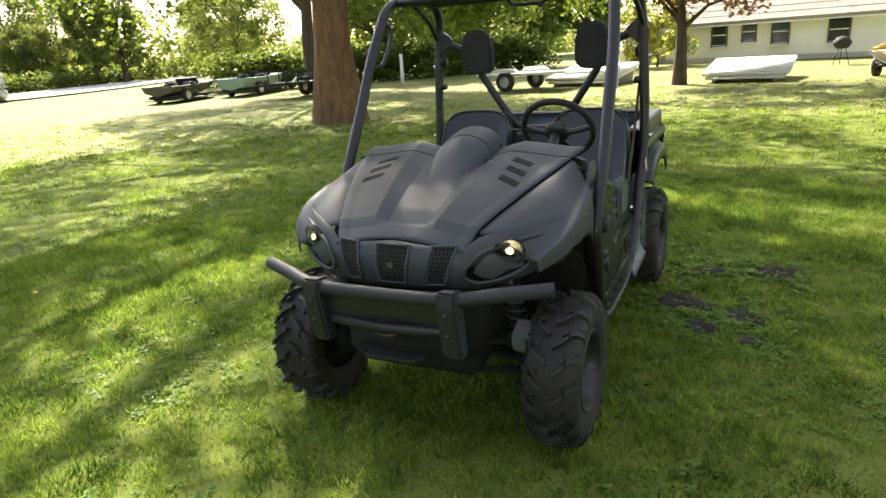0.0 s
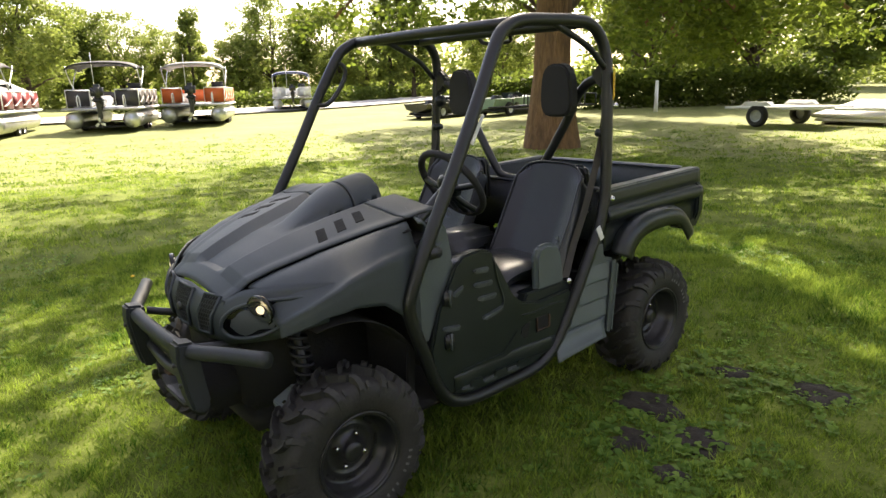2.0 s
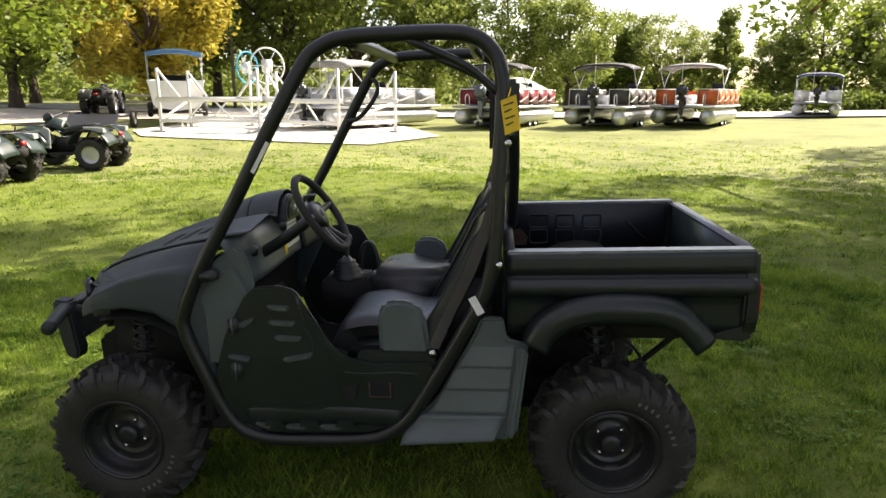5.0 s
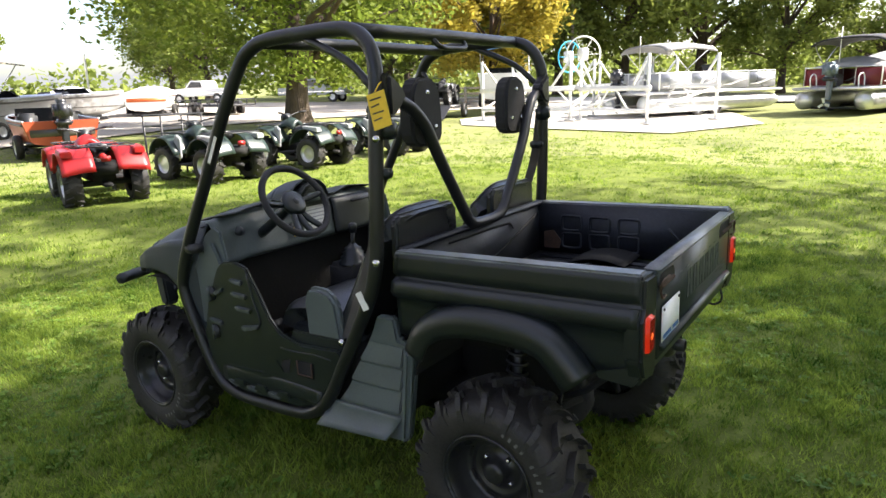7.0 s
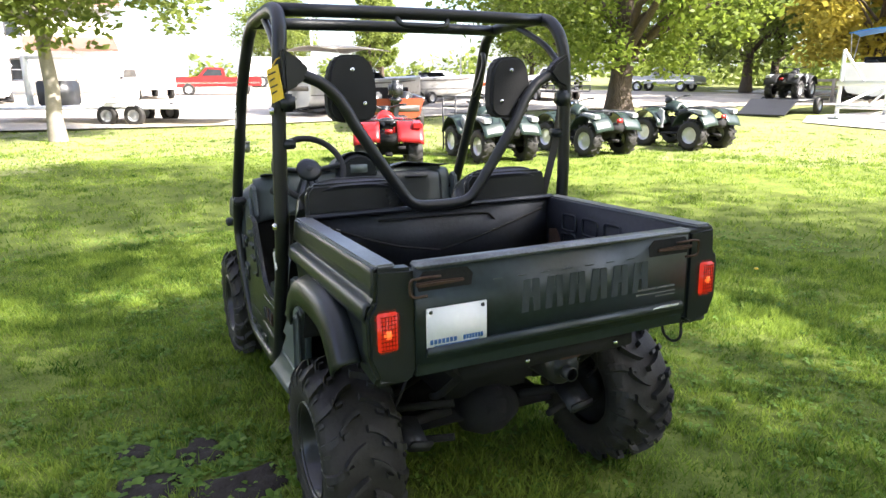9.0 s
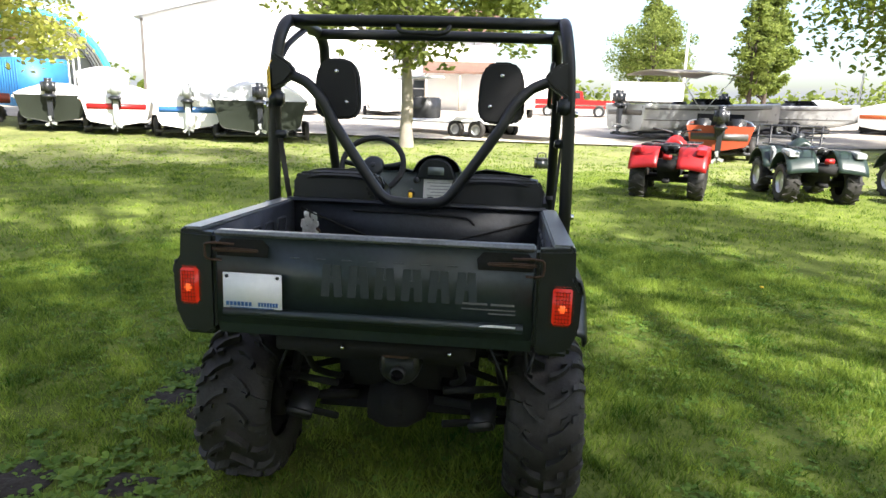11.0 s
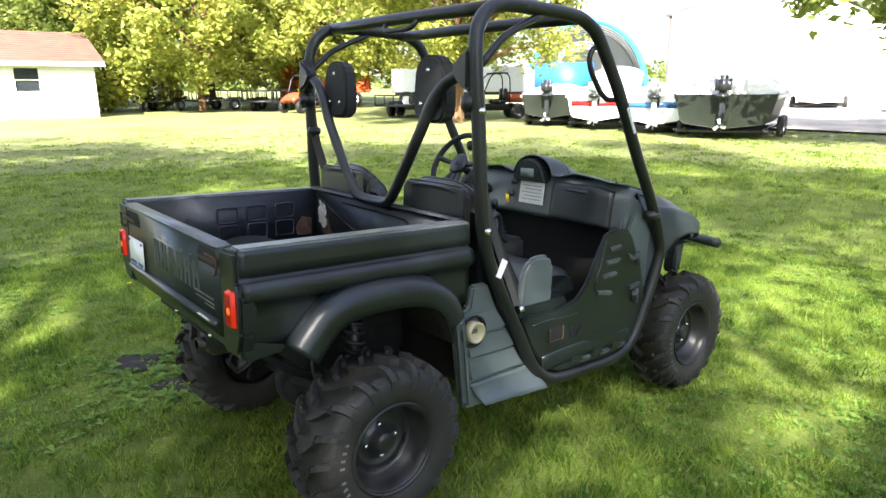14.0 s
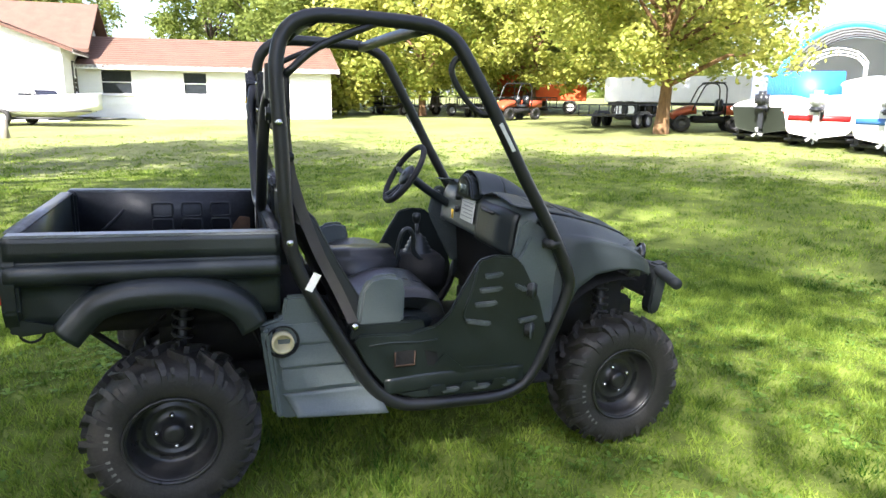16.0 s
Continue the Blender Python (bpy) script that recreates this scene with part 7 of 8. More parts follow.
runabout(stand(-18.4, -18.9, 189), "hull_mint", "hull_mint", "pale green aluminium rowing boat on a trailer", 4.3, 1.5, "", "", "", "", 0.22, "small boats on trailers")
runabout(stand(-8.6, 27.0, -20), "white", "white", "small white boat beside the white house", 4.4, 1.8, "", "", "", "", 0.5)
for x, y, tt in ((31, 14, 25), (30.5, 10.5, 20), (33, 6.5, 15), (27, 19, 30)):
    runabout(stand(x, y, tt), "white", "white", "white boat in storage behind the front row", 6.0, 2.3, "", "canvas_white", "", "", 1.3, "stored boats")


def utility_trailer(m, length, width, label, rails=0.45, paint="steel", tandem=False):
    t = thing("utility_trailer", m, label, "trailer")
    solid("deck", box(0, length, -width / 2, width / 2, 0.50, 0.57, 0.01), paint, t)
    solid("tongue", box(length, length + 1.3, -0.05, 0.05, 0.46, 0.54, 0.01), paint, t)
    if rails:
        for y in (-width / 2, width / 2):
            solid("top_rail", box(0, length, y - 0.025, y + 0.025, 0.55 + rails, 0.60 + rails, 0.005), paint, t)
            for k in range(7):
                x = length * k / 6
                solid("rail_post", box(x - 0.02, x + 0.02, y - 0.02, y + 0.02, 0.55, 0.60 + rails, 0.003), paint, t)
        solid("end_rail", box(-0.02, 0.03, -width / 2, width / 2, 0.55 + rails, 0.60 + rails, 0.005), paint, t)
    for dx in ((-0.42, 0.42) if tandem else (0,)):
        for s in (1, -1):
            small_wheel(t, length * 0.42 + dx, s * (width / 2 + 0.10), 0.32, 0.32, 0.20, s, "hull_grey", False)
    for s in (1, -1):
        solid("mudguard", slab([(length * 0.42 - 0.5, 0.60), (length * 0.42 - 0.35, 0.72), (length * 0.42 + 0.35, 0.72), (length * 0.42 + 0.5, 0.60), (length * 0.42 + 0.45, 0.60), (length * 0.42 - 0.45, 0.60)], s * (width / 2), s * (width / 2 + 0.22), "y"), paint, t)
    return t


utility_trailer(stand(-19.5, -14.1, -25), 2.8, 1.5, "black open utility trailer beside the old maple", 0.38)
utility_trailer(stand(14.6, 21.3, 24), 4.6, 1.8, "long black open trailer on the grass", 0.40, "steel", True)
utility_trailer(stand(19.2, -2.2, 62), 7.6, 2.2, "long white flatbed trailer on the gravel", 0.0, "offwhite", True)
utility_trailer(stand(-18.7, -7.4, 80), 2.8, 1.9, "low pale flat trailer on the grass", 0.0, "offwhite")
utility_trailer(stand(24.5, -19.0, -10), 5.0, 2.0, "long dark equipment trailer beyond the oak", 0.25, "steel", True)
eq = thing("equipment_load", pose(20.6, 1.6, height(20.6, 1.6) + 0.585, 0, 0, 62), "machine parts and a spare wheel on the flatbed", "equipment")
solid("engine_block", box(1.0, 1.9, -0.5, 0.4, 0, 0.75, 0.05), "steel", eq)
solid("mast", box(2.3, 2.45, -0.1, 0.1, 0, 1.5, 0.02), "white", eq)
solid("mast_arm", box(0.6, 2.45, -0.08, 0.08, 1.4, 1.5, 0.02), "white", eq)
solid("spare_wheel", lathe([(0.0, -0.05), (0.2, -0.06), (0.36, -0.10), (0.40, 0), (0.36, 0.10), (0.2, 0.06), (0, 0.05)], 24), "offwhite", eq, "pale spare wheel", pose(-0.3, -0.85, 0.35, 0, 0, 8))


def dock_stack(m, w, d, label):
    t = thing("dock_section", m, label, "dock", "white dock sections on the grass")
    solid("panel", box(-w / 2, w / 2, -d / 2, d / 2, 0.30, 0.40, 0.02), "offwhite", t, "", pose(0, 0, 0.07, 9, 0, 0))
    solid("under_panel", box(-w / 2 + 0.1, w / 2 - 0.1, -d / 2, d / 2, 0.20, 0.27, 0.02), "offwhite", t, "", pose(0, 0, 0.05, 8.5, 0, 0))
    for x in (-w * 0.35, w * 0.35):
        solid("bearer", slab([(-d / 2, 0.0), (d / 2, 0.0), (d / 2, 0.42), (-d / 2, 0.06)], x - 0.06, x + 0.06, "x", 0.01), "wood", t)
        small = solid("roller", lathe([(0, -0.05), (0.08, -0.05), (0.08, 0.05), (0, 0.05)], 16, "x"), "rubber", t, "", pose(x, -d / 2 + 0.2, 0.08))
    for k in range(6):
        solid("plank_line", box(-w / 2, w / 2, -d / 2 + d * k / 6, -d / 2 + d * k / 6 + 0.015, 0.402, 0.406), "wood", t, "", pose(0, 0, 0.07, 9, 0, 0))
    return t


dock_stack(stand(-19.9, 0.75, 84), 2.4, 2.4, "white dock section stacked low on the grass")
dock_stack(stand(-20.3, -4.2, 78), 2.5, 2.4, "white dock section stacked low on the grass")

js = thing("jet_ski", stand(-18.4, 4.2, 160), "white and yellow jet ski on a low trailer", "jet ski")
solid("hull", sheet(lambda u, v: (2.8 * u, (2 * v - 1) * 0.55 * (1 - max(0, u - 0.5) ** 2 * 3.4), 0.42 + 0.35 * abs(2 * v - 1) ** 1.5 + 0.2 * max(0, u - 0.6)), span(0, 1, 14), span(0, 1, 12), 0.05), "white", js)
solid("deck", sheet(lambda u, v: (2.75 * u, (2 * v - 1) * 0.52 * (1 - max(0, u - 0.5) ** 2 * 3.4), 0.80 + 0.30 * (1 - (2 * v - 1) ** 2) * math.sin(math.pi * min(1, u * 1.1)) ** 0.6), span(0, 1, 14), span(0, 1, 12), 0.04), "yellow", js)
solid("saddle", box(0.5, 1.6, -0.18, 0.18, 1.0, 1.2, 0.07), "vinyl", js)
solid("handlebar", tube([(1.75, -0.35, 1.32), (1.85, 0, 1.30), (1.75, 0.35, 1.32)], 0.02, 8, 2), "plastic", js)
trailer_under(js, 2.6, 1.1, 0.42, 1.0)


def utility_cart(m, body, label):
    """A second side-by-side, far off: cage, seats, nose, box and wheels."""
    c = thing("utility_cart", m, label, "utility vehicle", "utility vehicles in the yard")
    for x in (0.95, -0.95):
        for s in (1, -1):
            small_wheel(c, x, s * 0.58, 0.31, 0.31, 0.22, s, "rim")
    solid("nose", sheet(lambda u, v: (0.45 + 0.85 * u, (2 * v - 1) * (0.62 - 0.15 * u), 1.02 - 0.30 * u**2 - 0.12 * (2 * v - 1) ** 4), span(0, 1, 8), span(0, 1, 10), 0.25), body, c)
    solid("tub", box(-0.6, 0.5, -0.58, 0.58, 0.34, 0.60, 0.04), "inner", c)
    solid("cargo_box", box(-1.45, -0.62, -0.62, 0.62, 0.66, 1.0, 0.03), body, c)
    for s in (1, -1):
        solid("cage_hoop", tube([(0.6, s * 0.62, 0.8), (0.25, s * 0.60, 1.65), (0.05, s * 0.58, 1.82), (-0.45, s * 0.58, 1.82), (-0.58, s * 0.62, 1.6), (-0.58, s * 0.62, 0.6)], 0.028, 8, 3), "tube", c)
        solid("seat", box(-0.5, 0.05, s * 0.32 - 0.22, s * 0.32 + 0.22, 0.60, 0.80, 0.05), "vinyl", c)
        solid("seat_back", box(-0.52, -0.40, s * 0.32 - 0.22, s * 0.32 + 0.22, 0.75, 1.25, 0.05), "vinyl", c)
    solid("roof", box(-0.55, 0.15, -0.6, 0.6, 1.83, 1.87, 0.02), "canvas_black", c)
    return c


utility_cart(stand(17.6, 18.3, 150), "hull_red", "dull red utility cart with black roof under the golden maple")
utility_cart(stand(14.5, 29.0, 200), "hull_red", "dull red utility cart among the trailers")


def pickup(m, paint, label, suv=False):
    t = thing("suv" if suv else "pickup_truck", m, label, "car" if suv else "truck", "vehicles in the yard")
    prof = [(-2.6, 0.55), (-2.6, 1.05), (-0.55, 1.08), (-0.45, 1.62), (0.55, 1.66), (1.05, 1.12), (2.45, 1.02), (2.6, 0.80), (2.6, 0.50)]
    if suv:
        prof = [(-2.4, 0.5), (-2.4, 1.1), (-2.1, 1.62), (0.5, 1.68), (1.05, 1.12), (2.3, 1.0), (2.45, 0.75), (2.45, 0.45)]
    solid("body", slab(prof, -0.92, 0.92, "y", 0.05), paint, t)
    for s in (1, -1):
        solid("side_glass", slab([(-0.35, 1.15), (-0.30, 1.52), (0.48, 1.56), (0.85, 1.15)] if not suv else [(-2.0, 1.15), (-1.85, 1.50), (0.45, 1.56), (0.85, 1.15)], s * 0.915, s * 0.93, "y"), "pane", t)
        solid("trim", box(-2.5, 2.5, s * 0.92, s * 0.935, 0.70, 0.78), "chrome", t)
        for x in (-1.55, 1.62):
            small_wheel(t, x, s * 0.84, 0.37, 0.37, 0.24, s, "alu", False)
    solid("windscreen", slab([(1.04, 1.15), (0.58, 1.60), (0.60, 1.62), (1.08, 1.15)], -0.75, 0.75, "y"), "pane", t)
    solid("front_bumper", box(2.58, 2.68, -0.88, 0.88, 0.45, 0.65, 0.03), "chrome", t)
    return t


pickup(stand(40.8, -4.3, 84), "red", "bright red pickup truck parked on the gravel")
pickup(stand(37.6, -0.2, 12), "white", "white sport utility car parked on the gravel", True)
pickup(stand(41.0, -29.5, 20), "white", "white pickup truck far beyond the oak")
pickup(stand(33.0, -33.0, 200), "atv_silver", "silver pickup truck parked by the lane")


def box_trailer(m, length, h, paint, label, name="box_trailer"):
    t = thing(name, m, label, "trailer")
    body = solid("box", box(0, length, -1.2, 1.2, 0.9, 0.9 + h, 0.04), paint, t)
    body.data.shade_flat()
    for k in range(int(length / 0.6)):
        for s in (1, -1):
            solid("side_post", box(0.3 + k * 0.6, 0.34 + k * 0.6, s * 1.20, s * 1.215, 0.92, 0.88 + h), paint, body)
    solid("skirt", box(0.2, length - 0.2, -1.15, 1.15, 0.75, 0.9, 0.02), "steel", t)
    for x in (length * 0.12, length * 0.2):
        for s in (1, -1):
            small_wheel(t, x, s * 1.05, 0.5, 0.5, 0.28, s, "white", False)
    return t


box_trailer(stand(20.3, 28.6, -61), 7.4, 1.25, "white", "long white semi trailer behind the golden maple")
box_trailer(stand(54.1, -8.4, -100), 5.5, 1.5, "white", "white enclosed trailer on the gravel")
box_trailer(stand(56.0, 4.0, -80), 8, 2.2, "white", "white enclosed trailer on the gravel")
bc = thing("shipping_container", stand(30.5, 26.0, 60), "blue corrugated steel container", "container")
solid("shell", box(-3, 3, -1.2, 1.2, 0, 2.4, 0.03), "blue_steel", bc)
for k in range(20):
    solid("corrugation", box(-2.9 + k * 0.3, -2.78 + k * 0.3, -1.23, -1.19, 0.15, 2.3, 0.01), "blue_steel", bc)
    solid("corrugation", box(-2.9 + k * 0.3, -2.78 + k * 0.3, 1.19, 1.23, 0.15, 2.3, 0.01), "blue_steel", bc)
ot = thing("orange_truck", stand(19.5, 36.0, 150), "orange flat-nosed truck among parked machines", "truck")
solid("cab", box(1.0, 2.6, -1.0, 1.0, 0.7, 2.4, 0.12), "tarp", ot)
load = solid("load", box(-3.0, 0.9, -1.1, 1.1, 0.8, 1.8, 0.05), "tarp", ot)
load.data.shade_flat()
solid("cab_glass", box(2.56, 2.62, -0.85, 0.85, 1.5, 2.2, 0.02), "pane", ot)
for x in (-2.0, 1.8):
    for s in (1, -1):
        small_wheel(ot, x, s * 0.95, 0.45, 0.45, 0.28, s, "white", False)
for i, (x, y, tt, pm) in enumerate(((8.5, 35.5, 30, "steel"), (11.2, 34.8, 10, "charcoal"), (15.5, 34.0, -15, "steel"), (12.8, 31.0, 40, "steel"), (13.6, 33.2, 20, "charcoal"))):
    utility_trailer(stand(x, y, tt), 3.6, 1.7, "dark equipment trailer in the storage row", 0.5, pm)

# ---- houses ----


def window_unit(parent, m, w, h, panes=2, frame_mat="frame"):
    """A sash window standing in its opening."""
    win = new("window")
    win.parent = parent
    win.matrix_basis = m
    for x0, x1, z0, z1 in ((-w / 2 - 0.06, -w / 2, -0.06, h + 0.06), (w / 2, w / 2 + 0.06, -0.06, h + 0.06), (-w / 2, w / 2, h, h + 0.06), (-w / 2, w / 2, -0.06, 0)):
        solid("frame", box(x0, x1, -0.05, 0.06, z0, z1, 0.006), frame_mat, win)
    for k in range(panes):
        z0 = h * k / panes
        solid("pane", box(-w / 2, w / 2, 0.01 + 0.02 * k, 0.02 + 0.02 * k, z0 + 0.02, z0 + h / panes - 0.02), "pane", win)
        solid("sash_rail", box(-w / 2, w / 2, -0.02, 0.05, z0 - 0.025, z0 + 0.025, 0.004), "siding", win)
    solid("sill", box(-w / 2 - 0.08, w / 2 + 0.08, -0.12, 0.04, -0.10, -0.05, 0.006), "siding", win)
    return win


def clad_wall(house, x0, x1, y, h, holes, thick=0.2, name="wall"):
    """A lapped-board wall along x at y, outside towards -y, with openings through it."""
    bm = bmesh.new()
    xs = sorted(holes)
    cur = x0
    for hx0, hx1, hz0, hz1 in xs:
        join_bm(bm, box(cur, hx0, y, y + thick, 0, h))
        join_bm(bm, box(hx0, hx1, y, y + thick, 0, hz0))
        join_bm(bm, box(hx0, hx1, y, y + thick, hz1, h))
        cur = hx1
    join_bm(bm, box(cur, x1, y, y + thick, 0, h))
    w = solid(name, bm, "siding", house)
    n = int(h / 0.2)
    for k in range(n):
        z = 0.02 + k * h / n
        cur = x0
        runs = []
        for hx0, hx1, hz0, hz1 in xs:
            if hz0 - 0.2 < z < hz1:
                runs.append((cur, hx0 - 0.07))
                cur = hx1 + 0.07
        for xa, xb in runs + [(cur, x1)]:
            solid("siding_board", slab([(y - 0.022, z), (y - 0.002, z), (y - 0.002, z + h / n - 0.005), (y - 0.008, z + h / n - 0.005)], xa, xb, "x"), "siding", w)
    return w


def gable_roof(house, x0, x1, y0, y1, h, rise, over=0.4, paint="shingle"):
    mid = (y0 + y1) / 2
    for s, ye in ((-1, y0 - over), (1, y1 + over)):
        drop = rise * over / (mid - y0)
        pts = [(ye, h - drop), (mid, h + rise), (mid, h + rise + 0.12), (ye, h - drop + 0.12)]
        r = solid("roof", slab(pts, x0 - over, x1 + over, "x"), paint, house)
        n = 14
        for k in range(n):
            t = k / n
            a = (ye + (mid - ye) * t, h - drop + 0.12 + (rise + drop) * t)
            b = (ye + (mid - ye) * (t + 1 / n), h - drop + 0.12 + (rise + drop) * (t + 1 / n))
            solid("shingle_course", slab([(a[0], a[1] + 0.022), (b[0], b[1] + 0.004), (b[0], b[1]), (a[0], a[1])], x0 - over, x1 + over, "x"), paint, r)
        solid("fascia", slab([(ye - 0.02 * s, h - drop - 0.05), (ye, h - drop - 0.05), (ye, h - drop + 0.14), (ye - 0.02 * s, h - drop + 0.14)] if s < 0 else [(ye, h - drop - 0.05), (ye + 0.02, h - drop - 0.05), (ye + 0.02, h - drop + 0.14), (ye, h - drop + 0.14)], x0 - over, x1 + over, "x"), "siding", house)
    for x in (x0, x1 - 0.15):
        solid("gable", slab([(y0, h), (y1, h), (mid, h + rise)], x, x + 0.15, "x"), "siding", house)


# white single-storey house with brown roof, and its taller front wing
hs = thing("house", pose(-6.3, 31.6, height(0, 31.6), 0, 0, -1.5), "long white single-storey house with brown shingle roof", "house")
wins = [(1.75, 1.25, 1.05), (5.15, 1.0, 1.0), (8.95, 0.9, 1.0)]
clad_wall(hs, 0, 11.6, 0, 2.45, [(x - w / 2, x + w / 2, 1.15, 1.15 + h) for x, w, h in wins])
for x, w, h in wins:
    window_unit(hs, Matrix.Translation((x, 0.06, 1.15)), w, h)
solid("end_wall", box(11.4, 11.6, 0.2, 6.6, 0, 2.45), "siding", hs)
solid("end_wall", box(0, 0.2, 0.2, 6.6, 0, 2.45), "siding", hs)
solid("back_wall", box(0, 11.6, 6.6, 6.8, 0, 2.45), "siding", hs)
solid("inner_floor", box(0.2, 11.4, 0.2, 6.6, 0.02, 0.10), "wood", hs)
gable_roof(hs, 0, 11.6, 0, 6.8, 2.45, 1.35)
wing = thing("house_wing", pose(-6.25, 29.2, height(-7, 29.2), 0, 0, 88.5), "white gabled house wing with brown roof and wide window", "house")
# its own x runs back from the lawn, its y along the front
clad_wall(wing, 0, 3.0, 0, 3.0, [])
solid("end_wall", slab([(0, 0), (10.4, 0), (10.4, 3.0), (5.2, 5.0), (0, 3.0)], -0.2, 0.0, "x"), "siding", wing)
solid("back_block", box(3.0, 9.0, -0.1, 10.5, 0, 3.0), "siding", wing)
gable_roof(wing, 0, 6.0, 0, 10.4, 3.0, 2.0, 0.5)
solid("rear_roof", slab([(2.4, 3.0), (6.2, 5.35), (10.0, 3.0), (10.0, 3.14), (6.2, 5.5), (2.4, 3.14)], -0.6, 11.0, "y"), "shingle", wing)
solid("rear_gable", slab([(3.0, 3.0), (9.4, 3.0), (6.2, 5.3)], -0.1, 0.05, "y"), "siding", wing)
window_unit(wing, pose(-0.215, 4.2, 1.05, 0, 0, -90), 3.4, 1.45, 1)
for y in (2.55, 3.65, 4.75, 5.85):
    solid("mullion", box(-0.26, -0.20, y - 0.04, y + 0.04, 1.05, 2.5), "siding", wing)
window_unit(wing, pose(1.8, -0.03, 1.2, 0, 0, 0), 0.6, 1.3)

# white farmhouse seen past the dock sections
fh = thing("farmhouse", pose(-31.6, -3.3, height(-31, 0), 0, 0, 74), "white farmhouse with small windows and a beige-grey roof", "house")
fw_ = [(2.55, 0.60, 0.92, 0.72), (3.85, 0.52, 0.80, 0.86), (5.15, 0.62, 0.98, 0.70), (7.4, 0.70, 0.95, 0.66)]
clad_wall(fh, 0, 13.5, 0, 1.95, [])
solid("foundation", box(0, 13.5, -0.03, 0.1, 0, 0.2), "concrete", fh)
for x, w, h, z in fw_:
    window_unit(fh, Matrix.Translation((x, -0.06, z)), w, h)
gable_roof(fh, 0, 13.5, 0, 7.0, 1.95, 3.4, 0.35, "shingle_grey")
solid("end_wall", box(0, 0.2, 0.2, 7.0, 0, 1.95), "siding", fh)
solid("end_wall", box(13.3, 13.5, 0.2, 7.0, 0, 1.95), "siding", fh)
# a low lean-to on its end, under a pale sheet roof
solid("lean_to_wall", box(-2.6, -0.05, 0.35, 3.4, 0, 1.62, 0.01), "siding", fh)
solid("lean_to_roof", slab([(0.05, 1.58), (2.4, 2.75), (3.6, 2.2), (3.6, 2.3), (2.4, 2.87), (0.05, 1.68)], -2.85, -0.03, "x"), "offwhite", fh, "pale sheet-metal lean-to roof")
for k in range(9):
    solid("roof_seam", tube([(-2.75 + k * 0.32, 0.05, 1.69), (-2.75 + k * 0.32, 2.4, 2.88)], 0.012, 6, 1), "offwhite", fh)
gr = thing("grill", stand(-25.2, 3.6, 60), "black kettle grill beside the farmhouse", "grill")
solid("bowl", lathe([(0.0, 0.55), (0.2, 0.58), (0.3, 0.72), (0.3, 0.8), (0.2, 0.95), (0, 1.0)], 18, "z"), "canvas_black", gr)
for k in range(3):
    a = 2.1 * k
    solid("leg", tube([(0.12 * math.cos(a), 0.12 * math.sin(a), 0.6), (0.3 * math.cos(a), 0.3 * math.sin(a), 0)], 0.015, 6, 1), "steel", gr)

# the big white metal building, shelter and shop across the gravel
wb = thing("metal_building", pose(39.5, 24.0, height(40, 18), 0, 0, -72), "big plain white metal building with a shallow gable", "building")
solid("wall", slab([(0, 0), (19, 0), (19, 5.6), (9.5, 8.2), (0, 5.6)], 0.0, 18.0, "y"), "siding", wb)
solid("roof", slab([(-0.4, 5.5), (9.5, 8.25), (19.4, 5.5), (19.4, 5.62), (9.5, 8.4), (-0.4, 5.62)], -0.4, 18.4, "y"), "alu", wb)
solid("door", box(12.8, 13.8, -0.05, 0.02, 0, 2.1, 0.01), "frame", wb, "dark grey entrance door")
solid("corner_trim", box(-0.06, 0.12, -0.06, 0.10, 0, 5.5), "frame", wb)
ar = thing("fabric_shelter", pose(49.9, 39.3, height(50, 39), 0, 0, 38), "arched fabric shelter with a turquoise edge", "shelter")
R = 5.6
solid("cover", sheet(lambda u, v: (-1 + 14 * v, R * math.cos(u), 0.2 + (R + 0.9) * math.sin(u)), span(0, math.pi, 24), span(0, 1, 4), 0.05), "shelter_skin", ar)
solid("edge_band", sheet(lambda u, v: (-1.15, (R - 0.35 + 0.5 * v) * math.cos(u), 0.2 + (R + 0.55 + 0.5 * v) * math.sin(u)), span(0, math.pi, 24), span(0, 1, 2), 0.12), "turquoise", ar)
for k in range(5):
    solid("rib", tube([(1 + 2.6 * k, (R - 0.08) * math.cos(a), 0.2 + (R + 0.8) * math.sin(a)) for a in span(0, math.pi, 16)], 0.04, 6, 1), "frame", ar)
solid("end_panel", slab([(R * math.cos(a), 0.2 + (R + 0.8) * math.sin(a)) for a in span(0, math.pi, 20)], 12.6, 12.7, "x"), "shelter_skin", ar)
cf = thing("canopy_frame", stand(33.5, 24.5, 40), "white tubular boat canopy frame without its cover", "frame")
for x in (0, 3, 6):
    for y in (0, 3):
        solid("post", tube([(x, y, 0), (x, y, 3.0)], 0.05, 8, 1), "white", cf)
    solid("arch", tube([(x, 0, 3.0), (x, 0.5, 3.5), (x, 1.5, 3.75), (x, 2.5, 3.5), (x, 3, 3.0)], 0.04, 8, 3), "white", cf)
for y, z in ((0, 3.0), (3, 3.0), (1.5, 3.75), (0.5, 3.5), (2.5, 3.5)):
    solid("purlin", tube([(0, y, z), (6, y, z)], 0.035, 8, 1), "white", cf)
sh = thing("shop_house", pose(44.5, 9.0, height(45, 7), 0, 0, -85), "two-storey pale house with brown porch roof", "house")
solid("wall", box(0, 8, 0, 7, 0, 5.4, 0.02), "siding", sh)
gable_roof(sh, 0, 8, 0, 7, 5.4, 1.9, 0.5, "shingle")
solid("porch_roof", slab([(-2.4, 2.5), (0.0, 3.3), (0.0, 3.45), (-2.4, 2.65)], 3.0, 7.9, "x"), "shingle", sh)
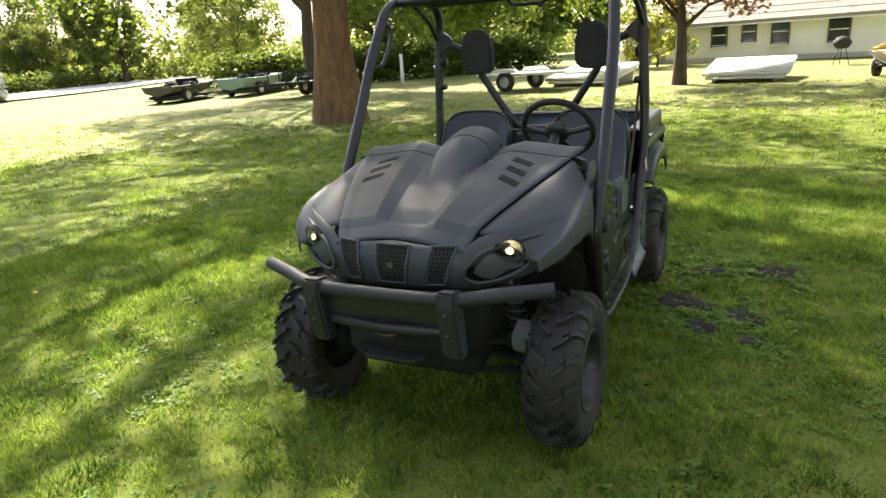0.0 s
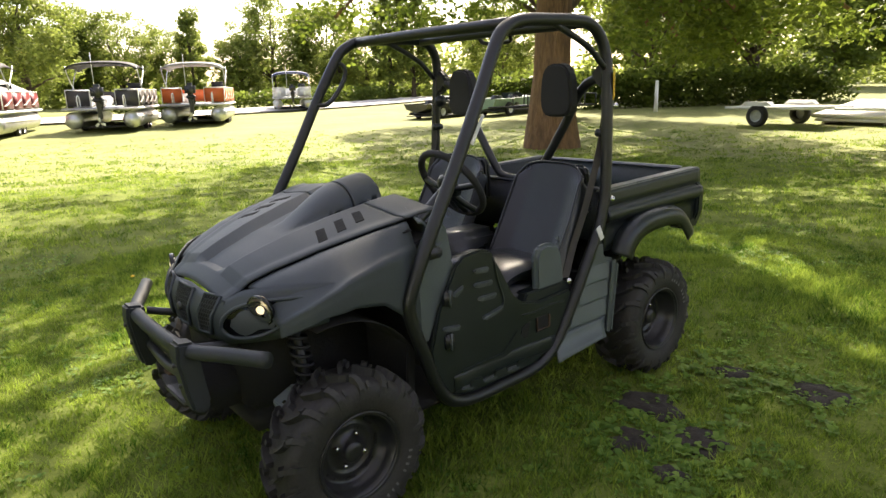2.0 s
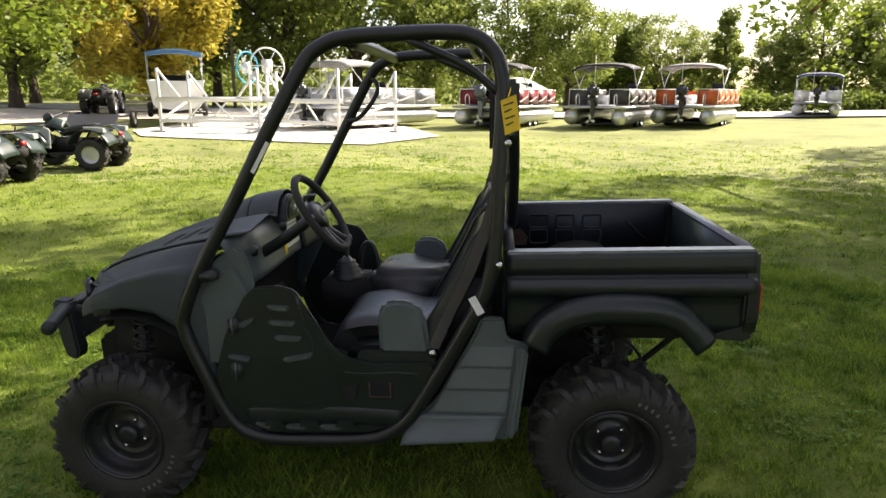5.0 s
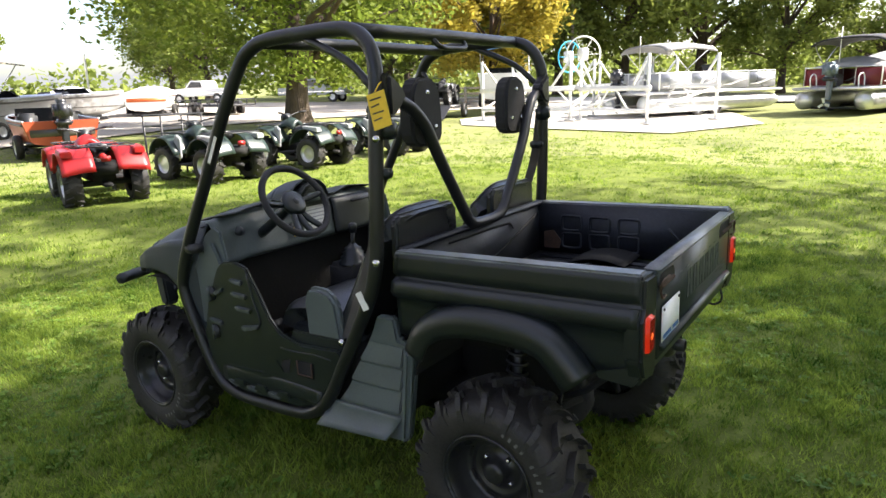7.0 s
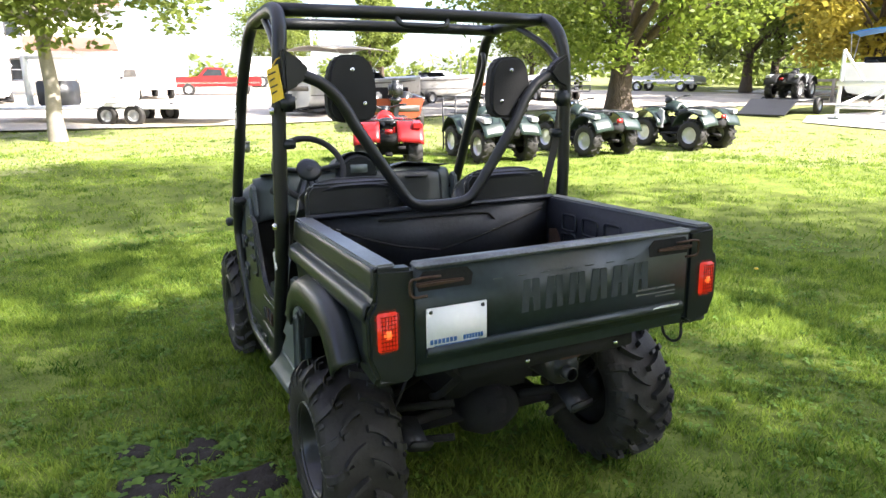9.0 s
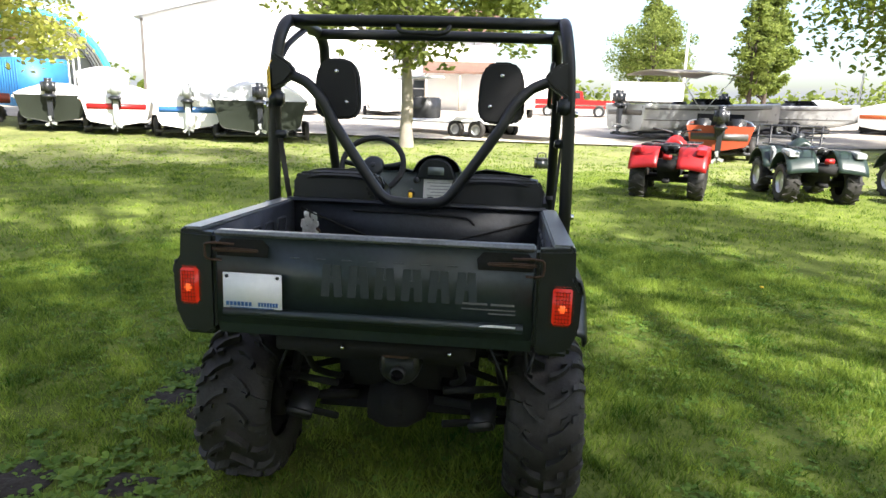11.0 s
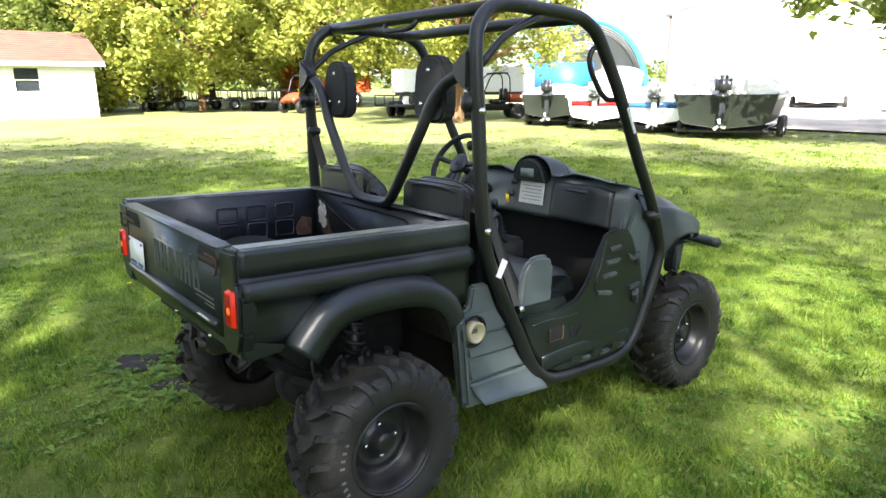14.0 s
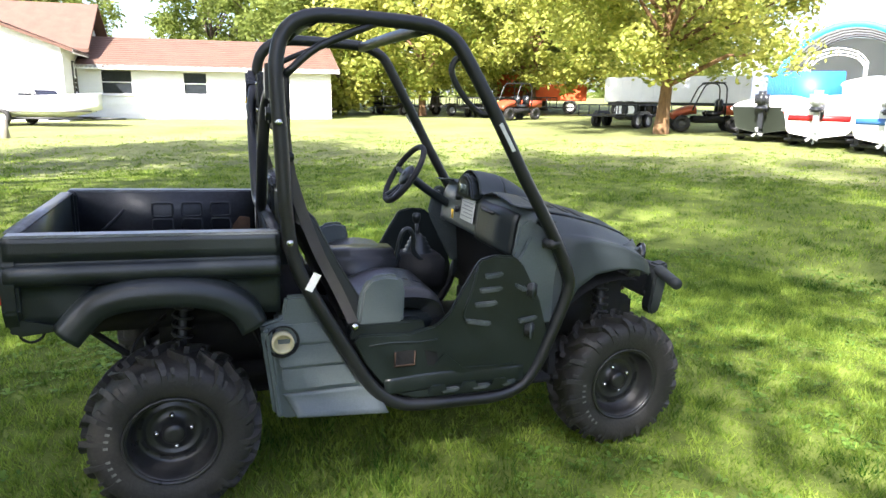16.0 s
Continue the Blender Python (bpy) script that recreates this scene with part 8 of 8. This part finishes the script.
for x in (3.2, 5.5, 7.7):
    solid("porch_post", box(x - 0.07, x + 0.07, -2.3, -2.15, 0, 2.5, 0.01), "canvas_tan", sh)
for x in (1.2, 2.6):
    for z in (0.9, 3.4):
        window_unit(sh, Matrix.Translation((x, -0.05, z)), 0.75, 1.2)
fn = thing("rail_fence", stand(14.5, -29.5, 15), "weathered wooden rail fence beyond the lifts", "fence")
for k in range(4):
    solid("post", box(k * 1.6 - 0.06, k * 1.6 + 0.06, -0.06, 0.06, 0, 1.15, 0.01), "wood", fn)
for z in (0.4, 0.7, 1.0):
    solid("rail", box(-0.1, 4.9, -0.09, -0.05, z, z + 0.12, 0.01), "wood", fn)

# poles and posts


def pole(x, y, h, r, paint, label, name="utility_pole"):
    p = thing(name, stand(x, y), label, "pole")
    solid("shaft", tube([(0, 0, -0.2), (0, 0, h)], r, 10, 1, False, r * 0.7), paint, p)
    return p


p1 = pole(-34.6, -6.5, 8.5, 0.13, "wood", "weathered wooden utility pole")
solid("cross_arm", box(-0.9, 0.9, -0.06, 0.06, 7.9, 8.05, 0.01), "wood", p1)
pole(17.8, -43.4, 11, 0.12, "wood", "weathered wooden utility pole")
fp = pole(55.0, -28.4, 12, 0.10, "white", "white flagpole with a small flag", "flagpole")
solid("flag", sheet(lambda u, v: (1.6 * u, 0.15 * math.sin(6 * u), 10.2 + 1.0 * v - 0.3 * u), span(0, 1, 8), span(0, 1, 4), 0.01), "red", fp)
pole(66.0, -17.0, 14, 0.14, "white", "tall white light pole", "light_pole")
pole(-23.8, -13.7, 1.3, 0.09, "white", "short pale wooden post on the lawn", "post")
pole(-6.4, 19.9, 0.55, 0.13, "wood", "short weathered stump post on the lawn", "post")

# ---- grass and weeds ----


def blades(count, r0, r1, tall, wide, seed, fade=False):
    g = np.random.default_rng(seed)
    r = np.sqrt(g.uniform(r0 * r0, r1 * r1, count))
    if fade:
        r = r0 + (r1 - r0) * (1 - np.sqrt(g.random(count)))
    a = g.uniform(0, 2 * math.pi, count)
    # tufts: pull blades a little towards scattered centres
    cx, cy = r * np.cos(a), r * np.sin(a)
    n = max(400, count // 24)
    tr, ta = r[:n] if fade else np.sqrt(g.uniform(r0 * r0, r1 * r1, n)), g.uniform(0, 2 * math.pi, n)
    pick = g.integers(0, n, count)
    tuft = g.random(count) < 0.78
    sp = 0.032 * (1 + r / 12)
    cx = np.where(tuft, tr[pick] * np.cos(ta[pick]) + g.normal(0, 1, count) * sp, cx)
    cy = np.where(tuft, tr[pick] * np.sin(ta[pick]) + g.normal(0, 1, count) * sp, cy)
    # thin out over the bare soil
    bare = np.zeros(count, bool)
    for bx_, by_, br in SOIL:
        bare |= (np.hypot(cx - bx_, cy - by_) < br * g.uniform(0.75, 1.35, count))
    rr = np.hypot(cx, cy)
    near = (-0.025 * cx + 0.0035 * cy) * np.clip((8 - rr) / 5, 0, 1)
    rise = 0.024 * (cx / rr) ** 2 + np.where(cy > 0, 0.019, 0.013) * (cy / rr) ** 2
    z = near + np.where(rr < 7, 0, rise * (rr - 7)) - 0.006
    patch = 0.8 + 0.35 * np.sin(cx * 2.1 + 1.3 * np.sin(cy * 1.7)) * np.sin(cy * 1.9 + np.sin(cx * 1.1)) + 0.5 * np.sin(cx * 23 + 2 * np.sin(cy * 9)) * np.sin(cy * 21 + 2 * np.sin(cx * 11))
    h = tall * g.uniform(0.45, 1.25, count) * np.clip(patch, 0.35, 1.5) * np.where(bare, 0.0, 1.0)
    lean = g.uniform(0.2, 1.0, count) * h
    d = g.uniform(0, 2 * math.pi, count)
    s = g.uniform(0, 2 * math.pi, count)
    w = wide * g.uniform(0.6, 1.4, count) * np.where(bare, 0.0, 1.0)
    v = np.empty((count, 3, 3), np.float32)
    v[:, 0] = np.stack([cx - w * np.cos(s), cy - w * np.sin(s), z], 1)
    v[:, 1] = np.stack([cx + w * np.cos(s), cy + w * np.sin(s), z], 1)
    v[:, 2] = np.stack([cx + lean * np.cos(d), cy + lean * np.sin(d), z + h], 1)
    v = v[~bare]
    k = len(v)
    me = bpy.data.meshes.new("blades")
    me.vertices.add(k * 3)
    me.vertices.foreach_set("co", v.ravel())
    me.loops.add(k * 3)
    me.loops.foreach_set("vertex_index", np.arange(k * 3, dtype=np.int32))
    me.polygons.add(k)
    me.polygons.foreach_set("loop_start", np.arange(0, k * 3, 3, dtype=np.int32))
    me.polygons.foreach_set("loop_total", np.full(k, 3, dtype=np.int32))
    me.update()
    return me


SOIL = [(-0.56, 0.87, 0.16), (-0.42, 1.20, 0.14), (-1.24, 1.39, 0.14), (-1.20, 1.00, 0.10), (-0.25, 1.00, 0.12), (-0.12, 1.26, 0.08)]
tagged(solid("grass", blades(440000, 0.0, 4.6, 0.052, 0.0042, 3), "blade"), "short mown grass round the vehicle", "grass", kind="stuff")
tagged(solid("grass", blades(240000, 4.6, 11.5, 0.055, 0.0070, 4), "blade"), "short mown grass across the lawn", "grass", kind="stuff")
tagged(solid("grass", blades(170000, 10.8, 22.0, 0.050, 0.0105, 5, True), "blade"), "thin short grass further out on the lawn", "grass", kind="stuff")


def soil_patch(x, y, r, seed):
    rows, n = [], 28
    verts_ = [(0, 0, 0.012)]
    for i in range(1, 9):
        for k in range(n):
            a = 2 * math.pi * k / n
            rr = r * i / 8 * (1 + 0.75 * noise.noise(Vector((math.cos(a) * 1.5, math.sin(a) * 1.5, seed))))
            q = Vector((rr * math.cos(a), rr * math.sin(a), 0))
            lump = 0.016 * (noise.noise(Vector((q.x * 14, q.y * 14, seed))) + 0.4) * (1 - (i / 8) ** 4)
            verts_.append((q.x, q.y, height(x + q.x, y + q.y) - height(x, y) + 0.012 * noise.noise(Vector(((x + q.x) * 1.3, (y + q.y) * 1.3, 0))) + 0.010 * (1 - (i / 8) ** 3) + lump - (0.02 if i == 8 else 0)))
    faces_ = [(0, 1 + k, 1 + (k + 1) % n) for k in range(n)]
    for i in range(7):
        for k in range(n):
            a_, b_ = 1 + i * n, 1 + (i + 1) * n
            faces_.append((a_ + k, b_ + k, b_ + (k + 1) % n, a_ + (k + 1) % n))
    tagged(solid("bare_soil", mesh_from(verts_, faces_, True), "soil", None, "", stand(x, y)), "bare patch of dark damp soil in the lawn", "soil", kind="structure")


for i, (x, y, r) in enumerate(SOIL):
    soil_patch(x, y, r, i)


def weeds(spots, leaves, size, seed):
    """Low rosettes of broad leaves."""
    g = np.random.default_rng(seed)
    vv, ff = [], []
    for x, y, sc in spots:
        z = height(x, y)
        for k in range(leaves):
            a = 2 * math.pi * (k + g.uniform(-0.3, 0.3)) / leaves
            ln, w = size * sc * g.uniform(0.7, 1.3), size * sc * g.uniform(0.28, 0.45)
            up = g.uniform(0.15, 0.75)
            d, s_ = (math.cos(a), math.sin(a)), (-math.sin(a), math.cos(a))
            b = len(vv)
            for t, ww, hh in ((0.12, 0.15, 0.06), (0.45, 1.0, 0.8), (0.8, 0.7, 1.0), (1.0, 0.05, 0.85)):
                for q in (-1, 1):
                    vv.append((x + d[0] * ln * t + s_[0] * w * ww * q, y + d[1] * ln * t + s_[1] * w * ww * q, z + ln * up * hh * 0.8 + 0.004))
            for i in range(3):
                ff.append((b + 2 * i, b + 2 * i + 1, b + 2 * i + 3, b + 2 * i + 2))
    return mesh_from(vv, ff, True)


spots = []
for x, y, r in SOIL:
    for k in range(56):
        a, q = rng.uniform(0, 2 * math.pi), r * rng.uniform(0.75, 3.0)
        spots.append((x + q * math.cos(a), y + q * math.sin(a), rng.uniform(0.5, 1.1)))
tagged(solid("weeds", weeds(spots, 6, 0.042, 1), "weed"), "broad-leaved weeds round the bare soil", "weeds", kind="stuff")
spots = []
for k in range(15000):
    r, a = math.sqrt(rng.uniform(0.5, 26)), rng.uniform(0, 2 * math.pi)
    x, y = r * math.cos(a), r * math.sin(a)
    if noise.noise(Vector((x * 0.9, y * 0.9, 3))) > -0.08:
        spots.append((x, y, rng.uniform(0.5, 1.1)))
tagged(solid("clover", weeds(spots, 4, 0.030, 2), "weed"), "clover and plantain scattered in the grass", "clover", kind="stuff")
for x, y in ((-0.35, 2.4), (-0.9, 2.9), (0.6, -3.4), (2.4, -2.6)):
    fl_ = thing("dandelion", stand(x, y), "single yellow dandelion in the grass", "flower", "dandelions in the lawn")
    solid("stalk", tube([(0, 0, 0), (0.004, 0, 0.07)], 0.0025, 6, 1), "weed", fl_)
    solid("bloom", lathe([(0.0, 0.012), (0.012, 0.010), (0.018, 0.003), (0.010, -0.004), (0, -0.004)], 12, "z"), "yellow", fl_, "", pose(0.004, 0, 0.072))
